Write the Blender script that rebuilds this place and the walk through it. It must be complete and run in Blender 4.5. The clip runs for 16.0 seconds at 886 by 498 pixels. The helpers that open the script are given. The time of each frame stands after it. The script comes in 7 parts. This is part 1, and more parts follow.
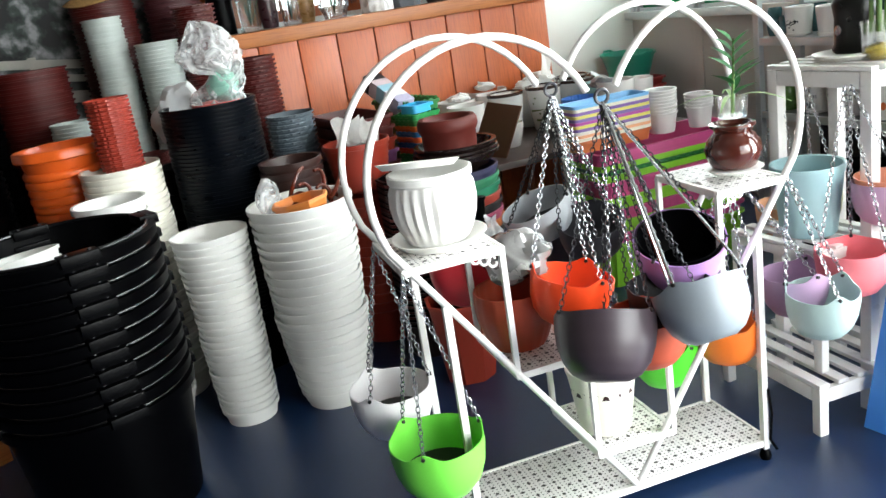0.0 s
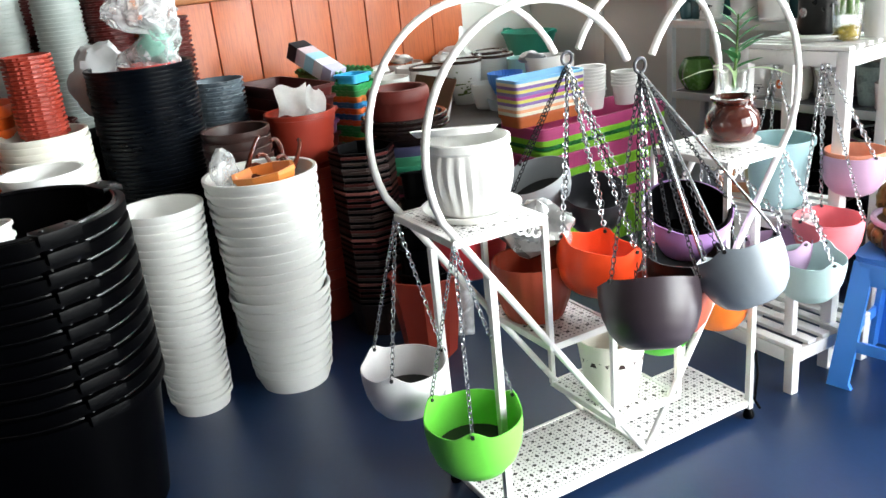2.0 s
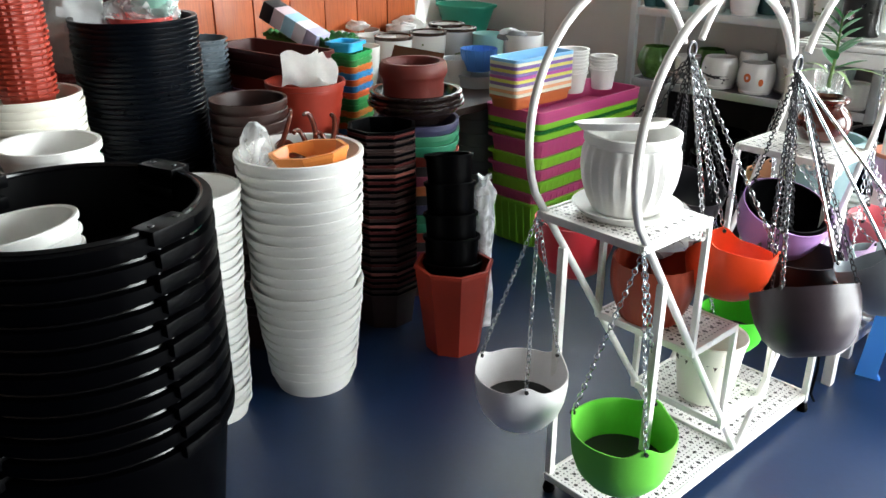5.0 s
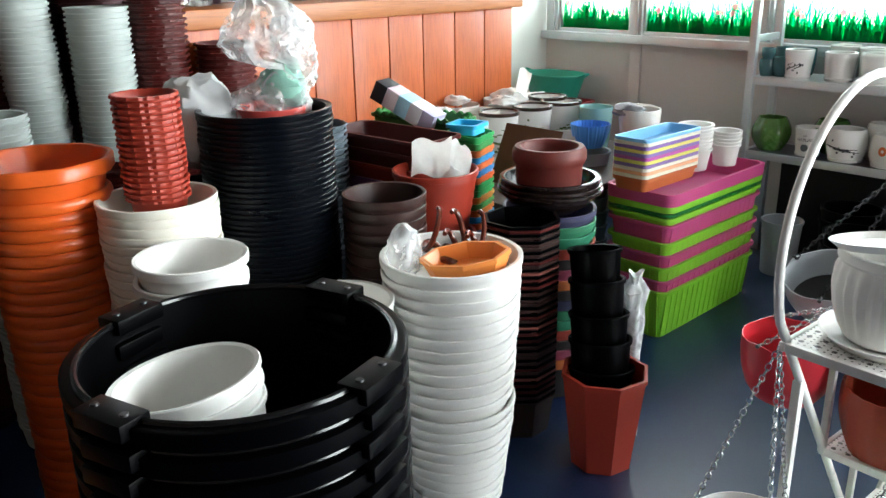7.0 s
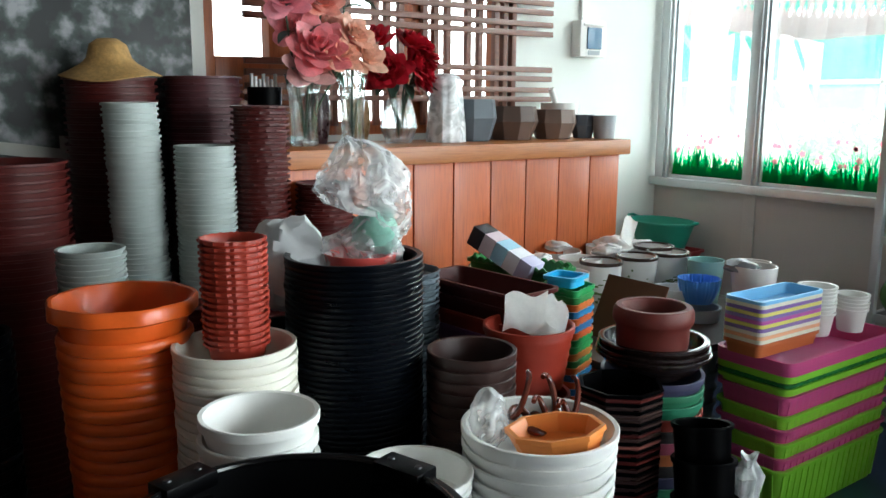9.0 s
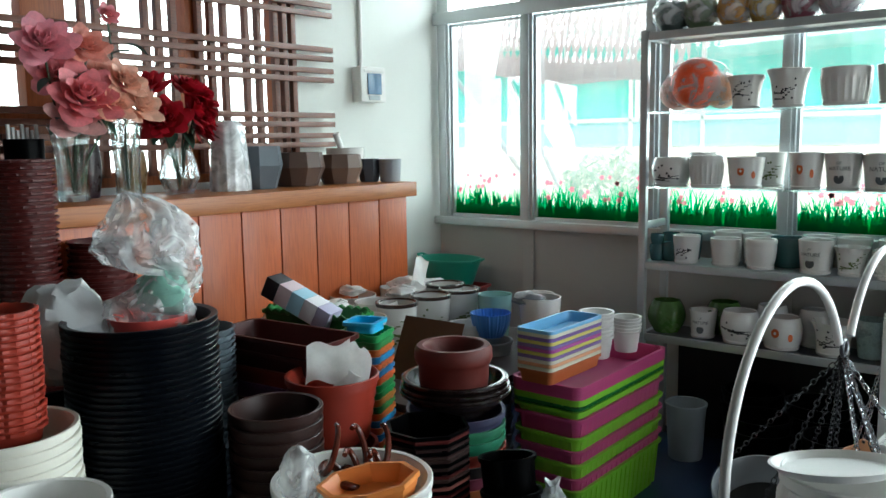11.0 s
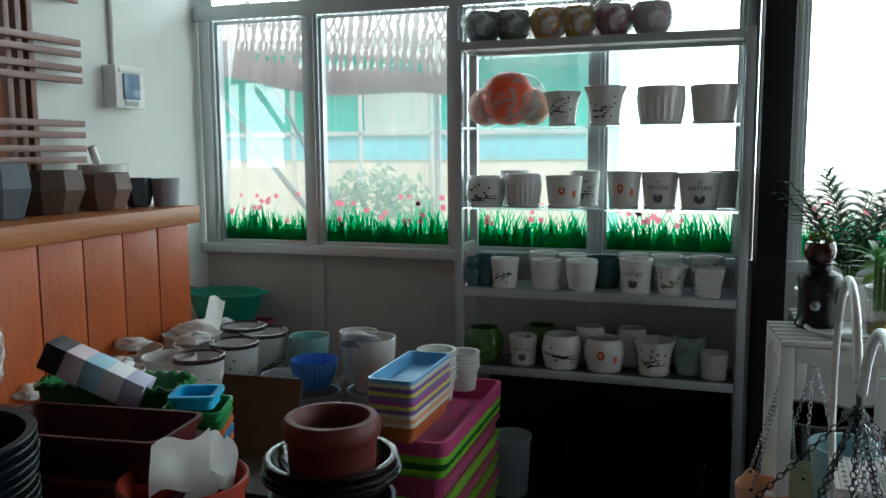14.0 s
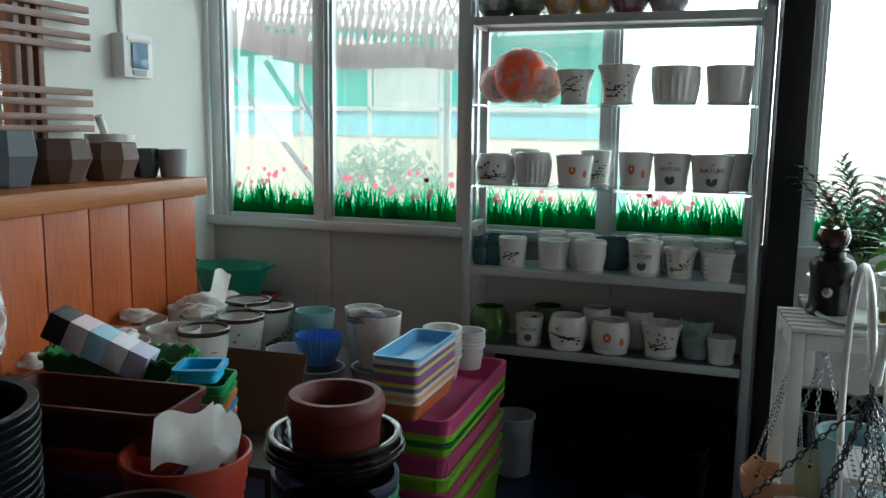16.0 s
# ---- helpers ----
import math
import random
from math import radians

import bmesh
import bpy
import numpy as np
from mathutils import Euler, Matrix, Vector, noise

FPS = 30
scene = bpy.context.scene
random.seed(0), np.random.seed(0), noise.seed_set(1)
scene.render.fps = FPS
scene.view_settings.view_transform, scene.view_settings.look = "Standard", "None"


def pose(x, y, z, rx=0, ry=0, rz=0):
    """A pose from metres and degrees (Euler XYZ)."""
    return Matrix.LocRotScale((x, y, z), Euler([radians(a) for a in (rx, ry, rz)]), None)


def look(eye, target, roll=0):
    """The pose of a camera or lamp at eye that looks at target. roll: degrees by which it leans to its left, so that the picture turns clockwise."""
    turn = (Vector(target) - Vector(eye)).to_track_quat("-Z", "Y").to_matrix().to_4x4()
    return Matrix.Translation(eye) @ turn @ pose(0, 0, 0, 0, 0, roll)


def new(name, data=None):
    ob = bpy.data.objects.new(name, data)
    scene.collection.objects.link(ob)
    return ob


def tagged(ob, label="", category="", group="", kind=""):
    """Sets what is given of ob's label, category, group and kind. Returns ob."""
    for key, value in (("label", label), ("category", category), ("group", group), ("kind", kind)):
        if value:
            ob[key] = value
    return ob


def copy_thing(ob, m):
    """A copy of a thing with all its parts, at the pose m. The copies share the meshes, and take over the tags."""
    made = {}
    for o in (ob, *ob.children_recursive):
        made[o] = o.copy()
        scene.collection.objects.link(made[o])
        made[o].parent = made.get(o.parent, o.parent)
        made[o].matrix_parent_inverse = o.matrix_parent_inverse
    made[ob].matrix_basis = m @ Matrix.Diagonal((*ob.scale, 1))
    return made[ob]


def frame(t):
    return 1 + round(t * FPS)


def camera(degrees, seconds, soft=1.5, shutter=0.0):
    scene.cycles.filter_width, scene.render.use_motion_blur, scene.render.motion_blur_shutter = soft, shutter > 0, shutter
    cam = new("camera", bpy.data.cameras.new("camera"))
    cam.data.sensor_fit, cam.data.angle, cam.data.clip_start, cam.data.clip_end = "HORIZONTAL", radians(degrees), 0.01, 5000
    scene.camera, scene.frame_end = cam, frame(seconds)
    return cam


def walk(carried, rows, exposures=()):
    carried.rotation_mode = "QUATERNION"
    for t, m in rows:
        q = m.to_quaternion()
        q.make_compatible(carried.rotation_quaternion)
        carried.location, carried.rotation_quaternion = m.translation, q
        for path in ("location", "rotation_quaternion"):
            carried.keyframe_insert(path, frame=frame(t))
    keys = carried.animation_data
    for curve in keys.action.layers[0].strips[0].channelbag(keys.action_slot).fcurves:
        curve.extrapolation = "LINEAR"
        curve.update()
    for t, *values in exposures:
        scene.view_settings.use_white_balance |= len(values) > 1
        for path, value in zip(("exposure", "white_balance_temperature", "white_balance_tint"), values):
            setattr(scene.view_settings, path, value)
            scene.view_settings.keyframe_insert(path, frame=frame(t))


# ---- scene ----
cam = camera(56.7, 16.0)
PATH = [
    (0, (2.757, 0.553, 1.314), (0.953, 1.184, 0.726), -9.1),
    (0.5, (2.719, 0.561, 1.312), (0.954, 1.259, 0.679), -8.5),
    (1, (2.693, 0.519, 1.326), (0.945, 1.249, 0.686), -8.1),
    (1.5, (2.614, 0.356, 1.331), (0.93, 1.216, 0.679), -6.9),
    (2, (2.488, 0.173, 1.329), (0.885, 1.153, 0.645), -5.9),
    (2.5, (2.469, 0.07, 1.347), (1.095, 1.316, 0.599), -3.5),
    (3, (2.37, -0.053, 1.348), (1.069, 1.234, 0.542), -2.3),
    (3.5, (2.21, -0.18, 1.354), (0.955, 1.17, 0.579), -2.3),
    (4, (2.082, -0.257, 1.351), (0.897, 1.145, 0.557), -1.4),
    (4.5, (2.011, -0.267, 1.353), (0.859, 1.169, 0.572), 0.2),
    (5, (1.886, -0.262, 1.364), (0.59, 1.047, 0.586), 0.0),
    (5.2, (1.834, -0.265, 1.349), (0.487, 0.986, 0.561), 0.1),
    (7.3, (1.415, -0.312, 1.42), (0.015, 0.968, 0.787), -1.6),
    (7.5, (1.403, -0.277, 1.416), (-0.099, 0.91, 0.835), -3.6),
    (8, (1.353, -0.182, 1.454), (-0.326, 0.809, 1.007), -2.8),
    (8.2, (1.32, -0.155, 1.45), (-0.348, 0.859, 1.018), -1.8),
    (10.3, (1.409, -0.267, 1.471), (-0.03, 1.104, 1.246), -1.3),
    (10.5, (1.407, -0.261, 1.474), (0.006, 1.147, 1.24), -1.5),
    (11, (1.311, -0.196, 1.468), (0.061, 1.343, 1.207), -0.9),
    (11.5, (1.116, -0.088, 1.476), (-0.118, 1.461, 1.194), -1.2),
    (12, (0.858, -0.033, 1.473), (0.001, 1.745, 1.15), -3.4),
    (12.5, (0.729, -0.021, 1.501), (0.085, 1.846, 1.183), -3.9),
    (13, (0.675, -0.021, 1.492), (0.118, 1.875, 1.183), -2.4),
    (13.5, (0.651, -0.029, 1.487), (0.122, 1.882, 1.229), -0.9),
    (14, (0.659, -0.033, 1.49), (0.047, 1.856, 1.25), -0.4),
    (14.5, (0.629, -0.014, 1.483), (0.028, 1.878, 1.238), -0.4),
    (15, (0.649, 0.001, 1.481), (0.077, 1.898, 1.205), 1.0),
    (15.5, (0.649, 0.007, 1.479), (0.088, 1.9, 1.165), 0.8),
    (16, (0.646, -0.01, 1.487), (0.022, 1.867, 1.193), 0.8),
]
EXPO = [(0, 0.60, 6350, 9), (1.5, 0.74, 6320, 9), (2.5, 1.0, 6300, 9), (3.4, 0.72, 6300, 9), (4.5, 0.70, 6300, 9), (5.2, 0.92, 6300, 9), (7.3, 1.1, 6150, 8), (8.2, 0.80, 6050, 6), (10.3, -0.10, 5850, 3), (11.5, -0.10, 5850, 2), (12.5, -0.48, 5800, 1), (14, -0.84, 5750, 1), (16, -0.66, 5800, 1)]
walk(cam, [(t, look(eye, target, roll)) for t, eye, target, roll in PATH], EXPO)

# ---- world and light ----
world = bpy.data.worlds.new("sky")
scene.world = world
world.use_nodes = True
wn = world.node_tree
sky = wn.nodes.new("ShaderNodeTexSky")
sky.sky_type = "NISHITA"
sky.sun_disc = False
sky.sun_elevation, sky.sun_rotation = radians(54), radians(149)
sky.air_density, sky.dust_density = 1.0, 3.0
wn.links.new(sky.outputs[0], wn.nodes["Background"].inputs[0])
wn.nodes["Background"].inputs[1].default_value = 0.15


def area_lamp(name, w, h, m, power, color=(1, 1, 1)):
    data = bpy.data.lights.new(name, "AREA")
    data.shape, data.size, data.size_y, data.energy, data.color = "RECTANGLE", w, h, power, color
    ob = new(name, data)
    ob.matrix_world = m
    return ob


sun = bpy.data.lights.new("sun", "SUN")
sun.energy, sun.angle, sun.color = 4.6, radians(12), (1, 0.96, 0.9)
new("sun", sun).matrix_world = look((3, -5, 8), (0, 0, 0))

# daylight standing in the transom over the windows, in the glazed door and in the shop front
area_lamp("transom_daylight", 2.5, 0.26, look((-0.5, 3.80, 2.37), (-0.5, 1.5, 0.6)), 21, (0.93, 1.0, 0.98))
area_lamp("transom_daylight", 2.0, 0.26, look((2.1, 3.80, 2.37), (1.9, 1.5, 0.3)), 27, (0.95, 1.0, 1.0))
area_lamp("door_daylight", 1.15, 2.2, look((2.62, 3.84, 1.15), (1.9, 0, 0.7)), 80, (0.96, 1.0, 1.0)).data.spread = radians(130)
area_lamp("shopfront_daylight", 2.0, 2.0, look((3.72, 2.35, 1.25), (0, 2.2, 0.2)), 42, (1.0, 0.99, 0.97))


# ---- materials ----
def hexc(s):
    out = []
    for k in (0, 2, 4):
        v = int(s[k:k + 2], 16) / 255
        out.append(v / 12.92 if v <= 0.04045 else ((v + 0.055) / 1.055) ** 2.4)
    return (*out, 1.0)


MATS = {}


def mat(name, col, rough=0.4, metal=0.0, var=0.12, scale=9.0, bump=0.05, fine=120.0, rand=0.0, coat=0.0, trans=0.0, spec=0.5):
    """A worn surface: colour that drifts at two scales, gloss that varies, a fine relief."""
    if name in MATS:
        return MATS[name]
    m = bpy.data.materials.new(name)
    m.use_nodes = True
    nt = m.node_tree
    b = nt.nodes["Principled BSDF"]
    c = hexc(col) if isinstance(col, str) else (*col, 1.0)
    tc = nt.nodes.new("ShaderNodeTexCoord")
    n1, n2 = nt.nodes.new("ShaderNodeTexNoise"), nt.nodes.new("ShaderNodeTexNoise")
    n1.inputs["Scale"].default_value, n1.inputs["Detail"].default_value = scale, 5
    n2.inputs["Scale"].default_value, n2.inputs["Detail"].default_value = fine, 3
    for n in (n1, n2):
        nt.links.new(tc.outputs["Object"], n.inputs["Vector"])
    add = nt.nodes.new("ShaderNodeMath")
    add.operation = "MULTIPLY_ADD"
    add.inputs[1].default_value, add.inputs[2].default_value = 0.35, 0.0
    nt.links.new(n2.outputs["Fac"], add.inputs[0])
    s = nt.nodes.new("ShaderNodeMath")
    nt.links.new(n1.outputs["Fac"], s.inputs[0])
    nt.links.new(add.outputs[0], s.inputs[1])
    mr = nt.nodes.new("ShaderNodeMapRange")
    mr.inputs["From Min"].default_value, mr.inputs["From Max"].default_value = 0.35, 1.0
    mr.inputs["To Min"].default_value, mr.inputs["To Max"].default_value = 1 - var, 1 + var
    nt.links.new(s.outputs[0], mr.inputs["Value"])
    last = mr.outputs[0]
    if rand:
        oi = nt.nodes.new("ShaderNodeObjectInfo")
        r2 = nt.nodes.new("ShaderNodeMapRange")
        r2.inputs["To Min"].default_value, r2.inputs["To Max"].default_value = 1 - rand, 1 + rand
        nt.links.new(oi.outputs["Random"], r2.inputs["Value"])
        mu = nt.nodes.new("ShaderNodeMath")
        mu.operation = "MULTIPLY"
        nt.links.new(last, mu.inputs[0])
        nt.links.new(r2.outputs[0], mu.inputs[1])
        last = mu.outputs[0]
    vm = nt.nodes.new("ShaderNodeVectorMath")
    vm.operation = "SCALE"
    vm.inputs[0].default_value = c[:3]
    nt.links.new(last, vm.inputs["Scale"])
    nt.links.new(vm.outputs[0], b.inputs["Base Color"])
    rr = nt.nodes.new("ShaderNodeMapRange")
    rr.inputs["To Min"].default_value, rr.inputs["To Max"].default_value = max(0.02, rough - 0.12), min(1, rough + 0.12)
    nt.links.new(n1.outputs["Fac"], rr.inputs["Value"])
    nt.links.new(rr.outputs[0], b.inputs["Roughness"])
    b.inputs["Metallic"].default_value = metal
    b.inputs["Coat Weight"].default_value = coat
    b.inputs["Specular IOR Level"].default_value = spec
    b.inputs["Transmission Weight"].default_value = trans
    if bump:
        bp = nt.nodes.new("ShaderNodeBump")
        bp.inputs["Strength"].default_value, bp.inputs["Distance"].default_value = bump, 0.004
        nt.links.new(s.outputs[0], bp.inputs["Height"])
        nt.links.new(bp.outputs[0], b.inputs["Normal"])
    MATS[name] = m
    return m


def glass(name, col=(1, 1, 1), rough=0.0, ior=1.45, clear=0.0, dust=0.0):
    if name in MATS:
        return MATS[name]
    m = bpy.data.materials.new(name)
    m.use_nodes = True
    nt = m.node_tree
    b = nt.nodes["Principled BSDF"]
    b.inputs["Base Color"].default_value = (*col, 1)
    b.inputs["Roughness"].default_value = rough
    b.inputs["IOR"].default_value = ior
    b.inputs["Transmission Weight"].default_value = 1.0
    if clear:
        tr, mx = nt.nodes.new("ShaderNodeBsdfTransparent"), nt.nodes.new("ShaderNodeMixShader")
        mx.inputs[0].default_value = clear
        nt.links.new(b.outputs[0], mx.inputs[1])
        nt.links.new(tr.outputs[0], mx.inputs[2])
        nt.links.new(mx.outputs[0], nt.nodes["Material Output"].inputs["Surface"])
        if dust:
            # a dry film of dust, streaked downwards
            tl, md = nt.nodes.new("ShaderNodeBsdfTranslucent"), nt.nodes.new("ShaderNodeMixShader")
            tc, mp, nz, rg = nt.nodes.new("ShaderNodeTexCoord"), nt.nodes.new("ShaderNodeMapping"), nt.nodes.new("ShaderNodeTexNoise"), nt.nodes.new("ShaderNodeMapRange")
            mp.inputs["Scale"].default_value = (9, 9, 2.5)
            nz.inputs["Scale"].default_value, nz.inputs["Detail"].default_value = 1.6, 6
            rg.inputs["From Min"].default_value, rg.inputs["From Max"].default_value = 0.3, 0.7
            rg.inputs["To Min"].default_value, rg.inputs["To Max"].default_value = dust * 0.6, dust * 1.4
            tl.inputs["Color"].default_value = (0.9, 0.93, 0.9, 1)
            nt.links.new(tc.outputs["Object"], mp.inputs[0])
            nt.links.new(mp.outputs[0], nz.inputs["Vector"])
            nt.links.new(nz.outputs["Fac"], rg.inputs["Value"])
            nt.links.new(rg.outputs[0], md.inputs[0])
            nt.links.new(mx.outputs[0], md.inputs[1])
            nt.links.new(tl.outputs[0], md.inputs[2])
            nt.links.new(md.outputs[0], nt.nodes["Material Output"].inputs["Surface"])
    MATS[name] = m
    return m


def film(name, clear, gloss=0.12):
    """Thin creased plastic film: mostly see-through, with sharp shine."""
    if name in MATS:
        return MATS[name]
    m = bpy.data.materials.new(name)
    m.use_nodes = True
    nt = m.node_tree
    b = nt.nodes["Principled BSDF"]
    b.inputs["Base Color"].default_value = (0.9, 0.92, 0.93, 1)
    b.inputs["Roughness"].default_value = gloss
    b.inputs["Specular IOR Level"].default_value = 0.9
    tr, mx = nt.nodes.new("ShaderNodeBsdfTransparent"), nt.nodes.new("ShaderNodeMixShader")
    nz, rp = nt.nodes.new("ShaderNodeTexNoise"), nt.nodes.new("ShaderNodeMapRange")
    nz.inputs["Scale"].default_value = 14
    nz.inputs["Distortion"].default_value = 1.5
    rp.inputs["From Min"].default_value, rp.inputs["From Max"].default_value = 0.38, 0.62
    rp.inputs["To Min"].default_value, rp.inputs["To Max"].default_value = min(1, clear + 0.2), max(0, clear - 0.3)
    tc = nt.nodes.new("ShaderNodeTexCoord")
    nt.links.new(tc.outputs["Object"], nz.inputs["Vector"])
    nt.links.new(nz.outputs["Fac"], rp.inputs["Value"])
    nt.links.new(rp.outputs[0], mx.inputs[0])
    nt.links.new(b.outputs[0], mx.inputs[1])
    nt.links.new(tr.outputs[0], mx.inputs[2])
    bp = nt.nodes.new("ShaderNodeBump")
    bp.inputs["Strength"].default_value = 0.6
    nt.links.new(nz.outputs["Fac"], bp.inputs["Height"])
    nt.links.new(bp.outputs[0], b.inputs["Normal"])
    nt.links.new(mx.outputs[0], nt.nodes["Material Output"].inputs["Surface"])
    MATS[name] = m
    return m


def leafy(name, col, back=0.35):
    """Thin matter that lets some light through."""
    if name in MATS:
        return MATS[name]
    m = mat(name, col, 0.45, var=0.3, scale=30, bump=0.05)
    nt = m.node_tree
    t, mx = nt.nodes.new("ShaderNodeBsdfTranslucent"), nt.nodes.new("ShaderNodeMixShader")
    t.inputs["Color"].default_value = hexc(col)
    mx.inputs[0].default_value = back
    nt.links.new(nt.nodes["Principled BSDF"].outputs[0], mx.inputs[1])
    nt.links.new(t.outputs[0], mx.inputs[2])
    nt.links.new(mx.outputs[0], nt.nodes["Material Output"].inputs["Surface"])
    return m


def wood(name, col, dark, axis=2, scale=1.0):
    if name in MATS:
        return MATS[name]
    m = mat(name, col, 0.38, var=0.1, scale=6, bump=0.08, rand=0.06)
    nt = m.node_tree
    b = nt.nodes["Principled BSDF"]
    tc, mp = nt.nodes.new("ShaderNodeTexCoord"), nt.nodes.new("ShaderNodeMapping")
    sc = [34 * scale] * 3
    sc[axis] = 1.6 * scale
    mp.inputs["Scale"].default_value = sc
    nz, ra = nt.nodes.new("ShaderNodeTexNoise"), nt.nodes.new("ShaderNodeMix")
    nz.inputs["Detail"].default_value = 6
    nz.inputs["Distortion"].default_value = 0.6
    ra.data_type = "RGBA"
    src = b.inputs["Base Color"].links[0].from_socket
    nt.links.new(tc.outputs["Object"], mp.inputs["Vector"])
    nt.links.new(mp.outputs[0], nz.inputs["Vector"])
    mr = nt.nodes.new("ShaderNodeMapRange")
    mr.inputs["From Min"].default_value, mr.inputs["From Max"].default_value = 0.45, 0.75
    mr.inputs["To Max"].default_value = 0.75
    nt.links.new(nz.outputs["Fac"], mr.inputs["Value"])
    nt.links.new(mr.outputs[0], ra.inputs[0])
    nt.links.new(src, ra.inputs[6])
    ra.inputs[7].default_value = hexc(dark)
    nt.links.new(ra.outputs[2], b.inputs["Base Color"])
    return m


def dotted(name, col, dark, cell=0.03):
    """White sheet metal with a punched floral pattern."""
    if name in MATS:
        return MATS[name]
    m = mat(name, col, 0.35, var=0.05)
    nt = m.node_tree
    b = nt.nodes["Principled BSDF"]
    tc = nt.nodes.new("ShaderNodeTexCoord")
    src = b.inputs["Base Color"].links[0].from_socket
    masks = []
    for k, lo in ((1 / cell, 0.17), (2.5 / cell, 0.17)):
        v = nt.nodes.new("ShaderNodeTexVoronoi")
        v.voronoi_dimensions = "2D"
        v.inputs["Scale"].default_value = k
        v.inputs["Randomness"].default_value = 0.0
        nt.links.new(tc.outputs["Object"], v.inputs["Vector"])
        lt = nt.nodes.new("ShaderNodeMath")
        lt.operation = "LESS_THAN"
        lt.inputs[1].default_value = lo
        nt.links.new(v.outputs["Distance"], lt.inputs[0])
        masks.append((v, lt))
    mx = nt.nodes.new("ShaderNodeMath")
    mx.operation = "MAXIMUM"
    nt.links.new(masks[1][1].outputs[0], mx.inputs[0])
    nt.links.new(masks[0][1].outputs[0], mx.inputs[1])
    ra = nt.nodes.new("ShaderNodeMix")
    ra.data_type = "RGBA"
    nt.links.new(mx.outputs[0], ra.inputs[0])
    nt.links.new(src, ra.inputs[6])
    ra.inputs[7].default_value = hexc(dark)
    nt.links.new(ra.outputs[2], b.inputs["Base Color"])
    return m


M_WALL = mat("wall_paint", "e9ece6", 0.75, var=0.05, scale=2.0, bump=0.05)
M_GREYWALL = mat("panel_paint", "c2bfbb", 0.6, var=0.06, scale=2.5, bump=0.04)
M_ALU = mat("aluminium", "c9ced0", 0.38, metal=0.55, var=0.06, scale=14)
M_FLOOR = mat("floor_paint", "08274c", 0.40, var=0.35, scale=1.6, bump=0.1, fine=60, spec=1.0)
# Ceiling is never in view; its grey holds down the fill light.
M_CEIL = mat("bounce_cut_grey", "827e78", 0.8, var=0.03)
M_WHITE = mat("white_plastic", "e9e8e4", 0.34, var=0.05, scale=5, bump=0.02, rand=0.03)
M_CREAM = mat("cream_plastic", "e6e2d6", 0.4, var=0.05, scale=5, bump=0.02, rand=0.04)
M_GREYW = mat("pale_grey_plastic", "aab2b7", 0.45, var=0.06, scale=5, bump=0.02, rand=0.05)
M_PALE = mat("pale_plastic", "b6beba", 0.42, var=0.06, scale=5, bump=0.02, rand=0.05)
M_BLACK = mat("black_plastic", "020203", 0.38, var=0.2, scale=6, bump=0.04, rand=0.1, spec=0.05)
M_NAVY = mat("navy_plastic", "04070d", 0.3, var=0.15, scale=6, bump=0.03, rand=0.08, spec=0.14)
M_ORANGE = mat("orange_plastic", "e2601e", 0.33, var=0.1, scale=5, bump=0.02, rand=0.05)
M_PALEOR = mat("pale_orange_plastic", "f09448", 0.4, var=0.06, scale=6, bump=0.02)
M_TERRA = mat("terracotta_plastic", "a8452c", 0.45, var=0.12, scale=8, bump=0.05, rand=0.08)
M_BRICKRED = mat("brick_red_plastic", "9c3322", 0.42, var=0.12, scale=8, bump=0.04, rand=0.08)
M_DKRED = mat("dark_red_plastic", "4a1411", 0.45, var=0.15, scale=6, bump=0.05, rand=0.12, spec=0.35)
M_BROWN = mat("brown_plastic", "331e1a", 0.4, var=0.15, scale=8, bump=0.05, rand=0.1)
M_CLAY = mat("red_clay", "621f16", 0.58, var=0.2, scale=14, bump=0.14, fine=220)
M_STEEL = mat("white_steel", "eceae6", 0.3, var=0.05, scale=12, bump=0.03)
M_PERF = dotted("punched_sheet", "eae7e4", "3a3634")
M_CHAIN = mat("chain_steel", "b8babd", 0.25, metal=0.9, var=0.1)
M_CHAINB = mat("black_chain", "26262a", 0.35, metal=0.6, var=0.1)
M_GLAZE = mat("white_glaze", "e8e6e2", 0.16, var=0.04, scale=6, bump=0.01, coat=0.4, rand=0.03)
M_PAPER = mat("white_paper", "f0f0ee", 0.8, var=0.05, scale=12, bump=0.2)
M_BAG = mat("bag_plastic", "e6e8ea", 0.4, var=0.06, scale=14, bump=0.3)
M_COUNTER = wood("counter_wood", "c2602a", "9a4418", 2)
M_CTOP = wood("counter_top_wood", "b8703a", "8f4f22", 1)
M_LATT = wood("lattice_wood", "7a4a36", "4c2a20", 1)
M_DOOR = wood("door_wood", "a85c2c", "7a3d1a", 2)
M_DECAL = leafy("leaf_film", "18b876", 0.85)
M_DECAL2 = leafy("dark_leaf_film", "10a060", 0.85)
M_PINKF = leafy("pink_petal_film", "f08898", 0.75)
M_PANE = glass("window_glass", (0.96, 1.0, 0.99), 0.02, clear=0.85, dust=0.07)
M_SHELFGLASS = glass("shelf_glass", (0.72, 0.93, 0.87), 0.0, clear=0.25)
M_FILM = film("clear_film", 0.62)
M_FILM2 = film("cloudy_film", 0.35, 0.3)


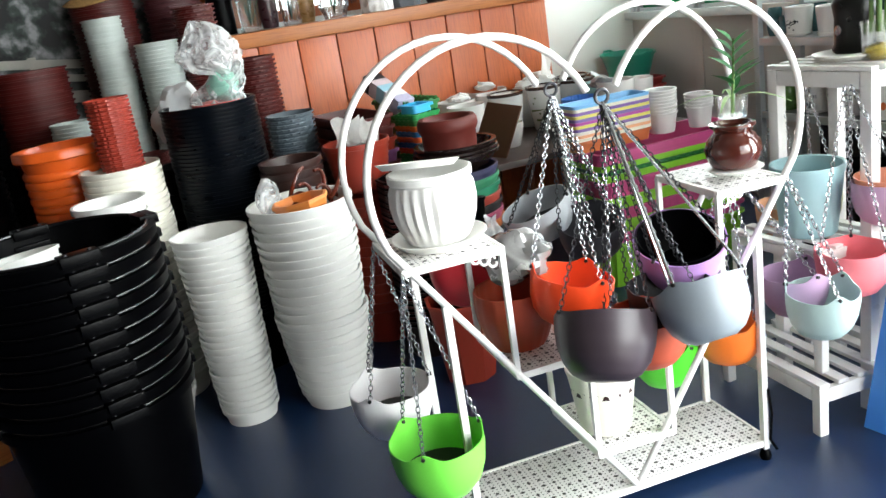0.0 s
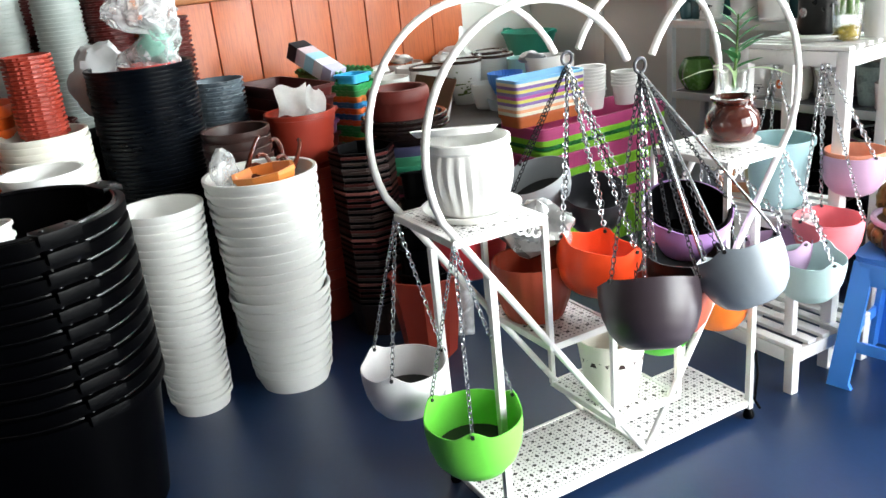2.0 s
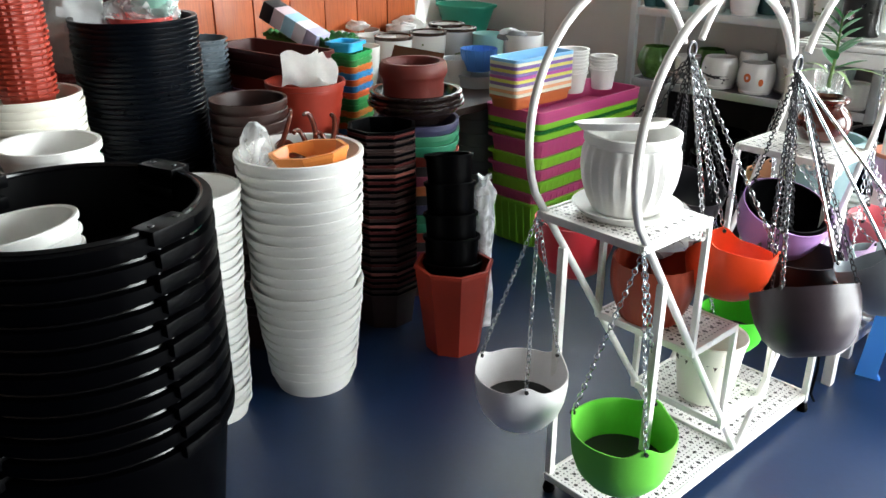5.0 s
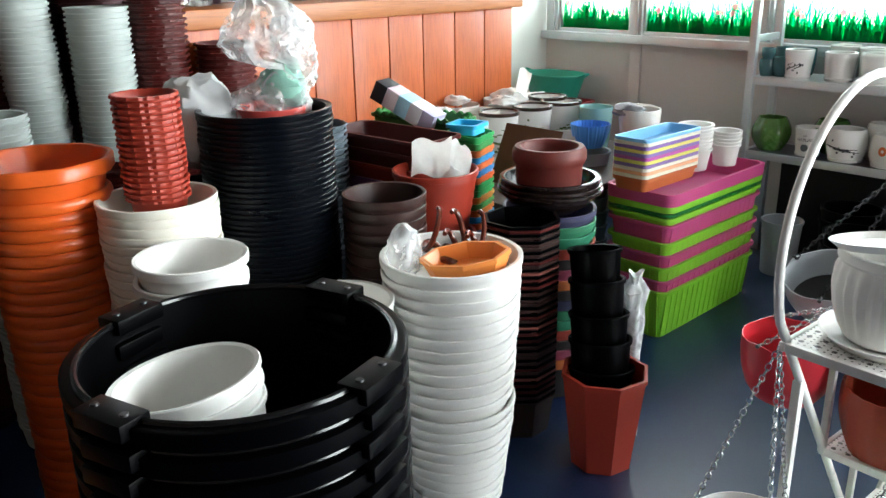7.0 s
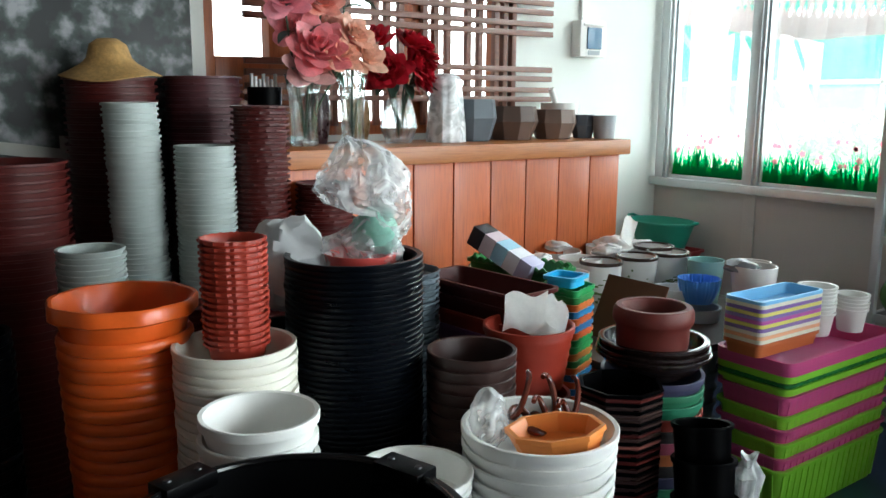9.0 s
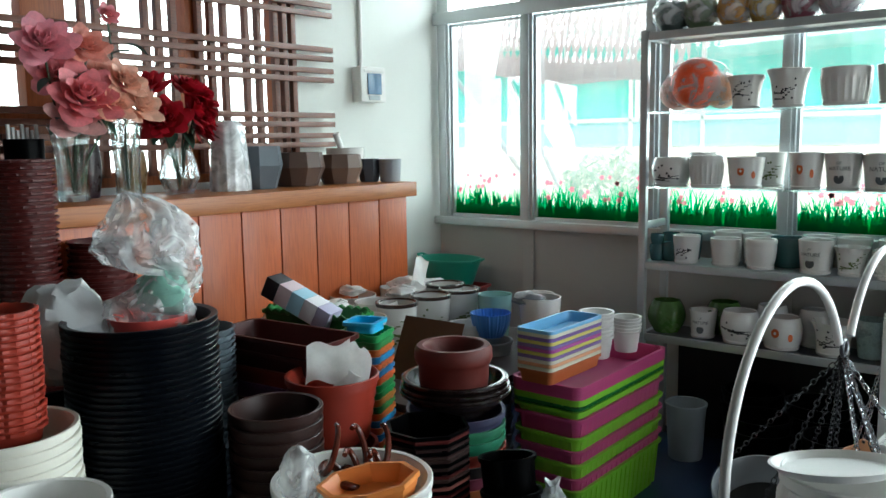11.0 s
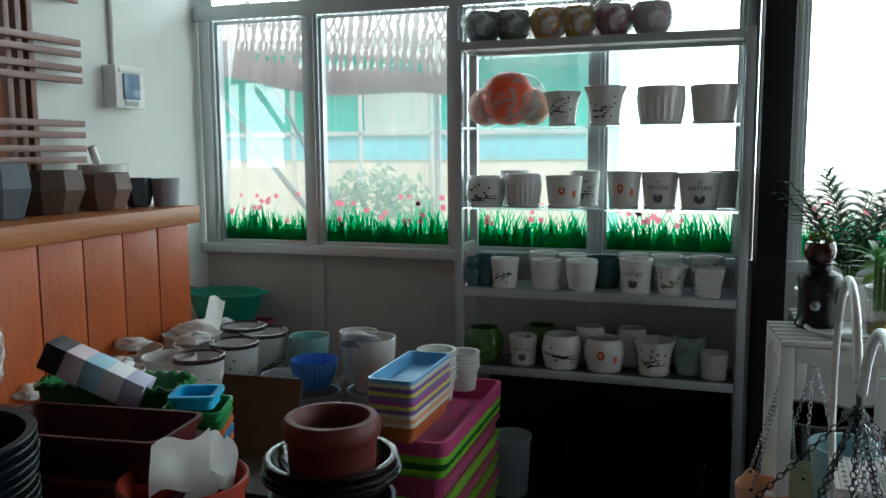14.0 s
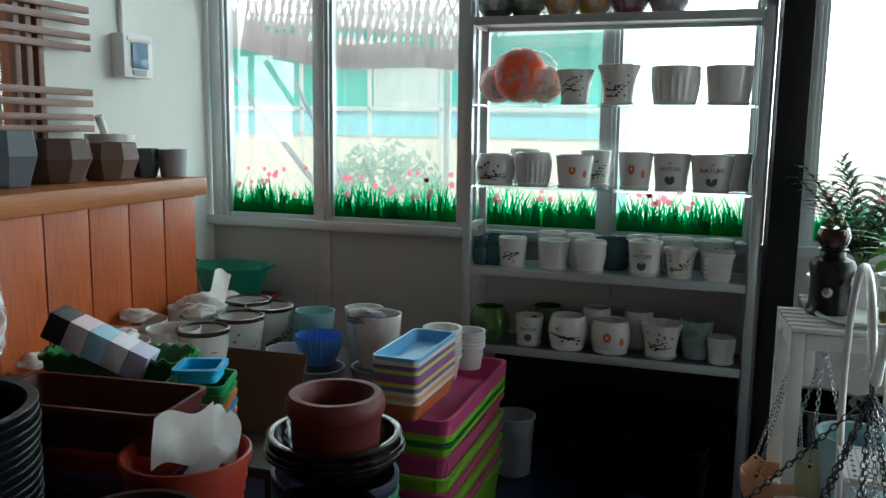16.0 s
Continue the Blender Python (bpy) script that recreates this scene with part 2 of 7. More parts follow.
# ---- mesh helpers ----
def part(name, bm, material, parent=None, label="", smooth=True):
    me = bpy.data.meshes.new(name)
    bm.normal_update()
    bm.to_mesh(me)
    bm.free()
    if smooth:
        me.polygons.foreach_set("use_smooth", [True] * len(me.polygons))
        me.set_sharp_from_angle(angle=radians(38))
    me.materials.append(material)
    ob = new(name, me)
    if parent is not None:
        ob.parent = parent
    if label:
        ob["label"] = label
    return ob


def root(name, label, category, x=0, y=0, z=0, rz=0, group="", kind=""):
    ob = new(name)
    ob.empty_display_size = 0.05
    ob.matrix_basis = pose(x, y, z, 0, 0, rz)
    return tagged(ob, label, category, group, kind)


def solo(name, bm, material, label, category, m=None, group="", kind="", smooth=True):
    ob = part(name, bm, material, None, "", smooth)
    if m is not None:
        ob.matrix_basis = m
    return tagged(ob, label, category, group, kind)


def add_box(bm, x0, x1, y0, y1, z0, z1, bevel=0.0, m=None):
    v = [bm.verts.new((x, y, z)) for z in (z0, z1) for x, y in ((x0, y0), (x1, y0), (x1, y1), (x0, y1))]
    fs = [bm.faces.new([v[i] for i in f]) for f in ((3, 2, 1, 0), (4, 5, 6, 7), (0, 1, 5, 4), (1, 2, 6, 5), (2, 3, 7, 6), (3, 0, 4, 7))]
    if bevel:
        es = list({e for f in fs for e in f.edges})
        r = bmesh.ops.bevel(bm, geom=es, offset=bevel, segments=2, affect="EDGES", profile=0.6)
        v = list({w for f in r["faces"] for w in f.verts} | {w for w in v if w.is_valid})
    if m is not None:
        bmesh.ops.transform(bm, matrix=m, verts=[w for w in v if w.is_valid])
    return v


def box(x0, x1, y0, y1, z0, z1, bevel=0.0):
    bm = bmesh.new()
    add_box(bm, x0, x1, y0, y1, z0, z1, bevel)
    return bm


def lathe(profile, seg=32, shape=None, squash=1.0, bm=None, at=(0, 0, 0)):
    """Turns (radius, height) pairs about z; shape(angle, radius, height, index) may bend radius and height."""
    bm = bm or bmesh.new()
    rings = []
    for i, (r, z) in enumerate(profile):
        if r < 1e-5:
            rings.append([bm.verts.new((at[0], at[1], at[2] + z))])
            continue
        ring = []
        for k in range(seg):
            a = 2 * math.pi * k / seg
            rr, zz = shape(a, r, z, i) if shape else (r, z)
            ring.append(bm.verts.new((at[0] + rr * math.cos(a), at[1] + rr * math.sin(a) * squash, at[2] + zz)))
        rings.append(ring)
    for a, b in zip(rings, rings[1:]):
        for k in range(seg):
            j = (k + 1) % seg
            if len(a) == 1 and len(b) > 1:
                bm.faces.new((a[0], b[j], b[k]))
            elif len(b) == 1 and len(a) > 1:
                bm.faces.new((a[k], a[j], b[0]))
            elif len(a) > 1:
                bm.faces.new((a[k], a[j], b[j], b[k]))
    return bm


def vessel(rb, rt, h, th=0.004, lip=0.0, liph=0.012, bulge=0.0, foot=0.0, n=5, depth=None):
    """Outer wall, rim and inner wall of a pot, as a profile for lathe()."""
    out = [(0, 0), (rb * 0.96, 0), (rb, 0.004)]
    for i in range(1, n + 1):
        s = i / n
        out.append((rb + (rt - rb) * s + bulge * math.sin(math.pi * s), 0.004 + (h - 0.004 - (liph if lip else 0)) * s))
    if lip:
        out += [(rt + lip * 0.9, h - liph), (rt + lip, h - liph * 0.6), (rt + lip, h - 0.002), (rt + lip * 0.7, h)]
    else:
        out += [(rt, h - 0.001), (rt - th * 0.5, h)]
    d = 0.02 if depth is None else h - depth
    for i in range(n, -1, -1):
        s = max(i / n, 0.0)
        z = max(d, h * s - 0.002 if i == n else h * s)
        out.append((rb + (rt - rb) * (z / h) + bulge * math.sin(math.pi * min(1, z / h)) - th, z))
        if z <= d:
            break
    out.append((0, d))
    return out


def tube(points, r, seg=8, bm=None, closed=False):
    """A round bar along a polyline."""
    bm = bm or bmesh.new()
    pts = [Vector(p) for p in points]
    rings, side = [], None
    for i, p in enumerate(pts):
        a = pts[i - 1] if i or closed else p
        b = pts[(i + 1) % len(pts)] if i + 1 < len(pts) or closed else p
        d = (b - a).normalized()
        if side is None:
            side = d.orthogonal().normalized()
        side = (side - d * side.dot(d)).normalized()
        up = d.cross(side)
        rad = r(i / max(1, len(pts) - 1)) if callable(r) else r
        rings.append([bm.verts.new(p + (side * math.cos(t) + up * math.sin(t)) * rad) for t in (2 * math.pi * k / seg for k in range(seg))])
    pairs = list(zip(rings, rings[1:])) + ([(rings[-1], rings[0])] if closed else [])
    for a, b in pairs:
        for k in range(seg):
            j = (k + 1) % seg
            bm.faces.new((a[k], a[j], b[j], b[k]))
    if not closed:
        bm.faces.new(rings[0][::-1])
        bm.faces.new(rings[-1])
    return bm


def chain(p0, p1, link=0.017, r=0.0013, sag=0.0):
    """A chain of oval links, each turned by a quarter against the last."""
    p0, p1 = Vector(p0), Vector(p1)
    n = max(2, int((p1 - p0).length / (link * 0.76)))
    bm = bmesh.new()
    d = (p1 - p0).normalized()
    s = d.orthogonal().normalized()
    for i in range(n):
        f = (i + 0.5) / n
        c = p0.lerp(p1, f) - Vector((0, 0, sag * math.sin(math.pi * f)))
        w = s if i % 2 else d.cross(s)
        ring = [c + d * (math.cos(t) * link / 2) + w * (math.sin(t) * link * 0.29) for t in (2 * math.pi * k / 8 for k in range(8))]
        tube(ring, r, 5, bm, True)
    return bm


def quad_sheet(nu, nv, fn):
    bm = bmesh.new()
    g = [[bm.verts.new(fn(i / nu, j / nv)) for j in range(nv + 1)] for i in range(nu + 1)]
    for i in range(nu):
        for j in range(nv):
            bm.faces.new((g[i][j], g[i + 1][j], g[i + 1][j + 1], g[i][j + 1]))
    return bm


def crumple(rx, ry, h, seed, amount=0.35, seg=24, ring=14):
    """A crushed lump of paper or bag, h high: creased, closed and uneven."""
    bm = bmesh.new()
    bmesh.ops.create_uvsphere(bm, u_segments=seg, v_segments=ring, radius=1.0)
    for v in bm.verts:
        p = v.co * 1.3 + Vector((seed * 3.1, seed * 1.7, seed))
        k = 1 + amount * (0.9 * noise.noise(p) - 0.55 * abs(noise.noise(p * 2.6)) + 0.18 * noise.noise(p * 6) + 0.15)
        v.co = Vector((v.co.x * rx * k, v.co.y * ry * k, v.co.z * h * 0.5 * k))
    low = min(v.co.z for v in bm.verts)
    for v in bm.verts:
        v.co.z = max(0, v.co.z - low - 0.03 * h)
    return bm


def trough(lx, ly, h, taper, th=0.004, lip=0.008, wave=0.0):
    """A rectangular trough with rounded corners, a rolled rim and an open inside; wave scallops the rim."""
    nx, ny = (int(lx / 0.02), int(ly / 0.02)) if wave else (1, 1)

    def ring(sx, sy, z, up):
        cr = min(sx, sy) * 0.12 + 0.003
        pts = []
        for cx, cy, a0, n, dx, dy in ((sx / 2 - cr, sy / 2 - cr, 0, nx, -1, 0), (-sx / 2 + cr, sy / 2 - cr, 90, ny, 0, -1), (-sx / 2 + cr, -sy / 2 + cr, 180, nx, 1, 0), (sx / 2 - cr, -sy / 2 + cr, 270, ny, 0, 1)):
            for k in range(4):
                a = radians(a0 + 30 * k)
                pts.append((cx + cr * math.cos(a), cy + cr * math.sin(a), z))
            span = (sx if dx else sy) - 2 * cr
            ex, ey = cx + cr * math.cos(radians(a0 + 90)), cy + cr * math.sin(radians(a0 + 90))
            for k in range(1, n):
                pts.append((ex + dx * span * k / n, ey + dy * span * k / n, z + (up if k % 2 else 0)))
        return [bm.verts.new(p) for p in pts]

    bm = bmesh.new()
    t = taper
    rows = [(lx - 2 * t, ly - 2 * t, 0, 0), (lx - 2 * lip, ly - 2 * lip, h - 0.012, 0), (lx, ly, h - 0.012, wave), (lx, ly, h, wave), (lx - 2 * lip - th, ly - 2 * lip - th, h, wave), (lx - 2 * t - 2 * th, ly - 2 * t - 2 * th, min(0.012, h * 0.4), 0)]
    base = [ring(*r) for r in rows]
    n = len(base[0])
    for a, b in zip(base, base[1:]):
        for k in range(n):
            j = (k + 1) % n
            bm.faces.new((a[k], a[j], b[j], b[k]))
    bm.faces.new(base[0][::-1])
    bm.faces.new(base[-1])
    return bm


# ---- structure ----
# Brown for the unseen south and east walls, chosen to hold back bounce light.
M_BOUNCE_CUT = mat("bounce_cut_brown", "4a3c34", 0.8, var=0.1, scale=2)
XW, YW, XE, YS, ZC = -1.85, 3.675, 3.6, -2.4, 2.75
solo("floor", box(XW - 0.2, XE + 0.2, YS - 0.2, YW + 0.2, -0.1, 0), M_FLOOR, "glossy dark blue painted concrete floor", "floor", kind="structure", smooth=False)
solo("ceiling", box(XW - 0.2, XE + 0.2, YS - 0.2, YW + 0.2, ZC, ZC + 0.1), M_CEIL, "unseen ceiling, greyed to keep bounce light down", "ceiling", kind="structure", smooth=False)
solo("ground", box(-60, 60, -60, 60, -0.4, -0.12), mat("yard_ground", "b9ae9c", 0.9, var=0.2, scale=0.5), "pale dusty yard around the shop", "ground", kind="structure", smooth=False)

# wall with the counter: a window opening behind the lattice and the door's glass
wall_w = root("wall_west", "white painted wall with a wooden lattice window", "wall", kind="structure")
OY0, OY1, OZ0, OZ1 = 0.98, 2.50, 1.30, 2.45
for y0, y1, z0, z1 in ((YS, OY0, 0, ZC), (OY1, YW, 0, ZC), (OY0, OY1, 0, OZ0), (OY0, OY1, OZ1, ZC)):
    part("wall_panel", box(XW - 0.12, XW, y0, y1, z0, z1), M_WALL, wall_w, smooth=False)
wall_s = root("wall_south", "unseen wall, dark brown to hold back bounce light", "wall", kind="structure")
part("wall_panel", box(XW - 0.12, XE + 0.1, YS - 0.12, YS, 0, ZC), M_BOUNCE_CUT, wall_s, smooth=False)
wall_e = root("wall_east", "unseen wall, dark brown against bounce, with a wide shop front", "wall", kind="structure")
for y0, y1, z0, z1 in ((YS, 1.3, 0, ZC), (3.4, YW, 0, ZC), (1.3, 3.4, 2.35, ZC), (1.3, 3.4, 0, 0.12)):
    part("wall_panel", box(XE, XE + 0.12, y0, y1, z0, z1), M_BOUNCE_CUT, wall_e, smooth=False)
for y in (1.3, 2.3, 3.35):
    part("mullion", box(XE + 0.02, XE + 0.08, y, y + 0.05, 0.12, 2.35, 0.004), M_ALU, wall_e)

# window wall: grey panels below, a row of panes, a transom row above
wall_n = root("wall_north", "grey panelled wall under a row of aluminium windows", "wall", kind="structure")
SILL, HEAD = 1.02, 2.14
part("wall_panel", box(XW, 2.03, YW, YW + 0.1, 0, SILL - 0.045), M_GREYWALL, wall_n, smooth=False)
part("wall_panel", box(3.2, XE, YW, YW + 0.1, 0, 2.52), M_GREYWALL, wall_n, smooth=False)
part("wall_panel", box(XW, XE, YW, YW + 0.1, 2.52, ZC), M_WALL, wall_n, smooth=False)
part("wall_panel", box(XE, XE + 0.12, YW, YW + 0.1, 0, ZC), M_WALL, wall_n, smooth=False)
for x in (-1.205, 0.185):
    part("panel_batten", box(x - 0.035, x + 0.035, YW - 0.012, YW - 0.001, 0, SILL - 0.05, 0.003), M_GREYWALL, wall_n)

BAYS = [(-1.745, -1.245), (-1.165, -0.50), (-0.43, 0.155), (0.215, 0.772), (1.02, 1.95)]
posts = [(-1.83, -1.745), (-1.245, -1.165), (-0.50, -0.43), (0.155, 0.215), (0.772, 0.84), (0.955, 1.02), (1.95, 2.03)]


def window_row():
    w = root("window_1", "row of aluminium framed windows with a grass and flower film", "window", kind="structure")
    for a, b in posts:
        part("mullion", box(a, b, YW - 0.03, YW + 0.06, SILL, 2.52, 0.004), M_ALU, w)
        part("mullion_bead", box(a + 0.018, b - 0.018, YW - 0.042, YW - 0.0305, SILL, HEAD, 0.003), M_ALU, w)
    part("window_sill", box(XW + 0.002, 2.03, YW - 0.06, YW - 0.031, SILL - 0.045, SILL, 0.005), M_ALU, w)
    part("window_sill", box(XW + 0.002, 2.03, YW - 0.030, YW + 0.06, SILL - 0.044, SILL - 0.002, 0.003), M_ALU, w)
    part("window_head", box(XW + 0.002, 2.03, YW - 0.05, YW - 0.031, HEAD, HEAD + 0.07, 0.005), M_ALU, w)
    for k, (a, b) in enumerate(BAYS):
        p = part("pane", box(a - 0.005, b + 0.005, YW + 0.012, YW + 0.016, SILL, 2.50), M_PANE, w, smooth=False)
        p.visible_shadow = False
        z1 = HEAD
        for x0, x1, z0, zz in ((a, b, SILL, SILL + 0.02), (a, b, z1 - 0.015, z1), (a, a + 0.014, SILL + 0.02, z1 - 0.015), (b - 0.014, b, SILL + 0.02, z1 - 0.015)):
            part("glazing_bead", box(x0, x1, YW - 0.012, YW + 0.0115, z0, zz, 0.002), M_ALU, w)
    return w


window_row()

# grass film along the foot of each pane
rng = random.Random(5)
for a, b in BAYS:
    bm, bm2, bf = bmesh.new(), bmesh.new(), bmesh.new()
    zb = SILL + 0.02
    y = YW + 0.0105
    lay = 0
    for tgt, n, lo, hi in ((bm2, int((b - a) * 260), 0.06, 0.19), (bm, int((b - a) * 170), 0.07, 0.24)):
        y -= 0.0006
        for i in range(n):
            x = rng.uniform(a + 0.012, b - 0.012)
            clump = 0.5 + 0.5 * noise.noise(Vector((x * 5.5, 3.0 if tgt is bm else 7.0, 0)))
            h = lo + (hi - lo) * (0.25 + clump) * rng.uniform(0.4, 1.0)
            w, dx = rng.uniform(0.002, 0.005), rng.uniform(-0.04, 0.04) * h / 0.12
            c = lambda q: min(max(q, a + 0.011), b - 0.011)
            p = [(c(x - w), zb), (c(x + w), zb), (c(x + dx * 0.35 + w * 0.8), zb + h * 0.6), (c(x + dx), zb + h), (c(x + dx * 0.35 - w * 0.8), zb + h * 0.6)]
            tgt.faces.new([tgt.verts.new((u, y - (i % 7) * 0.0004, v)) for u, v in p])
        x = a + 0.012
        while x < b - 0.02:
            hh = rng.uniform(0.05, 0.09)
            tgt.faces.new([tgt.verts.new(q) for q in ((x, y - 0.003, zb), (min(x + 0.02, b - 0.011), y - 0.003, zb), (min(x + 0.014, b - 0.011), y - 0.003, zb + hh), (x + 0.004, y - 0.003, zb + hh * 0.9))])
            x += 0.013
    for i in range(int((b - a) * 26)):
        x, z, r = rng.uniform(a + 0.04, b - 0.04), zb + rng.uniform(0.09, 0.235), rng.uniform(0.012, 0.021)
        ctr = bf.verts.new((x, y - 0.008, z))
        ring = [bf.verts.new((x + r * (1 if k % 2 else 0.6) * math.cos(math.pi * k / 5), y - 0.008, z + r * (1 if k % 2 else 0.6) * math.sin(math.pi * k / 5))) for k in range(10)]
        for k in range(10):
            bf.faces.new((ctr, ring[k], ring[(k + 1) % 10]))
    g = root("window_film", "green grass and pink flower film stuck on the pane", "window film", kind="structure")
    for nm, q, m in (("back_grass", bm2, M_DECAL2), ("grass", bm, M_DECAL), ("flower_print", bf, M_PINKF)):
        part(nm, q, m, g, smooth=False)["kind"] = "stuff"

# outside: sky glare, a turquoise building, an eave of clear corrugated roofing, a bush, poles
back = mat("far_haze", "f4f8f6", 0.9, var=0.02)
em = back.node_tree.nodes["Principled BSDF"]
em.inputs["Emission Color"].default_value, em.inputs["Emission Strength"].default_value = (0.93, 1.0, 0.98, 1), 6.5
solo("backdrop", quad_sheet(16, 4, lambda u, v: (60 * math.cos(math.pi * (0.05 + 0.9 * u)), 56 * math.sin(math.pi * (0.05 + 0.9 * u)), -1 + 30 * v)), back, "bright hazy sky and distance", "sky", kind="structure")
bld = root("turquoise_building", "low turquoise building with pale bands along its foot", "building", -4.2, 10.2, -0.12)
M_TURQ = mat("turquoise_paint", "2cccb6", 0.6, var=0.08, scale=1.5)
M_CREAMW = mat("cream_render", "f6f0dc", 0.7, var=0.1, scale=1.2)
part("wall", box(-3.5, 3.6, 0, 2.0, 0, 2.9), M_TURQ, bld, smooth=False)
part("roof", box(-3.8, 3.9, -0.4, 2.4, 2.9, 3.05, 0.02), M_WHITE, bld)
part("wall_band", box(-3.5, 3.6, -0.03, -0.001, 0, 1.48), M_CREAMW, bld, smooth=False)
part("wall_band", box(-3.5, 3.6, -0.05, -0.004, 1.481, 1.80), mat("pale_cyan_paint", "9fe4ea", 0.6, var=0.08), bld, smooth=False)
part("wall_rail", box(-3.5, 3.6, -0.09, -0.051, 1.80, 1.86, 0.01), M_WHITE, bld)
part("wall_panel", box(0.47, 1.38, -0.05, -0.004, 1.861, 2.36, 0.01), M_WHITE, bld)
for x in (-2.0, -0.6, 0.40, 1.40):
    part("wall_post", box(x, x + 0.05, -0.09, -0.051, 1.0, 2.9, 0.005), M_WHITE, bld)
eave = root("perforated_awning", "pale sheet awning with rows of pointed holes outside", "awning", 0, 4.4, 0)
M_CORR = mat("awning_sheet", "b8a8a4", 0.5, var=0.2, scale=3)
bm = bmesh.new()
NX, NZ = 34, 6
for i in range(NX):
    for j in range(NZ):
        def at(u, v):
            uu, vv = (i + u) / NX, (j + v) / NZ
            return bm.verts.new((-2.55 + 1.95 * uu, 0.10 * vv + 0.01 * math.sin(uu * 60), 1.95 - 0.20 * uu + 0.70 * vv + (0.03 * math.sin(uu * 9) if j == 0 and v < 0.3 else 0)))
        c = [at(0, 0), at(1, 0), at(1, 1), at(0, 1)]
        k = 0.0 if j < 1 + (i < 10) else 1.0
        if not k:
            bm.faces.new(c)
            continue
        d = [at(0.5, 0.12), at(0.78, 0.42), at(0.5, 0.92), at(0.22, 0.42)]
        for q in range(4):
            r = (q + 1) % 4
            bm.faces.new((c[q], c[r], d[q]))
            bm.faces.new((c[r], d[r], d[q]))
bmesh.ops.remove_doubles(bm, verts=bm.verts, dist=0.0005)
part("sheet", bm, M_CORR, eave, smooth=False)
for x in (-2.5, -0.82):
    part("post", tube([(x, 0.05, -0.12), (x, 0.05, 2.1)], 0.022), M_WHITE, eave)
part("brace", tube([(-2.25, -0.05, 1.9), (-1.45, -0.1, 1.0)], 0.018), M_GREYW, eave)
part("brace", tube([(-1.80, -0.05, 1.86), (-1.30, -0.1, 1.0)], 0.013), M_GREYW, eave)
bush = root("bush", "round leafy shrub standing in the yard", "shrub", -1.68, 5.6, -0.12)
rb = random.Random(8)
bm = bmesh.new()
for i in range(1500):
    d = Vector((rb.gauss(0, 1), rb.gauss(0, 1), rb.gauss(0, 0.8))).normalized() * rb.uniform(0.5, 1.0) ** 0.5
    p = Vector((d.x * 0.50, d.y * 0.4, 1.02 + d.z * 0.46 + 0.08 * noise.noise(d * 3)))
    s, t = Vector((rb.gauss(0, 1), rb.gauss(0, 1), rb.gauss(0, 1))).normalized(), Vector((rb.gauss(0, 1), rb.gauss(0, 1), rb.gauss(0, 1))).normalized()
    bm.faces.new([bm.verts.new(p + s * 0.05), bm.verts.new(p + t * 0.022), bm.verts.new(p - s * 0.05), bm.verts.new(p - t * 0.022)])
part("crown", bm, leafy("shrub_leaf", "a4c2aa", 0.35), bush, smooth=False)
part("trunk", tube([(0, 0, 0), (0.03, 0, 0.4), (0, 0.02, 0.8)], lambda f: 0.05 - 0.02 * f), M_BROWN, bush)

door = root("door_1", "open aluminium door frame to the bright yard", "door", kind="structure")
for x0, x1, z0, z1 in ((2.031, 2.09, 0, 2.5), (3.14, 3.199, 0, 2.5), (2.091, 3.139, 2.42, 2.5)):
    part("door_frame", box(x0, x1, YW - 0.02, YW + 0.08, z0, z1, 0.004), M_ALU, door)
# dark post beside the shelf
solo("column", box(0.842, 0.952, 3.36, YW - 0.035, 0, ZC, 0.004), mat("black_cladding", "060708", 0.6, var=0.3, scale=3), "black clad column beside the pot shelf", "column", kind="structure")

# switch box and its conduit on the white wall
sb = root("fuse_box", "white wall mounted fuse box with a smoked blue window", "fuse box", XW, 3.045, 1.775)
part("case", box(0, 0.07, -0.095, 0.095, -0.095, 0.09, 0.008), M_WHITE, sb)
part("window", box(0.071, 0.078, -0.05, 0.055, -0.055, 0.055, 0.004), mat("smoked_window", "5f7f9c", 0.15, var=0.2), sb)
part("cover_lip", box(0.0705, 0.075, -0.075, 0.078, 0.06, 0.075, 0.002), M_WHITE, sb)
part("switch_row", box(0.0705, 0.0745, -0.04, 0.045, -0.085, -0.062, 0.002), M_GREYW, sb)
solo("conduit", tube([(XW + 0.012, 3.01, 1.865), (XW + 0.012, 3.01, ZC)], 0.011), M_WHITE, "thin white cable conduit up the wall", "conduit", kind="structure")

# lattice of slats in front of the wall, with the glazed opening behind
lat = root("wooden_lattice", "brown wooden slat lattice fixed over the wall window", "lattice", XW + 0.004, 0, 0)
vert_y = [1.47, 1.53, 1.60, 1.74, 1.80, 1.87, 2.00, 2.06, 2.13, 2.25, 2.32, 2.42, 2.475, 2.53]
for y in vert_y:
    part("slat", box(0.0, 0.03, y - 0.014, y + 0.014, 1.34, 2.5, 0.002), M_LATT, lat)
for z in (1.46, 1.505, 1.56, 1.605, 1.78, 1.825, 1.885, 1.93, 2.10, 2.145, 2.20, 2.25):
    part("slat", box(0.0305, 0.056, 1.12, 2.765, z - 0.013, z + 0.013, 0.002), M_LATT, lat)
win2 = root("window_2", "orange wooden window with bright glass behind the lattice", "window", XW - 0.06, 0, 0, kind="structure")
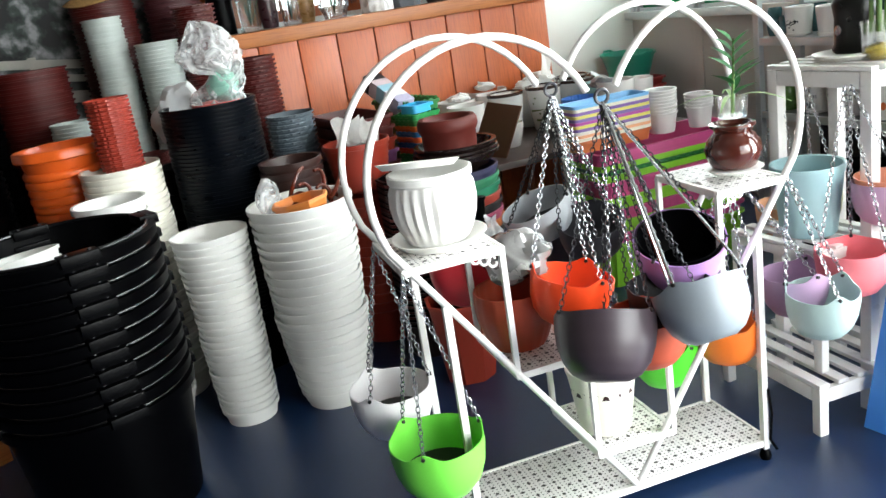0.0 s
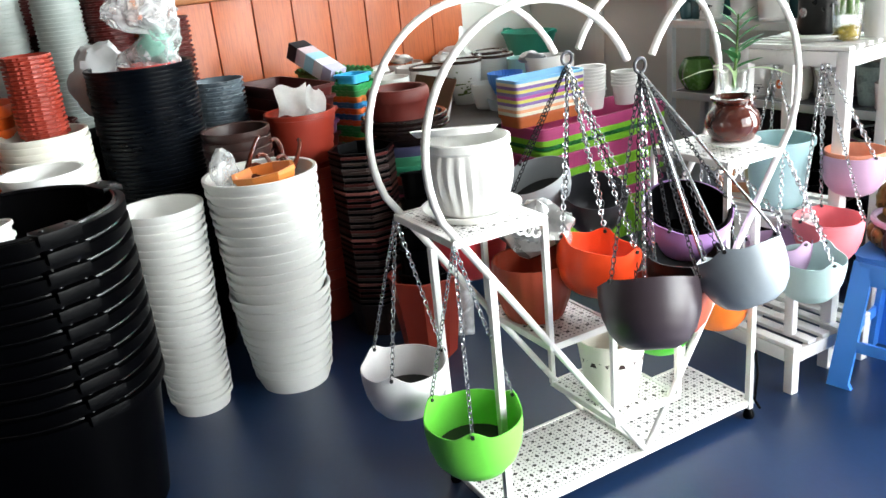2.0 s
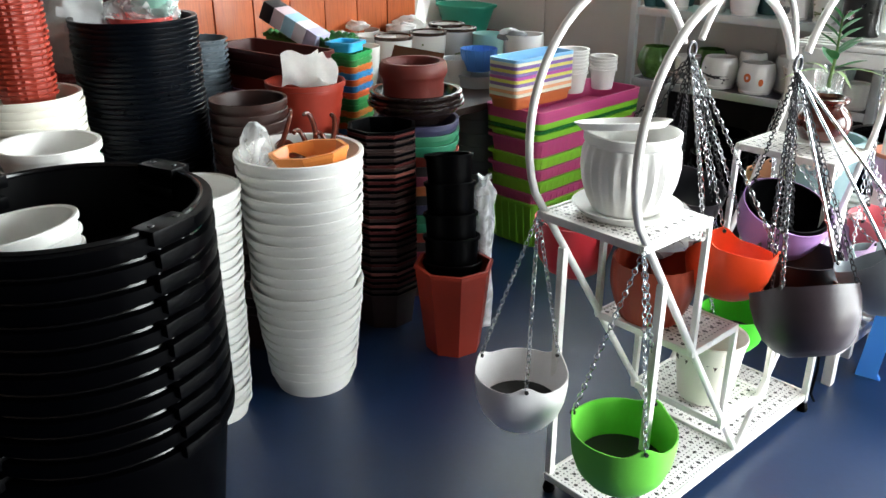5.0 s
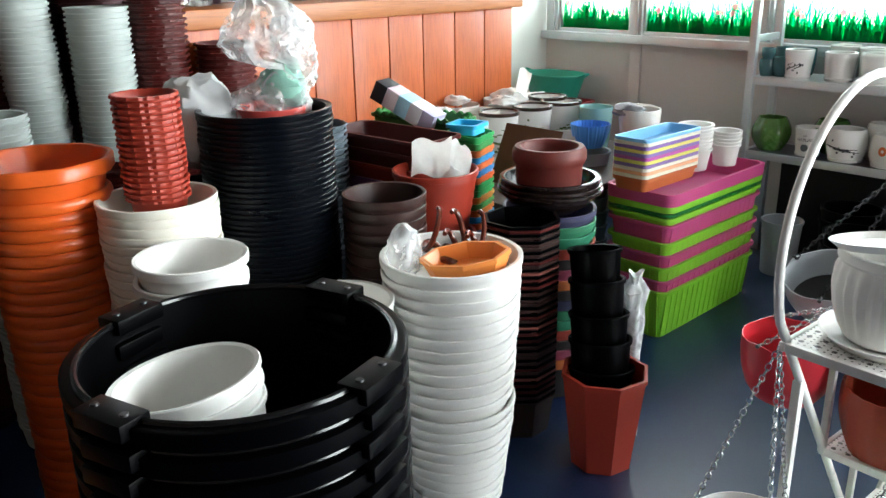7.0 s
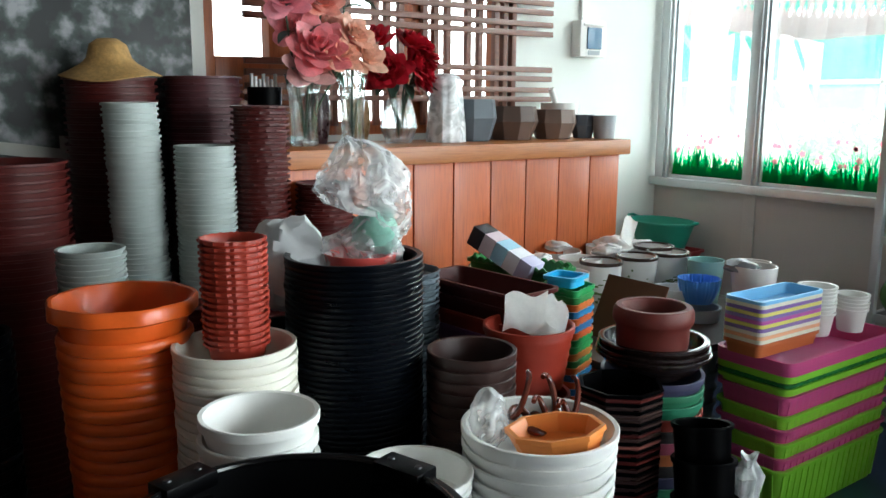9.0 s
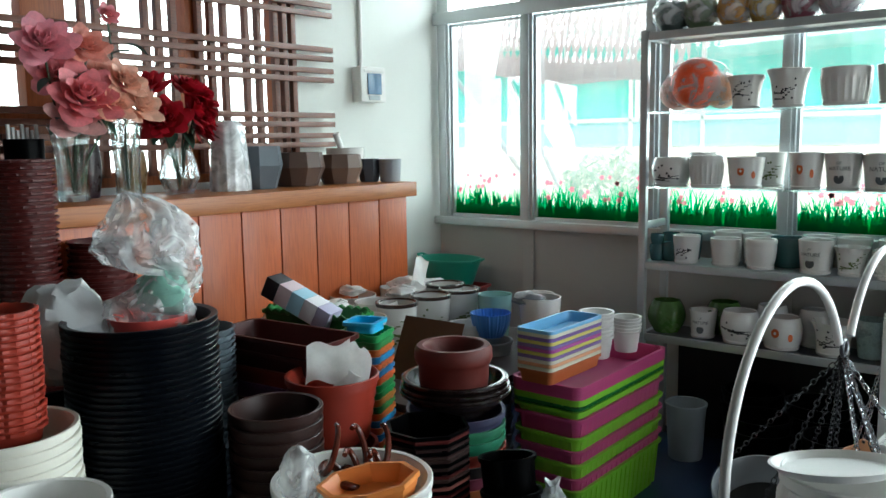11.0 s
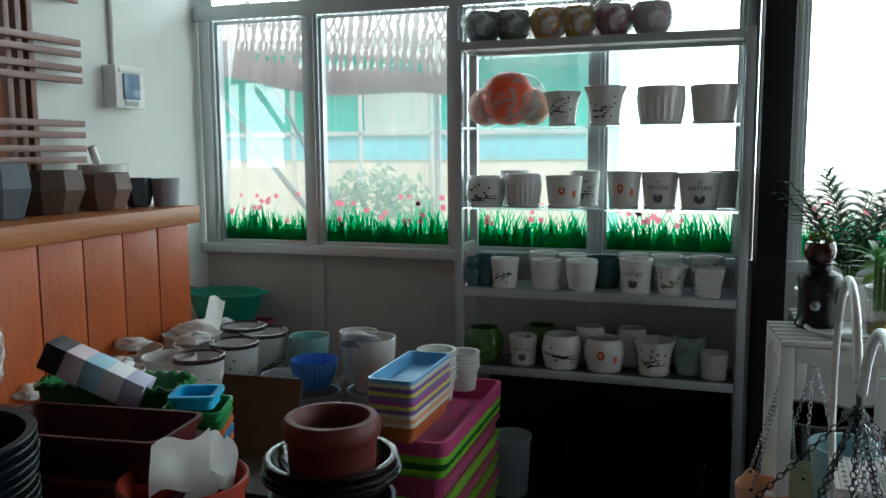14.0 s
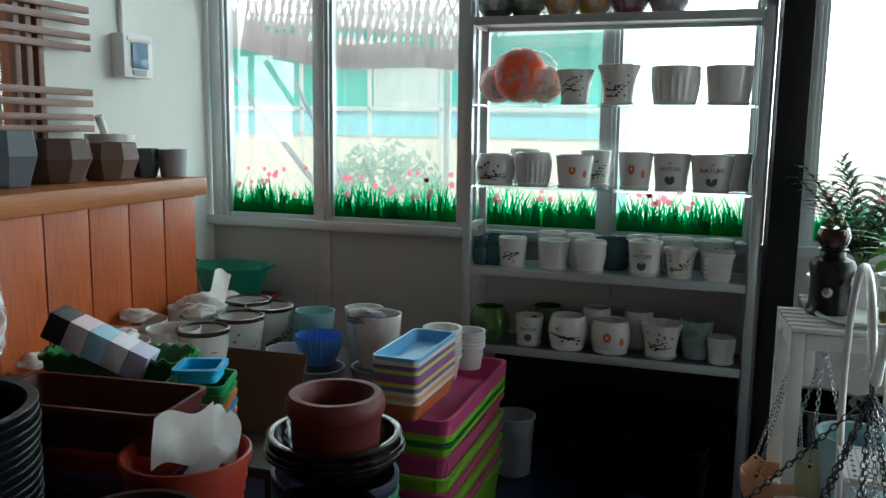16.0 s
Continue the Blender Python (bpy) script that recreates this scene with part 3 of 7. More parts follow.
for y0, y1, z0, z1 in ((0.93, 1.02, 1.28, 2.5), (1.25, 1.42, 1.28, 2.5), (1.95, 2.03, 1.28, 2.5), (2.44, 2.52, 1.28, 2.5), (1.02, 1.25, 1.28, 1.62), (1.42, 1.95, 1.28, 1.36), (2.03, 2.44, 1.28, 1.36)):
    part("window_frame", box(-0.02, 0.055, y0, y1, z0, z1, 0.004), M_DOOR, win2)
p = part("pane", box(-0.012, -0.008, 1.02, 2.44, 1.36, 2.45), M_PANE, win2, smooth=False)
p.visible_shadow = False

# mural photograph on the wall: blossom, dark trunks and a white footbridge
mur = root("wall_mural", "large photo mural of blossom trees and a white footbridge", "mural", XW + 0.003, 0, 0)


def mural_mat():
    m = mat("mural_print", "5a6660", 0.5, var=0.3, scale=3)
    nt = m.node_tree
    b = nt.nodes["Principled BSDF"]
    tc, n, cr = nt.nodes.new("ShaderNodeTexCoord"), nt.nodes.new("ShaderNodeTexNoise"), nt.nodes.new("ShaderNodeValToRGB")
    n.inputs["Scale"].default_value, n.inputs["Detail"].default_value = 11, 14
    e = cr.color_ramp.elements
    e[0].position, e[0].color = 0.42, hexc("0b1012")
    e[1].position, e[1].color = 0.66, hexc("9a9a9e")
    k = e.new(0.52)
    k.color = hexc("38433f")
    nt.links.new(tc.outputs["Object"], n.inputs["Vector"])
    nt.links.new(n.outputs["Fac"], cr.inputs[0])
    nt.links.new(cr.outputs[0], b.inputs["Base Color"])
    return m


part("print", box(0, 0.004, -1.6, 0.925, 0.02, 2.5), mural_mat(), mur, smooth=False)
M_BRIDGE = mat("mural_bridge", "b8b6ae", 0.5, var=0.15)
M_TRUNK = mat("mural_trunk", "20282a", 0.5, var=0.2)
for z0, z1, t in ((1.34, 1.20, 0.022), (1.27, 1.13, 0.018), (1.16, 1.05, 0.03)):
    part("painted_rail", quad_sheet(10, 1, lambda u, v: (0.0046, -0.6 + 1.3 * u, z0 + (z1 - z0) * u * u + t * (v - 0.5) * 2)), M_BRIDGE, mur, smooth=False)
for y in (-0.3, -0.05, 0.2, 0.45):
    part("painted_post", quad_sheet(1, 1, lambda u, v: (0.0052, y - 0.02 + 0.04 * u, 1.0 + 0.32 * v)), M_BRIDGE, mur, smooth=False)
part("painted_tree", quad_sheet(1, 8, lambda u, v: (0.0048, -0.08 + (u - 0.5) * (0.14 - 0.07 * v) + 0.03 * math.sin(v * 4), 1.28 + 1.1 * v)), M_TRUNK, mur, smooth=False)

# ---- counter ----
cnt = root("reception_counter", "orange wooden counter with vertical board front", "counter", -1.33, 0, 0)
CY0, CY1 = 1.02, 2.80
part("body", box(-0.38, -0.022, CY0, CY1 - 0.02, 0, 1.205), M_COUNTER, cnt, smooth=False)
nb = 9
for i in range(nb):
    y1 = CY1 - 0.02 - i * 0.196
    part("board", box(-0.021, 0.0, max(y1 - 0.190, CY0), y1, 0.0, 1.205, 0.004), M_COUNTER, cnt)
part("top", box(-0.44, 0.035, CY0 - 0.03, CY1 + 0.02, 1.206, 1.275, 0.006), M_CTOP, cnt)


# ---- pots and stacks ----
def stack(name, build, material, label, category, x, y, rims, group, tilt=(0, 0), seed=1, jitter=0.002, turn=True):
    """Nested pots: build(h) gives one with its rim at height h over its base; rims: (rim height, scale across)."""
    rg = random.Random(seed)
    first = None
    zb = rims[0][0]
    for z, s in rims:
        lean = Vector((tilt[0], tilt[1], 0)) * (z - zb)
        m = pose(x + lean.x + rg.uniform(-jitter, jitter), y + lean.y + rg.uniform(-jitter, jitter), z - first[1] if first else 0, math.degrees(-tilt[1]), math.degrees(tilt[0]), rg.uniform(0, 360) if turn else 0)
        if first is None:
            bm, h = build()
            ob = solo(name, bm, material, label, category, None, group)
            first = (ob, h)
            m.translation.z = z - h
            ob.matrix_basis = m @ Matrix.Diagonal((s, s, 1, 1))
            ob.scale = (1, 1, 1)
            ob.matrix_basis = m
            if abs(s - 1) > 1e-4:
                ob.scale = (s, s, 1)
            base_scale = s
        else:
            ob = copy_thing(first[0], m)
            ob.scale = (s, s, 1)
    return first[0]


def bucket(r, h, th=0.004, lip=0.006, liph=0.016, taper=0.72, seg=36, shape=None):
    return lambda: (lathe(vessel(r * taper, r - lip, h, th, lip, liph, n=4, depth=h * 0.85), seg, shape), h)


def spread(z0, z1, n, s0=1.0, s1=1.0):
    return [(z0 + (z1 - z0) * i / (n - 1), s0 + (s1 - s0) * i / (n - 1)) for i in range(n)]


# tall white bucket stacks on the floor
def ring_bucket(r, h=0.062, lip=0.013, liph=0.016):
    return lambda: (lathe([(0, 0), (r - lip - 0.010, 0), (r - lip - 0.004, h - liph - 0.001), (r - 0.001, h - liph), (r, h - liph * 0.5), (r - 0.001, h - 0.002), (r - 0.004, h), (r - 0.010, h - 0.003), (r - 0.016, h * 0.3), (0, h * 0.25)], 44), h)


def tapered(z0, z1, n, r0, r1, r):
    return [(z0 + (z1 - z0) * i / (n - 1), (r0 + (r1 - r0) * i / (n - 1)) / r) for i in range(n)]


stack("white_bucket", ring_bucket(0.178, 0.062, 0.016), M_WHITE, "round white plastic bucket nested in a tall stack", "bucket", 0.055, 1.02, tapered(0.062, 0.345, 10, 0.132, 0.166, 0.178) + tapered(0.378, 0.700, 11, 0.160, 0.177, 0.178), "stack of large white buckets")
solo("white_bucket", lathe(vessel(0.150, 0.171, 0.16, 0.004, 0.008, 0.018, n=4, depth=0.12), 48), M_WHITE, "round white plastic bucket on top of a tall stack", "bucket", pose(0.055, 1.02, 0.575), "stack of large white buckets")
stack("slim_white_bucket", ring_bucket(0.128, 0.055, 0.010, 0.013), M_WHITE, "slim white plastic bucket nested in a stack", "bucket", 0.0, 0.712, tapered(0.055, 0.33, 12, 0.102, 0.113, 0.128) + tapered(0.352, 0.66, 13, 0.109, 0.126, 0.128), "stack of slim white buckets")
solo("slim_white_bucket", lathe(vessel(0.10, 0.122, 0.15, 0.004, 0.006, 0.014, n=4, depth=0.13), 40), M_WHITE, "slim white plastic bucket on top of a stack", "bucket", pose(0.0, 0.712, 0.535), "stack of slim white buckets")

# black tub stack with square lugs
def tub():
    bm = lathe(vessel(0.218, 0.260, 0.38, 0.008, 0.016, 0.03, n=4, depth=0.36), 56)
    return bm, 0.38


TX, TY = 0.32, 0.283
tub_bm, _ = tub()
first_tub = root("black_tub", "round black plastic tub with square lugs in a stack", "tub", TX, TY, 0.0, 0, "stack of black tubs")
part("body", tub_bm, M_BLACK, first_tub)
M_LUG = mat("worn_black_plastic", "020203", 0.34, var=0.3, scale=14, bump=0.08, spec=0.08)
part("rim", tube([(0.254 * math.cos(a), 0.254 * math.sin(a), 0.380) for a in (2 * math.pi * k / 56 for k in range(56))], 0.0065, 8, None, True), mat("polished_black_plastic", "08080a", 0.2, var=0.1, bump=0.01, spec=0.4), first_tub)
for a in (18, 108, 198, 288):
    lug = part("lug", box(0.232, 0.286, -0.050, 0.050, 0.362, 0.390, 0.004), M_LUG, first_tub)
    lug.matrix_basis = Matrix.Rotation(radians(a), 4, "Z")
    for s in (-0.03, 0.03):
        bm = bmesh.new()
        bmesh.ops.create_cone(bm, cap_ends=True, segments=10, radius1=0.007, radius2=0.006, depth=0.003, matrix=Matrix.Translation((0.260, s, 0.3915)))
        part("bolt_hole", bm, mat("screw_head", "02020a", 0.4), lug)
for i in range(1, 11):
    copy_thing(first_tub, pose(TX, TY, 0.045 * i, 0, 0, (0.8 if i % 2 else -0.9)))

# cups lying in the top tub
for i, z in enumerate((0.62, 0.648, 0.676)):
    ob = solo("white_cup", bucket(0.121, 0.16, liph=0.01, taper=0.8)()[0], M_WHITE, "white plastic pot lying tilted inside a black tub", "plant pot", pose(0.350 - 0.004 * i, 0.193, z - 0.022, 5, -7, 0), "pots inside the black tub")

# white bowls and trays between the stacks
stack("white_bowl", bucket(0.122, 0.13, liph=0.02, taper=0.7), M_WHITE, "round white plastic bowl in a low stack", "bowl", -0.144, 0.432, [(0.13 + 0.0468 * i, 1.0) for i in range(16)], "stack of white bowls")
stack("white_tray", bucket(0.141, 0.10, liph=0.014, taper=0.8), M_CREAM, "round cream plastic tray in a stack", "tray", -0.405, 0.492, [(0.10 + 0.0217 * i, 1.0) for i in range(38)], "stack of round trays")


def scallop(n, dr, dz=0.0, top=0.6, h=0.12):
    return lambda a, r, z, i: (r + dr * max(0, (z - h * top) / (h * (1 - top))) * math.cos(n * a), z + (dz * math.cos(n * a) if z > h * 0.85 else 0))


def rim_pot(r, h=0.036, n=20):
    """The visible collar of a nested pot with a finely toothed rim."""
    return lambda: (lathe([(0, 0), (r - 0.012, 0), (r - 0.008, h - 0.010), (r, h - 0.008), (r, h - 0.001), (r - 0.004, h), (r - 0.008, h - 0.004), (r - 0.012, h * 0.4), (0, h * 0.35)], 54, lambda a, q, z, i: (q + (0.0026 * math.cos(n * a) if 2 < i < 6 else 0), z + (0.0007 * math.cos(n * a) if 2 < i < 6 else 0))), h)


def petal_pot(r, h, n=18):
    return lambda: (lathe(vessel(r * 0.82, r - 0.006, h, 0.004, 0.007, 0.007, n=4, depth=h * 0.8), 54, scallop(n, 0.0012, 0.0012, 0.8, h)), h)


stack("scalloped_pot", rim_pot(0.076), M_BRICKRED, "small brick red pot with a scalloped rim in a stack", "plant pot", -0.428, 0.505, [(0.90 + 0.0143 * i, 1.0 - 0.0008 * (17 - i)) for i in range(18)], "stack of small red pots", turn=False)
def round_collar(r, h=0.05):
    """The visible bulging collar of a nested pot."""
    return lambda: (lathe([(0, 0), (r - 0.014, 0), (r - 0.010, h * 0.36), (r - 0.003, h * 0.45), (r, h * 0.66), (r - 0.002, h * 0.88), (r - 0.008, h), (r - 0.016, h * 0.9), (r - 0.02, h * 0.3), (0, h * 0.25)], 48), h)


stack("orange_pot", round_collar(0.158), M_ORANGE, "orange plastic pot with a rounded rim in a stack", "plant pot", -0.613, 0.303, [(0.05 + 0.031 * i, 0.84 if i < 12 else 0.86 + 0.0075 * (i - 12)) for i in range(29)], "stack of orange pots")
solo("orange_pot", lathe([(0, 0), (0.10, 0), (0.128, 0.10), (0.131, 0.125), (0.146, 0.128), (0.150, 0.132), (0.150, 0.160), (0.146, 0.166), (0.139, 0.164), (0.134, 0.15), (0.120, 0.08), (0.116, 0.04), (0, 0.035)], 96, lambda a, r, z, i: (r + (0.0025 * math.cos(9 * a) if 4 <= i <= 8 else 0), z)), M_ORANGE, "orange plastic pot with a wavy collar on top of a stack", "plant pot", pose(-0.613, 0.303, 0.83) @ Matrix.Diagonal((1.12, 1.12, 1, 1)), "stack of orange pots")

# the navy stack with a wrapped bundle on top
stack("navy_pot", bucket(0.180, 0.25, liph=0.009, taper=0.8, th=0.01, seg=44), M_NAVY, "large dark navy plastic pot nested in a tall stack", "plant pot", -0.480, 0.850, [(0.25 + 0.01475 * i, 1.0) for i in range(56)], "stack of navy pots")

# back left stacks
stack("tall_red_pot", rim_pot(0.096), M_DKRED, "dark red pot with a scalloped rim in a tall stack", "plant pot", -1.29, 0.954, [(0.04 + 0.0196 * i, 1.0) for i in range(72)], "tall stack of dark red pots")
stack("short_red_pot", rim_pot(0.104), M_DKRED, "dark red pot with a scalloped rim in a stack", "plant pot", -1.22, 1.16, [(0.04 + 0.0205 * i, 1.0) for i in range(56)], "shorter stack of dark red pots")
stack("grey_white_pot", bucket(0.088, 0.11, liph=0.008, taper=0.85, seg=28), M_PALE, "greyish white plastic pot in a tall leaning stack", "plant pot", -1.395, 0.585, [(0.11 + 0.01705 * i + (0.004 if i % 22 == 0 else 0), 1.0) for i in range(79)], "tall stack of pale pots", tilt=(0.0, -0.02))
stack("pale_pot", bucket(0.099, 0.11, liph=0.008, taper=0.85, seg=28), M_PALE, "pale grey plastic pot in a stack", "plant pot", -1.305, 0.763, [(0.11 + 0.0168 * i, 1.0) for i in range(72)], "stack of pale grey pots")
stack("pale_saucer", bucket(0.094, 0.08, liph=0.008, taper=0.85, seg=28), M_PALE, "pale grey plastic saucer in a low stack", "saucer", -1.087, 0.343, [(0.08 + 0.0162 * i, 1.0) for i in range(60)], "stack of pale saucers")
stack("big_red_pot", rim_pot(0.155, 0.04, 30), M_DKRED, "large dark red ribbed pot in a tall stack", "plant pot", -1.68, 0.575, [(0.04 + 0.0247 * i, 1.0) for i in range(61)], "tall stack of large red pots")
stack("plum_pot", rim_pot(0.143, 0.04, 30), mat("plum_plastic", "4a2226", 0.5, var=0.15, rand=0.1), "dark plum ribbed pot in a tall stack", "plant pot", -1.69, 0.905, [(0.04 + 0.0253 * i, 1.0) for i in range(60)], "tall stack of plum pots")
stack("red_tub_pot", rim_pot(0.172, 0.04, 30), M_DKRED, "wide dark red pot in a stack", "plant pot", -1.421, 0.193, [(0.04 + 0.0250 * i, 1.0) for i in range(50)], "stack of wide red pots")
stack("black_grow_pot", bucket(0.10, 0.15, liph=0.012, taper=0.8, seg=28), M_BLACK, "black plastic grow pot in a stack", "plant pot", -0.72, -0.02, [(0.15 + 0.026 * i, 1.0) for i in range(31)], "stack of black grow pots")
stack("low_red_pot", rim_pot(0.076), M_DKRED, "dark red pot in a low stack", "plant pot", -1.0, 0.62, [(0.04 + 0.0198 * i, 1.0) for i in range(42)], "low stack of red pots")
stack("slate_pot", rim_pot(0.102), mat("slate_plastic", "59646c", 0.4, var=0.12, rand=0.12), "slate grey pot with a scalloped rim in a stack", "plant pot", -0.752, 1.193, [(0.04 + 0.0186 * i, 1.0) for i in range(49)], "stack of slate grey pots")
stack("tall_black_pot", bucket(0.135, 0.2, liph=0.014, taper=0.8, seg=32), M_BLACK, "black plastic pot in a tall stack by the mural", "plant pot", -1.30, -0.08, [(0.2 + 0.032 * i, 1.0) for i in range(36)], "tall stack of black pots")
stack("pale_bucket", bucket(0.11, 0.16, liph=0.012, taper=0.8, seg=32), M_GREYW, "pale plastic bucket in a stack behind the crate", "bucket", -0.565, -0.225, [(0.16 + 0.04 * i, 1.0) for i in range(16)], "stack of pale buckets")


# straw hat on the tallest stack
def straw_hat():
    prof = [(0, 0.105), (0.03, 0.102), (0.05, 0.085), (0.062, 0.045), (0.075, 0.03), (0.11, 0.012), (0.148, -0.006), (0.15, -0.002), (0.11, 0.017), (0.079, 0.036), (0.066, 0.05), (0.054, 0.09), (0.03, 0.107), (0, 0.11)]
    bm = lathe(prof[::-1], 40, lambda a, r, z, i: (r * (1 + 0.01 * math.cos(5 * a)), z + 0.006 * r / 0.15 * math.sin(3 * a)))
    m = mat("straw", "b08a52", 0.8, var=0.3, scale=60, bump=0.6)
    return solo("straw_hat", bm, m, "woven straw sun hat on a stack of pots", "hat", pose(-1.665, 0.575, 1.532, 3, 4, 0) @ Matrix.Diagonal((1.12, 1.12, 1.12, 1)))


straw_hat()

# brown pots, red pot with paper, octagonal pots
stack("brown_pot", bucket(0.117, 0.14, liph=0.02, taper=0.78), M_BROWN, "dark brown glossy plastic pot in a stack", "plant pot", -0.262, 1.07, [(0.14 + 0.031 * i, 1.0) for i in range(23)], "stack of brown pots")


def ribbed(n, amp, z0, z1):
    return lambda a, r, z, i: (r + (amp if z0 < z < z1 and i % 2 else 0), z)


red_pot = root("red_pot", "brick red ribbed pot on a stack of red pots", "plant pot", -0.36, 1.355, 0.632)
part("body", lathe([(0, 0), (0.095, 0), (0.1, 0.005)] + [(0.1 + 0.026 * k / 12 + (0.003 if k % 2 else 0), 0.005 + 0.165 * k / 12) for k in range(13)] + [(0.133, 0.172), (0.133, 0.188), (0.128, 0.19), (0.122, 0.186), (0.105, 0.06), (0, 0.06)], 40), M_BRICKRED, red_pot)
stack("red_stack_pot", bucket(0.125, 0.14, liph=0.014, taper=0.8), M_BRICKRED, "brick red plastic pot in a stack", "plant pot", -0.36, 1.355, [(0.14 + 0.04 * i, 1.0) for i in range(13)], "stack of brick red pots")
M_THINPAPER = leafy("thin_paper", "f2f2f0", 0.75)
pc = root("crumpled_paper", "crumpled white paper stuffed in a red pot", "paper", -0.375, 1.35, 0.732)
o = part("sheet", quad_sheet(10, 10, lambda u, v: (-0.06 + 0.12 * u + 0.02 * v, 0.012 * math.sin(v * 5 + u * 3) - 0.03 * v * v, 0.105 * v + 0.010 * math.sin(u * 7))), M_THINPAPER, pc)
o.matrix_basis = pose(0.03, -0.03, 0.075, -14, -6, 44)
o = part("sheet", quad_sheet(14, 12, lambda u, v: ((-0.052 + 0.104 * u) * math.sqrt(max(0.05, 1 - max(0, v - 0.55) ** 2 * 4.2)), 0.030 * math.sin(math.pi * u) * -1 - 0.02 * v, 0.105 * v + 0.009 * math.sin(u * 6))), M_THINPAPER, pc)
o.matrix_basis = pose(0.055, 0.035, 0.065, -14, 12, 44)
part("roll", tube([(0.03, 0.0, 0.02), (0.06, 0.03, 0.075), (0.07, 0.04, 0.095)], 0.026, 12), M_THINPAPER, pc)


def octagon(r, h, th=0.006, taper=0.82, lip=0.012):
    return lambda: (lathe([(0, 0), (r * taper, 0), (r * 0.965, h - lip), (r, h - lip), (r, h), (r - th - 0.004, h), (r * taper - th, 0.02), (0, 0.02)], 8), h)


M_ROSE = mat("rose_plastic", "8a5048", 0.45, var=0.1)
OCT = [M_BROWN, M_BLACK, M_BROWN, M_BLACK, M_DKRED, M_BLACK, M_DKRED, M_BLACK, M_ROSE, M_BLACK, M_BROWN, M_DKRED, M_BLACK, M_BROWN, M_BLACK, M_BROWN]
for i in range(54):
    bm, h = octagon(0.118, 0.13, lip=0.006)()
    solo("octagonal_pot", bm, OCT[i % 16], "octagonal plastic pot in a striped dark stack", "plant pot", pose(-0.095, 1.455, 0.57 * i / 53, 0, 0, 22.5 + (i % 3) * 1.5), "stack of octagonal pots", smooth=False)
bm, h = octagon(0.13, 0.30, 0.007, 0.7)()
solo("red_octagonal_planter", bm, M_BRICKRED, "brick red octagonal planter on the floor", "planter", pose(0.215, 1.475, 0, 0, 0, 10), smooth=False)
for i, (dz, dx) in enumerate(((0.05, 0.0), (0.13, 0.012), (0.20, 0.03), (0.29, 0.06), (0.37, 0.09))):
    bm, h = bucket(0.098 - 0.004 * i, 0.24, liph=0.012, taper=0.8)()
    solo("black_nursery_pot", bm, M_BLACK, "black plastic nursery pot leaning in a red planter", "plant pot", pose(0.20 - dx, 1.485 + dx, dz, -6, -6 - i, 0), "black pots in the red planter")
bm = lathe([(0, 0), (0.030, 0.002), (0.036, 0.12), (0.031, 0.28), (0.036, 0.38), (0.032, 0.44), (0.038, 0.49), (0.016, 0.52), (0.021, 0.545), (0, 0.54)], 40, lambda a, r, z, i: (r * (1 + 0.16 * math.sin(3 * a + 11 * z) + 0.10 * math.sin(7 * a - 17 * z)), z + 0.01 * math.sin(2 * a) * (z > 0.5)))
solo("rolled_bag", bm, M_FILM2, "rolled clear plastic bag standing beside the pots", "plastic bag", pose(0.185, 1.645, 0))

# things lying in the top of the large white bucket
bm, h = octagon(0.098, 0.06, 0.006, 0.8)()
bmesh.ops.scale(bm, vec=(1.15, 0.75, 1), verts=bm.verts)
solo("orange_octagonal_dish", bm, M_PALEOR, "pale orange octagonal dish in the top white bucket", "dish", pose(0.115, 1.02, 0.69, 6, -8, 40), smooth=False)
solo("clear_bag", crumple(0.05, 0.045, 0.14, 6, 0.35), M_FILM, "crumpled clear plastic bag in the top white bucket", "plastic bag", pose(-0.02, 0.93, 0.66))
knot = root("twisted_root", "brown varnished twisted root in the top white bucket", "ornament", 0.02, 1.10, 0.66)
rg = random.Random(3)
for k in range(5):
    pts, a0 = [], rg.uniform(0, 6)
    for i in range(18):
        f = i / 17
        pts.append((0.02 * k - 0.05 + 0.03 * math.cos(a0 + 7 * f), 0.06 * (k % 3 - 1) + 0.035 * math.sin(a0 + 6 * f), 0.02 + 0.13 * f * (1 - 0.12 * k) + 0.02 * math.sin(9 * f)))
    part("root_limb", tube(pts, lambda f: 0.011 - 0.005 * f, 8), mat("varnished_root", "5a2416", 0.25, var=0.3, scale=20), knot)

# clay pot on a dark bowl on a stack of coloured rims
COLS = ["2c2a2a", "2a7a5a", "9a4860", "3c3c58", "983c30", "b86a3c", "347a58", "2c2a2a"]
for i in range(16):
    c = COLS[(i * 5) % 8]
    bm, h = bucket(0.155, 0.12, liph=0.018, taper=0.8, shape=lambda a, r, z, i: (r + (0.0035 * math.cos(40 * a) if z > 0.1 else 0), z))()
    solo("woven_basin", bm, mat("basin_" + c, c, 0.5, var=0.1, rand=0.05), "coloured plastic basin with a woven rim in a stack", "basin", pose(-0.19, 1.70, 0.02 + 0.035 * i), "stack of woven rim basins")
for i, z in enumerate((0.655, 0.67, 0.69)):
    solo("dark_bowl", lathe(vessel(0.10, 0.158 - 0.004 * i, 0.075, 0.005, 0.012, 0.012, n=5, bulge=0.01, depth=0.06), 48), mat("glossy_dark_bowl", "241a18", 0.14, var=0.2, rand=0.1), "shallow glossy dark bowl under a clay pot", "bowl", pose(-0.19, 1.70, z), "nested dark bowls")
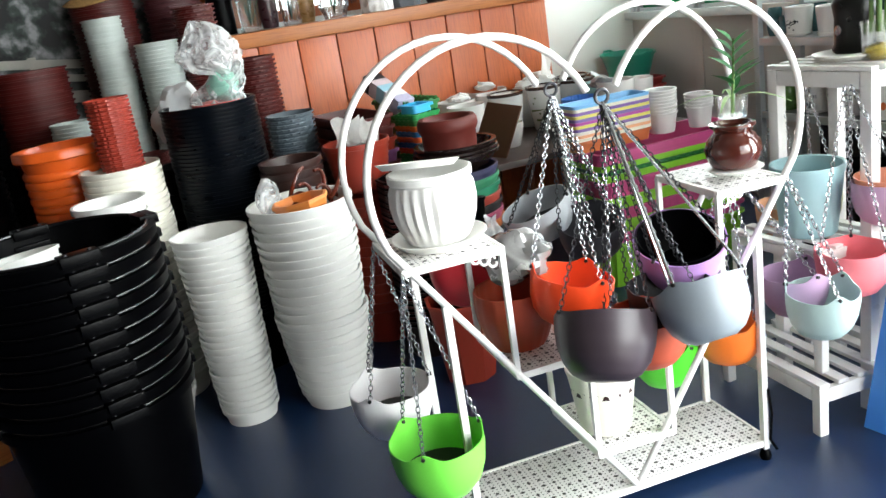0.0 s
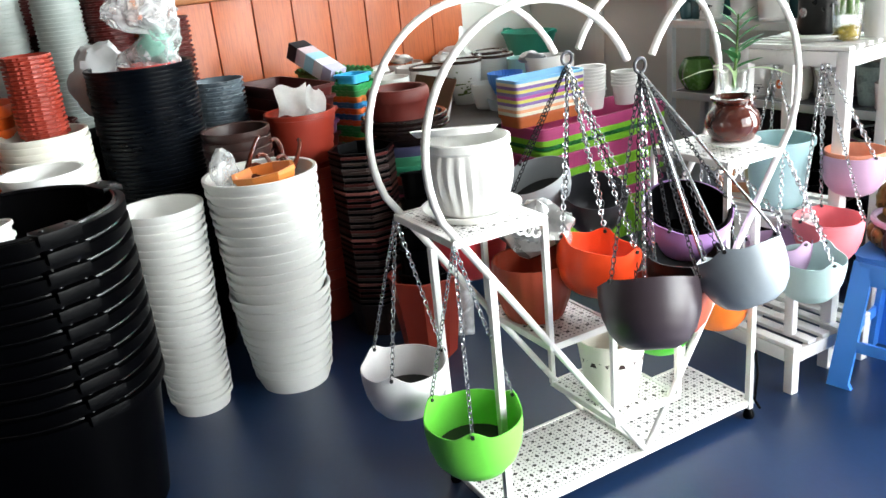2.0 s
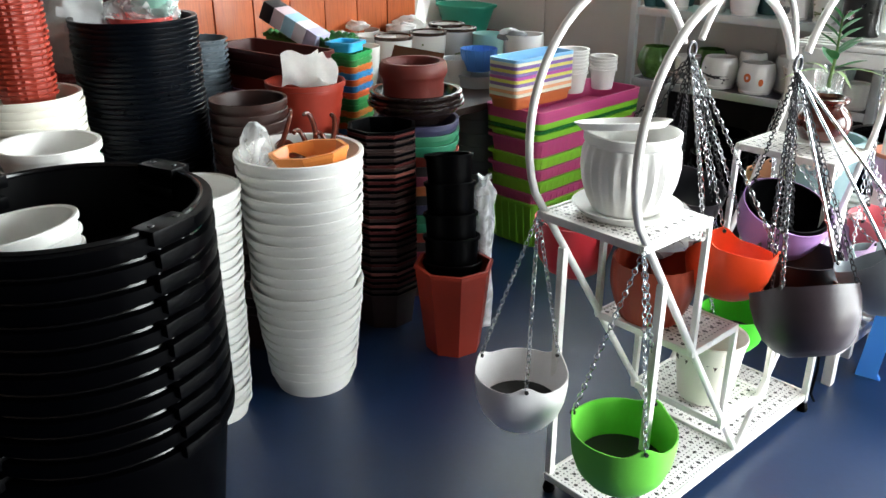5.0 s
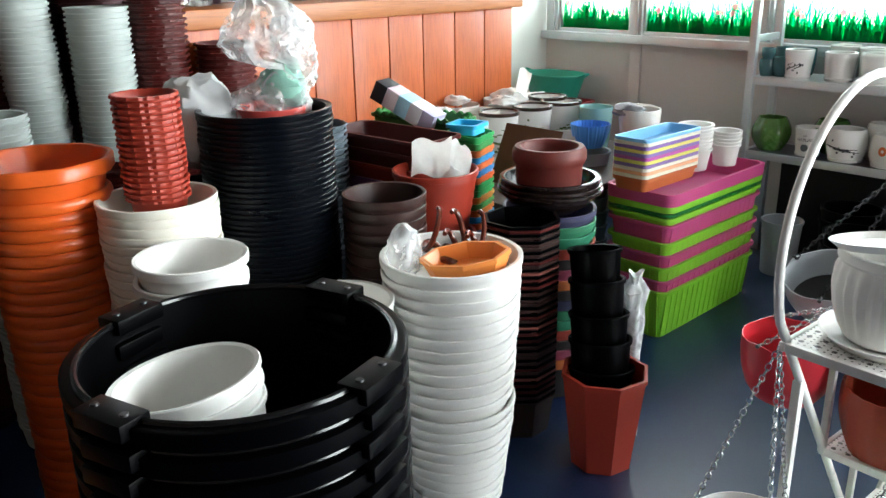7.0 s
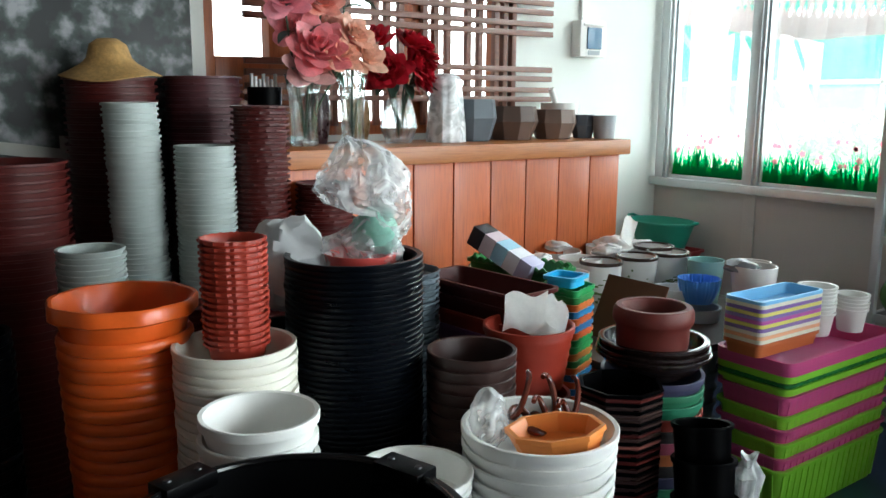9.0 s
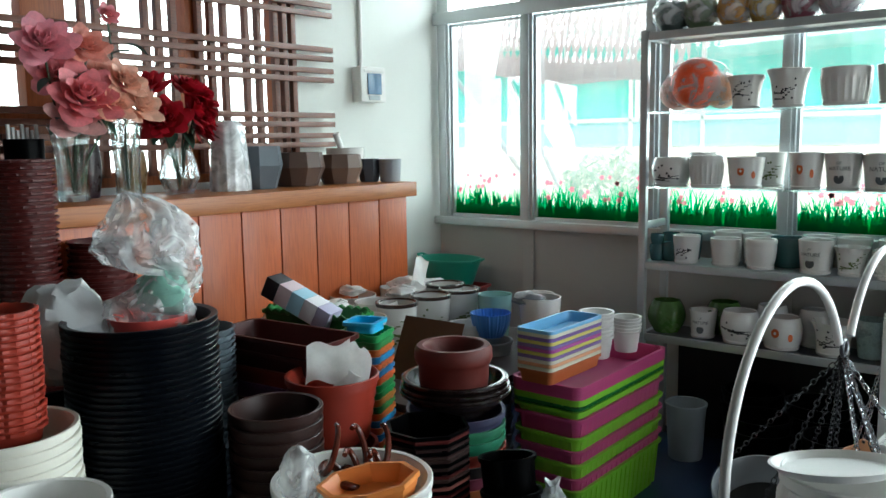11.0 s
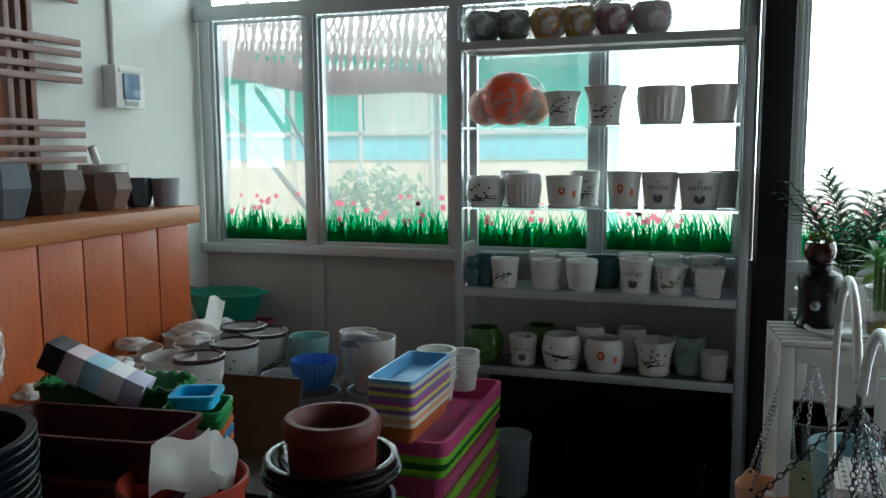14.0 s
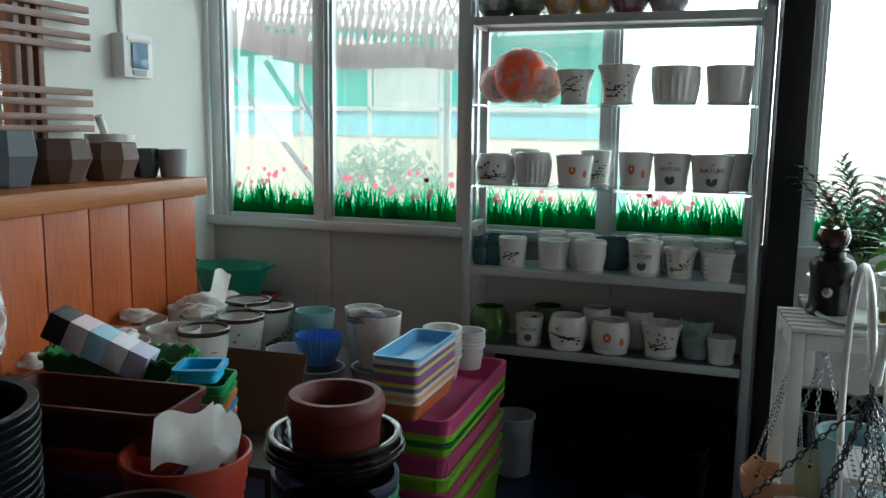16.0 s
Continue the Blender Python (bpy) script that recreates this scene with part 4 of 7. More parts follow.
solo("clay_pot", lathe([(0, 0), (0.088, 0), (0.096, 0.008), (0.104, 0.06), (0.106, 0.11), (0.112, 0.118), (0.117, 0.13), (0.116, 0.155), (0.108, 0.168), (0.092, 0.168), (0.083, 0.156), (0.078, 0.06), (0, 0.055)], 48), M_CLAY, "thick walled red clay pot on a dark bowl", "plant pot", pose(-0.175, 1.675, 0.70))

# crates: nested pink and green rectangular planters
PINK, LIME, DKG = mat("pink_plastic", "c24a80", 0.4, var=0.08, rand=0.05), mat("lime_plastic", "86c832", 0.4, var=0.08, rand=0.05), mat("dark_green_plastic", "176a2c", 0.4, var=0.1, rand=0.05)
CX, CYc, CL, CW = -0.235, 2.645, 0.74, 0.30
zz = 0.0
for i, (m, hh) in enumerate(((LIME, 0.20), (PINK, 0.045), (LIME, 0.055), (PINK, 0.05), (LIME, 0.05), (PINK, 0.07), (LIME, 0.03), (DKG, 0.018), (LIME, 0.016), (LIME, 0.012), (PINK, 0.012), (PINK, 0.012), (PINK, 0.012), (PINK, 0.012))):
    top = zz + hh
    bm = trough(CW - 0.012 + 0.0012 * i, CL - 0.012 + 0.0012 * i, max(hh + 0.02, 0.09) if i else hh, 0.03 if i == 0 else 0.022, lip=0.012, wave=0.006 if m is DKG else 0)
    ribs = []
    if hh > 0.04:
        # moulded ribs down the sides
        n0, n1 = (0.008, hh - 0.014) if i == 0 else (max(hh + 0.02, 0.09) - hh - 0.004, max(hh + 0.02, 0.09) - 0.015)
        t0 = 0.03 if i == 0 else 0.022
        fh = hh if i == 0 else max(hh + 0.02, 0.09)
        lean = math.degrees(math.atan((t0 - 0.012) / (fh - 0.012)))
        zm = (n0 + n1) / 2
        px, py = (CW - 0.012) / 2 - t0 + (t0 - 0.012) * zm / (fh - 0.012), (CL - 0.012) / 2 - t0 + (t0 - 0.012) * zm / (fh - 0.012)
        ribs = [pose(px, -0.32 + 0.04 * k, zm, 0, lean, 0) for k in range(17)] + [pose(-0.10 + 0.04 * k, -py, zm, 0, lean, -90) for k in range(6)]
    planter = solo("rectangular_planter", bm, m, {id(PINK): "pink", id(LIME): "lime green", id(DKG): "dark green"}[id(m)] + " rectangular plastic planter nested in a stack", "planter", pose(CX, CYc, top - (max(hh + 0.02, 0.09) if i else hh)), "stack of pink and green planters")
    rib_bm = None
    for q in ribs:
        if rib_bm is None:
            rib_bm = part("rib", box(-0.002, 0.003, -0.007, 0.007, -(n1 - n0) / 2, (n1 - n0) / 2), m, planter, smooth=False)
            rib_bm.matrix_basis = q
        else:
            r2 = new("rib", rib_bm.data)
            r2.parent = planter
            r2.matrix_basis = q
    zz = top
CT = zz
# striped stack of small troughs on the crates
STR = ["c0683a", "f0e6d0", "f2b488", "f0ead8", "8f74b0", "e6e070", "c05aa8", "8f78b8", "e8e07a", "8a6ab0", "f0ecd8", "84c4f0"]
for i, c in enumerate(STR):
    bm = trough(0.155, 0.37, 0.05, 0.012, lip=0.006)
    solo("small_trough", bm, mat("trough_" + c, c, 0.4, var=0.05), "small rectangular trough in a pastel striped stack", "planter", pose(-0.245, 2.41, CT + 0.004 + 0.0135 * i, 0, 0, -1), "striped stack of small troughs")
for k, (x, y) in enumerate(((-0.255, 2.70), (-0.20, 2.86))):
    stack("white_cup_pot", bucket(0.072 - 0.01 * k, 0.09, liph=0.008, taper=0.75, seg=28), M_WHITE, "small white plastic pot in a stack on the planters", "plant pot", x, y, [(CT + 0.09 + 0.014 * i, 1.0) for i in range(8 - 3 * k)], "small white pots on the planters", seed=k)

# wooden crate by the tubs
wc = root("wooden_crate", "orange brown wooden crate with a paper tag", "crate", -0.27, -0.315, 0, 28)
for i in range(5):
    part("board", box(-0.13, 0.13, -0.17, -0.155, 0.02 + 0.14 * i, 0.145 + 0.14 * i, 0.003), M_CTOP, wc)
    part("board", box(-0.13, 0.13, 0.155, 0.17, 0.02 + 0.14 * i, 0.145 + 0.14 * i, 0.003), M_CTOP, wc)
for x in (-0.145, 0.131):
    part("side", box(x, x + 0.014, -0.17, 0.17, 0, 0.72, 0.003), M_CTOP, wc)
part("lid", box(-0.15, 0.15, -0.175, 0.175, 0.7205, 0.742, 0.003), M_CTOP, wc)
part("paper_tag", box(0.02, 0.12, -0.10, -0.04, 0.7425, 0.744), M_PAPER, wc, "pale paper tag")


# ---- pot shelf under the windows ----
shelf = root("pot_shelf", "grey metal shelf with glass and metal boards full of ceramic pots", "shelf", 0, 0, 0)
SX0, SX1, SY0, SY1 = -0.378, 0.812, 3.325, 3.60
for x in (SX0, SX1 - 0.035):
    for y in (SY0, SY1 - 0.03):
        part("post", box(x, x + 0.035, y, y + 0.03, 0, 1.945, 0.003), M_ALU, shelf)
for z in (1.915, 0.875, 0.535):
    part("rail", box(SX0 + 0.036, SX1 - 0.036, SY0 + 0.002, SY0 + 0.024, z - 0.012, z + 0.022, 0.003), M_ALU, shelf)
    part("rail", box(SX0 + 0.036, SX1 - 0.036, SY1 - 0.024, SY1 - 0.002, z - 0.012, z + 0.022, 0.003), M_ALU, shelf)
for x in (SX0 + 0.006, SX1 - 0.028):
    for z in (1.915, 1.06, 0.875, 0.535):
        part("side_rail", box(x, x + 0.022, SY0 + 0.031, SY1 - 0.031, z - 0.012, z + 0.02, 0.003), M_ALU, shelf)
for z in (1.583, 1.245):
    part("glass_board", box(SX0 + 0.037, SX1 - 0.037, SY0 + 0.004, SY1 - 0.004, z - 0.008, z, 0.001), M_SHELFGLASS, shelf, "green edged glass board")
part("board", box(SX0 + 0.037, SX1 - 0.037, SY0 + 0.025, SY1 - 0.025, 0.880, 0.898), M_ALU, shelf)
part("board", box(SX0 + 0.037, SX1 - 0.037, SY0 + 0.025, SY1 - 0.025, 0.540, 0.558), mat("dark_board", "3c4048", 0.35, var=0.1), shelf)
part("board", box(SX0 + 0.037, SX1 - 0.037, SY0 + 0.025, SY1 - 0.025, 1.920, 1.938), M_ALU, shelf)

M_INK = mat("ink_print", "22242a", 0.4, var=0.1)
M_GREYINK = mat("grey_print", "5a5e62", 0.4, var=0.1)
M_ORINK = mat("orange_print", "d4682e", 0.4, var=0.1)
M_LEAFINK = mat("green_print", "5a6a2e", 0.4, var=0.15)
TEALG = mat("teal_glaze", "3c6468", 0.18, var=0.15, coat=0.3)


def wrap_sheet(r, a0, a1, z0, z1, shape="rect", bm=None, n=10):
    """A flat print bent round a pot of radius r; a in radians, -y faces the room."""
    bm = bm or bmesh.new()
    if shape == "rect":
        g = [[bm.verts.new(((r + 0.0012) * math.sin(a0 + (a1 - a0) * i / n), -(r + 0.0012) * math.cos(a0 + (a1 - a0) * i / n), z0 + (z1 - z0) * j)) for j in (0, 1)] for i in range(n + 1)]
        for i in range(n):
            bm.faces.new((g[i][0], g[i + 1][0], g[i + 1][1], g[i][1]))
    else:
        am, zm, da, dz = (a0 + a1) / 2, (z0 + z1) / 2, (a1 - a0) / 2, (z1 - z0) / 2
        k = 12
        bm.faces.new([bm.verts.new(((r + 0.0014) * math.sin(am + da * math.cos(t)), -(r + 0.0014) * math.cos(am + da * math.cos(t)), zm + dz * math.sin(t))) for t in (2 * math.pi * q / k for q in range(k))])
    return bm


def lettering(text, size, r, z):
    cu = bpy.data.curves.new("words", "FONT")
    cu.body, cu.size, cu.align_x = text, size, "CENTER"
    tmp = bpy.data.objects.new("words", cu)
    me = bpy.data.meshes.new_from_object(tmp)
    bm = bmesh.new()
    bm.from_mesh(me)
    bpy.data.objects.remove(tmp)
    for v in bm.verts:
        a = v.co.x / r
        v.co = Vector(((r + 0.0016) * math.sin(a), -(r + 0.0016) * math.cos(a), z + v.co.y))
    return bm


def branch_print(r, h, seed, dots=True):
    """A painted plum branch wrapped round the pot: strokes and blossoms."""
    rg, bm = random.Random(seed), bmesh.new()
    for k in range(4):
        a, z, da, dz = rg.uniform(-0.9, 0.2), h * rg.uniform(0.15, 0.5), rg.uniform(0.1, 0.25), h * rg.uniform(-0.02, 0.12)
        for i in range(5):
            wrap_sheet(r(z / h), a, a + da * 1.05, z, z + h * (0.05 - 0.008 * i), "rect", bm, 2)
            a, z = a + da, min(h * 0.85, max(h * 0.1, z + dz * rg.uniform(0.3, 1.2)))
    for k in range(9 if dots else 3):
        a, z = rg.uniform(-0.9, 0.9), h * rg.uniform(0.2, 0.8)
        wrap_sheet(r(z / h), a - 0.06, a + 0.06, z - 0.005, z + 0.005, "disc", bm)
    return bm


def ceramic(style, w, h, m=None, print_kind="", seed=0):
    """A ceramic flower pot on its saucer; style sets the outline."""
    mtl = m or M_GLAZE
    r = w / 2
    outline = {"cyl": lambda s: r * (0.82 + 0.18 * s), "bell": lambda s: r * (0.72 + 0.12 * s + 0.16 * s ** 3), "bowl": lambda s: r * (0.70 + 0.42 * math.sin(math.pi * (0.12 + 0.62 * s)) - 0.10 * s), "urn": lambda s: r * (0.62 + 0.36 * math.sin(math.pi * (0.15 + 0.5 * s)) + (0.06 if s > 0.9 else 0)), "rib": lambda s: r * (0.75 + 0.25 * math.sin(math.pi * (0.1 + 0.45 * s)))}[style]
    n = 12
    prof = [(0, 0), (outline(0) * 0.95, 0)] + [(outline(k / n), 0.003 + (h - 0.006) * k / n) for k in range(n + 1)]
    prof += [(outline(1) - 0.003, h), (outline(1) - 0.008, h - 0.004), (outline(0.4) - 0.008, h * 0.4), (0, h * 0.35)]
    bend = None
    if style == "rib":
        bend = lambda a, q, z, i: (q + (0.0025 * math.cos(22 * a) if 0.08 * h < z < 0.8 * h else 0), z)
    if style == "bell":
        bend = lambda a, q, z, i: (q + (0.004 * math.cos(9 * a) if z > 0.86 * h else 0), z)
    ob = root("ceramic_pot", {"cyl": "white glazed cylindrical ceramic pot", "bell": "white glazed wavy rimmed ceramic pot", "bowl": "white glazed rounded ceramic pot", "urn": "white glazed urn shaped ceramic pot", "rib": "white ribbed ceramic pot"}[style] + {"": " on a shelf", "branch": " painted with a dark branch", "word": " with grey printed lettering", "flower": " with an orange flower print", "leaf": " with an olive leaf band"}[print_kind], "plant pot", group="ceramic pots on the shelf")
    body = part("body", lathe(prof, 66 if bend else 40, bend), mtl, ob)
    part("saucer", lathe([(0, -0.002), (outline(0) * 1.02, -0.002), (outline(0) * 1.1, 0.010), (outline(0) * 1.04, 0.012), (outline(0) * 0.9, 0.004), (0, 0.003)], 32), mtl, ob)
    if print_kind == "branch":
        part("painted_branch", branch_print(outline, h, seed), M_INK, body)
    elif print_kind == "word":
        part("lettering", lettering("OF", w * 0.10, outline(0.7), h * 0.70), M_GREYINK, body, smooth=False)
        part("lettering", lettering("NATURE", w * 0.15, outline(0.55), h * 0.53), M_INK, body, smooth=False)
        part("emblem", wrap_sheet(outline(0.3), -0.3, 0.3, h * 0.16, h * 0.44, "disc"), M_GREYINK, body)
    elif print_kind == "flower":
        part("emblem", wrap_sheet(outline(0.55), -0.2, 0.2, h * 0.4, h * 0.7, "disc"), M_ORINK, body)
        part("emblem", wrap_sheet(outline(0.5) + 0.0006, -0.07, 0.07, h * 0.5, h * 0.6, "disc"), M_GLAZE, body)
        part("emblem", wrap_sheet(outline(0.5), 0.6, 0.85, h * 0.3, h * 0.55, "disc"), M_ORINK, body)
    elif print_kind == "leaf":
        part("leaf_band", branch_print(outline, h, seed), M_LEAFINK, body)
    return ob


SHELF_POTS = [  # style, x, y, z, width, height, print
    ("bell", 0.069, 3.42, 1.583, 0.150, 0.140, "branch"), ("bell", 0.244, 3.42, 1.583, 0.168, 0.158, "branch"), ("rib", 0.466, 3.42, 1.583, 0.190, 0.150, ""), ("cyl", 0.668, 3.42, 1.583, 0.185, 0.150, ""),
    ("bowl", -0.262, 3.42, 1.245, 0.165, 0.130, "branch"), ("rib", -0.092, 3.41, 1.245, 0.150, 0.140, ""), ("cyl", 0.078, 3.42, 1.245, 0.158, 0.132, "flower"), ("cyl", 0.150, 3.53, 1.245, 0.130, 0.150, "leaf"), ("cyl", 0.325, 3.43, 1.245, 0.140, 0.150, "flower"), ("cyl", 0.468, 3.44, 1.245, 0.150, 0.148, "word"), ("cyl", 0.622, 3.42, 1.245, 0.165, 0.145, "word"), ("cyl", -0.16, 3.54, 1.245, 0.13, 0.15, ""), ("cyl", 0.715, 3.54, 1.245, 0.12, 0.15, ""),
    ("cyl", -0.172, 3.40, 0.898, 0.125, 0.125, "branch"), ("cyl", 0.005, 3.41, 0.898, 0.135, 0.122, ""), ("urn", 0.160, 3.40, 0.898, 0.135, 0.128, ""), ("cyl", 0.383, 3.41, 0.898, 0.142, 0.138, "word"), ("bell", 0.521, 3.41, 0.898, 0.135, 0.118, "leaf"), ("cyl", 0.10, 3.53, 0.898, 0.13, 0.135, ""), ("cyl", 0.36, 3.54, 0.898, 0.14, 0.14, ""), ("cyl", 0.50, 3.54, 0.898, 0.14, 0.14, ""), ("cyl", 0.66, 3.54, 0.898, 0.14, 0.14, "leaf"), ("cyl", -0.03, 3.54, 0.898, 0.13, 0.14, ""),
    ("cyl", -0.094, 3.42, 0.558, 0.125, 0.125, "word"), ("bowl", 0.075, 3.42, 0.558, 0.160, 0.140, "branch"), ("bowl", 0.257, 3.42, 0.558, 0.160, 0.135, "flower"), ("bell", 0.462, 3.42, 0.558, 0.172, 0.140, "branch"), ("cyl", 0.70, 3.41, 0.558, 0.115, 0.105, ""), ("bowl", 0.18, 3.53, 0.558, 0.13, 0.16, ""), ("bowl", 0.36, 3.53, 0.558, 0.13, 0.16, ""),
]
for k, (st, x, y, z, w, h, pr) in enumerate(SHELF_POTS):
    ceramic(st, w, h, None, pr, k + 3).matrix_basis = pose(x, y, z + 0.0025, 0, 0, -8 + 5 * (k % 4))
for x, y, z, w, h in ((-0.315, 3.40, 0.898, 0.07, 0.075), (-0.315, 3.40, 0.973, 0.06, 0.05), (-0.255, 3.42, 0.898, 0.085, 0.085), (-0.30, 3.52, 0.898, 0.08, 0.12), (-0.20, 3.53, 0.898, 0.09, 0.12), (0.24, 3.52, 0.898, 0.15, 0.13)):
    ob = solo("teal_cup", lathe(vessel(w * 0.42, w * 0.5, h, 0.005, n=5, bulge=0.004, depth=h * 0.7), 32), TEALG, "small dark teal glazed cup on the shelf", "cup", pose(x, y, z), "teal cups on the shelf")
GRNG = mat("green_glaze", "4c7034", 0.25, var=0.3, scale=14, coat=0.3)
for x, y in ((-0.275, 3.43), (-0.04, 3.54)):
    solo("cabbage_pot", lathe(vessel(0.055, 0.062, 0.15, 0.005, bulge=0.03, n=8, depth=0.1), 48, lambda a, r, z, i: (r * (1 + 0.05 * math.cos(8 * a)), z)), GRNG, "green cabbage shaped ceramic pot", "plant pot", pose(x, y, 0.558), "cabbage pots")
solo("teal_print_pot", lathe(vessel(0.05, 0.068, 0.16, 0.005, n=5, depth=0.12), 40), mat("teal_print", "9fb4b2", 0.3, var=0.6, scale=12), "pale pot with a dark teal landscape print", "plant pot", pose(0.600, 3.46, 0.558))


def basket_weave_pot():
    ob = root("square_pot", "white square woven texture ceramic pot", "plant pot", 0.668, 3.395, 0.898)
    part("body", trough(0.125, 0.125, 0.115, 0.018, lip=0.003), M_GLAZE, ob)
    for i in range(5):
        z = 0.014 + 0.017 * i
        for s in range(6):
            part("weave_band", box(-0.052 + 0.0175 * s, -0.038 + 0.0175 * s, -0.0625 + 0.0135 * (1 - z / 0.115), -0.048, z, z + 0.011, 0.002), M_GLAZE, ob)
    return ob


basket_weave_pot()
# wrapped orange pots on the top glass, bagged pots on the very top
wrap = root("wrapped_orange_pots", "round orange pots wrapped in clear film", "wrapped pots", -0.15, 3.44, 1.583)
for x, y, r, c in ((-0.03, -0.02, 0.116, "e8531a"), (0.085, 0.04, 0.082, "c89474"), (-0.125, 0.05, 0.085, "d8a094")):
    bm = lathe([(0, 0), (r * 0.35, 0.004), (r * 0.62, 0.018), (r * 0.84, 0.042), (r * 0.96, 0.075), (r, 0.105), (r * 0.97, 0.108), (r * 0.92, 0.075), (r * 0.6, 0.03), (0, 0.012)], 40)
    o = part("pot", bm, mat("wrapped_" + c, c, 0.3, var=0.1), wrap)
    o.matrix_basis = pose(x, y - 0.03, r + 0.003) @ pose(0, 0, 0, -86, 0, 0 if r > 0.1 else 12)
bm = crumple(0.165, 0.125, 0.235, 9, 0.10, 28, 16)
part("film", bm, film("tight_film", 0.95, 0.08), wrap)
for k, (x, c, r) in enumerate(((-0.28, "4a5a58", 0.085), (-0.15, "55684a", 0.08), (0.0, "c08a2a", 0.08), (0.13, "b89030", 0.075), (0.27, "8a4a5a", 0.08), (0.42, "a89aa0", 0.085))):
    b = root("bagged_pot", "glazed pot wrapped in a clear plastic bag", "wrapped pots", x, 3.45, 1.938, 0, "bagged pots on the shelf top")
    part("pot", lathe(vessel(r * 0.6, r * 0.8, 0.13, 0.006, n=6, bulge=r * 0.25, depth=0.08), 32), mat("bagged_" + c, c, 0.3, var=0.2), b)
    part("bag", crumple(r * 1.15, r * 1.1, 0.16, k + 20, 0.25), film("bag_film", 0.72, 0.1), b)

# black tubs pushed under the shelf
for k, (x, y, s) in enumerate(((0.14, 3.42, 1.0), (0.42, 3.40, 1.0), (0.68, 3.42, 0.9), (0.27, 3.12, 0.95), (0.56, 3.08, 0.9))):
    bm, h = bucket(0.135 * s, 0.30 * s, liph=0.02, taper=0.8)()
    solo("black_floor_pot", bm, M_BLACK, "large black plastic pot on the floor under the shelf", "plant pot", pose(x, y, 0), "black pots under the shelf")
    bm, h = bucket(0.132 * s, 0.26 * s, liph=0.02, taper=0.8)()
    solo("black_floor_pot", bm, M_BLACK, "large black plastic pot nested in another under the shelf", "plant pot", pose(x, y, 0.09), "black pots under the shelf")
# Wavy black sheet added before the grey wall as the shade under the shelf.
solo("dark_sheet", quad_sheet(20, 6, lambda u, v: (-0.30 + 1.09 * u, 3.632 + 0.012 * math.sin(u * 34) + 0.008 * math.sin(u * 17 + 3 * v), 0.004 + 0.525 * v)), mat("shade_black", "08090b", 0.55, var=0.3, scale=4, bump=0.2), "black sheet standing in for the shade behind the lower shelf", "sheeting")

# white plastic cups on the floor under the shelf
for x in (-0.13,):
    solo("white_floor_bin", bucket(0.095, 0.26, liph=0.014, taper=0.8)()[0], M_GREYW, "pale grey plastic bin on the floor under the shelf", "bin", pose(x, 3.30 + 0.5 * (x + 0.2), 0.0), "bins under the shelf")

# ---- baskets in the corner ----
cb = root("corner_baskets", "stack of plastic baskets in the corner with a green one on top", "basket", 0, 0, 0)
for i in range(14):
    c = ("a83a34", "8f2f30", "b04a40")[i % 3]
    o = solo("red_basket", trough(0.40, 0.26, 0.07, 0.03, lip=0.012), mat("basket_" + c, c, 0.45, var=0.1), "dark red oval plastic basket in a corner stack", "basket", pose(-1.58, 3.44, 0.045 * i, 0, 0, 4), "stack of corner baskets")
gb = tagged(cb, "green plastic laundry basket with a rolled rim on red baskets", "basket")
cb.name = "green_basket"
cb.matrix_basis = pose(-1.60, 3.45, 0.655)
part("body", lathe(vessel(0.145, 0.195, 0.15, 0.004, 0.010, 0.014, n=5, depth=0.13), 48, None, 0.72), mat("sea_green_plastic", "2a9078", 0.4, var=0.1), cb)
for s in (-1, 1):
    part("handle", tube([(s * 0.19, -0.04, 0.14), (s * 0.225, -0.02, 0.155), (s * 0.225, 0.02, 0.155), (s * 0.19, 0.04, 0.14)], 0.007), mat("sea_green_plastic", "2a9078", 0.4), cb)
solo("white_bag", crumple(0.13, 0.11, 0.17, 14, 0.25), M_BAG, "tied white plastic bag on top of the pots", "plastic bag", pose(-1.36, 3.02, 0.60))

# ---- low table with the white pots ----
lt = root("low_table", "low dark table carrying many white pots", "table", -1.0, 2.42, 0)
part("tabletop", box(-0.36, 0.60, -0.62, 0.56, 0.555, 0.585, 0.004), mat("dark_table", "3a2c26", 0.5, var=0.2), lt)
for x, y in ((-0.33, -0.58), (0.57, -0.58), (-0.33, 0.52), (0.57, 0.52)):
    part("leg", box(x - 0.025, x + 0.025, y - 0.025, y + 0.025, 0, 0.554, 0.003), mat("dark_table", "3a2c26", 0.5), lt)
solo("white_bag_low", crumple(0.13, 0.12, 0.6, 15, 0.12), M_BAG, "white plastic bag standing in the corner", "plastic bag", pose(-1.36, 3.05, 0))
M_DKRIM = mat("dark_rim_glaze", "3a2a24", 0.25, var=0.2)


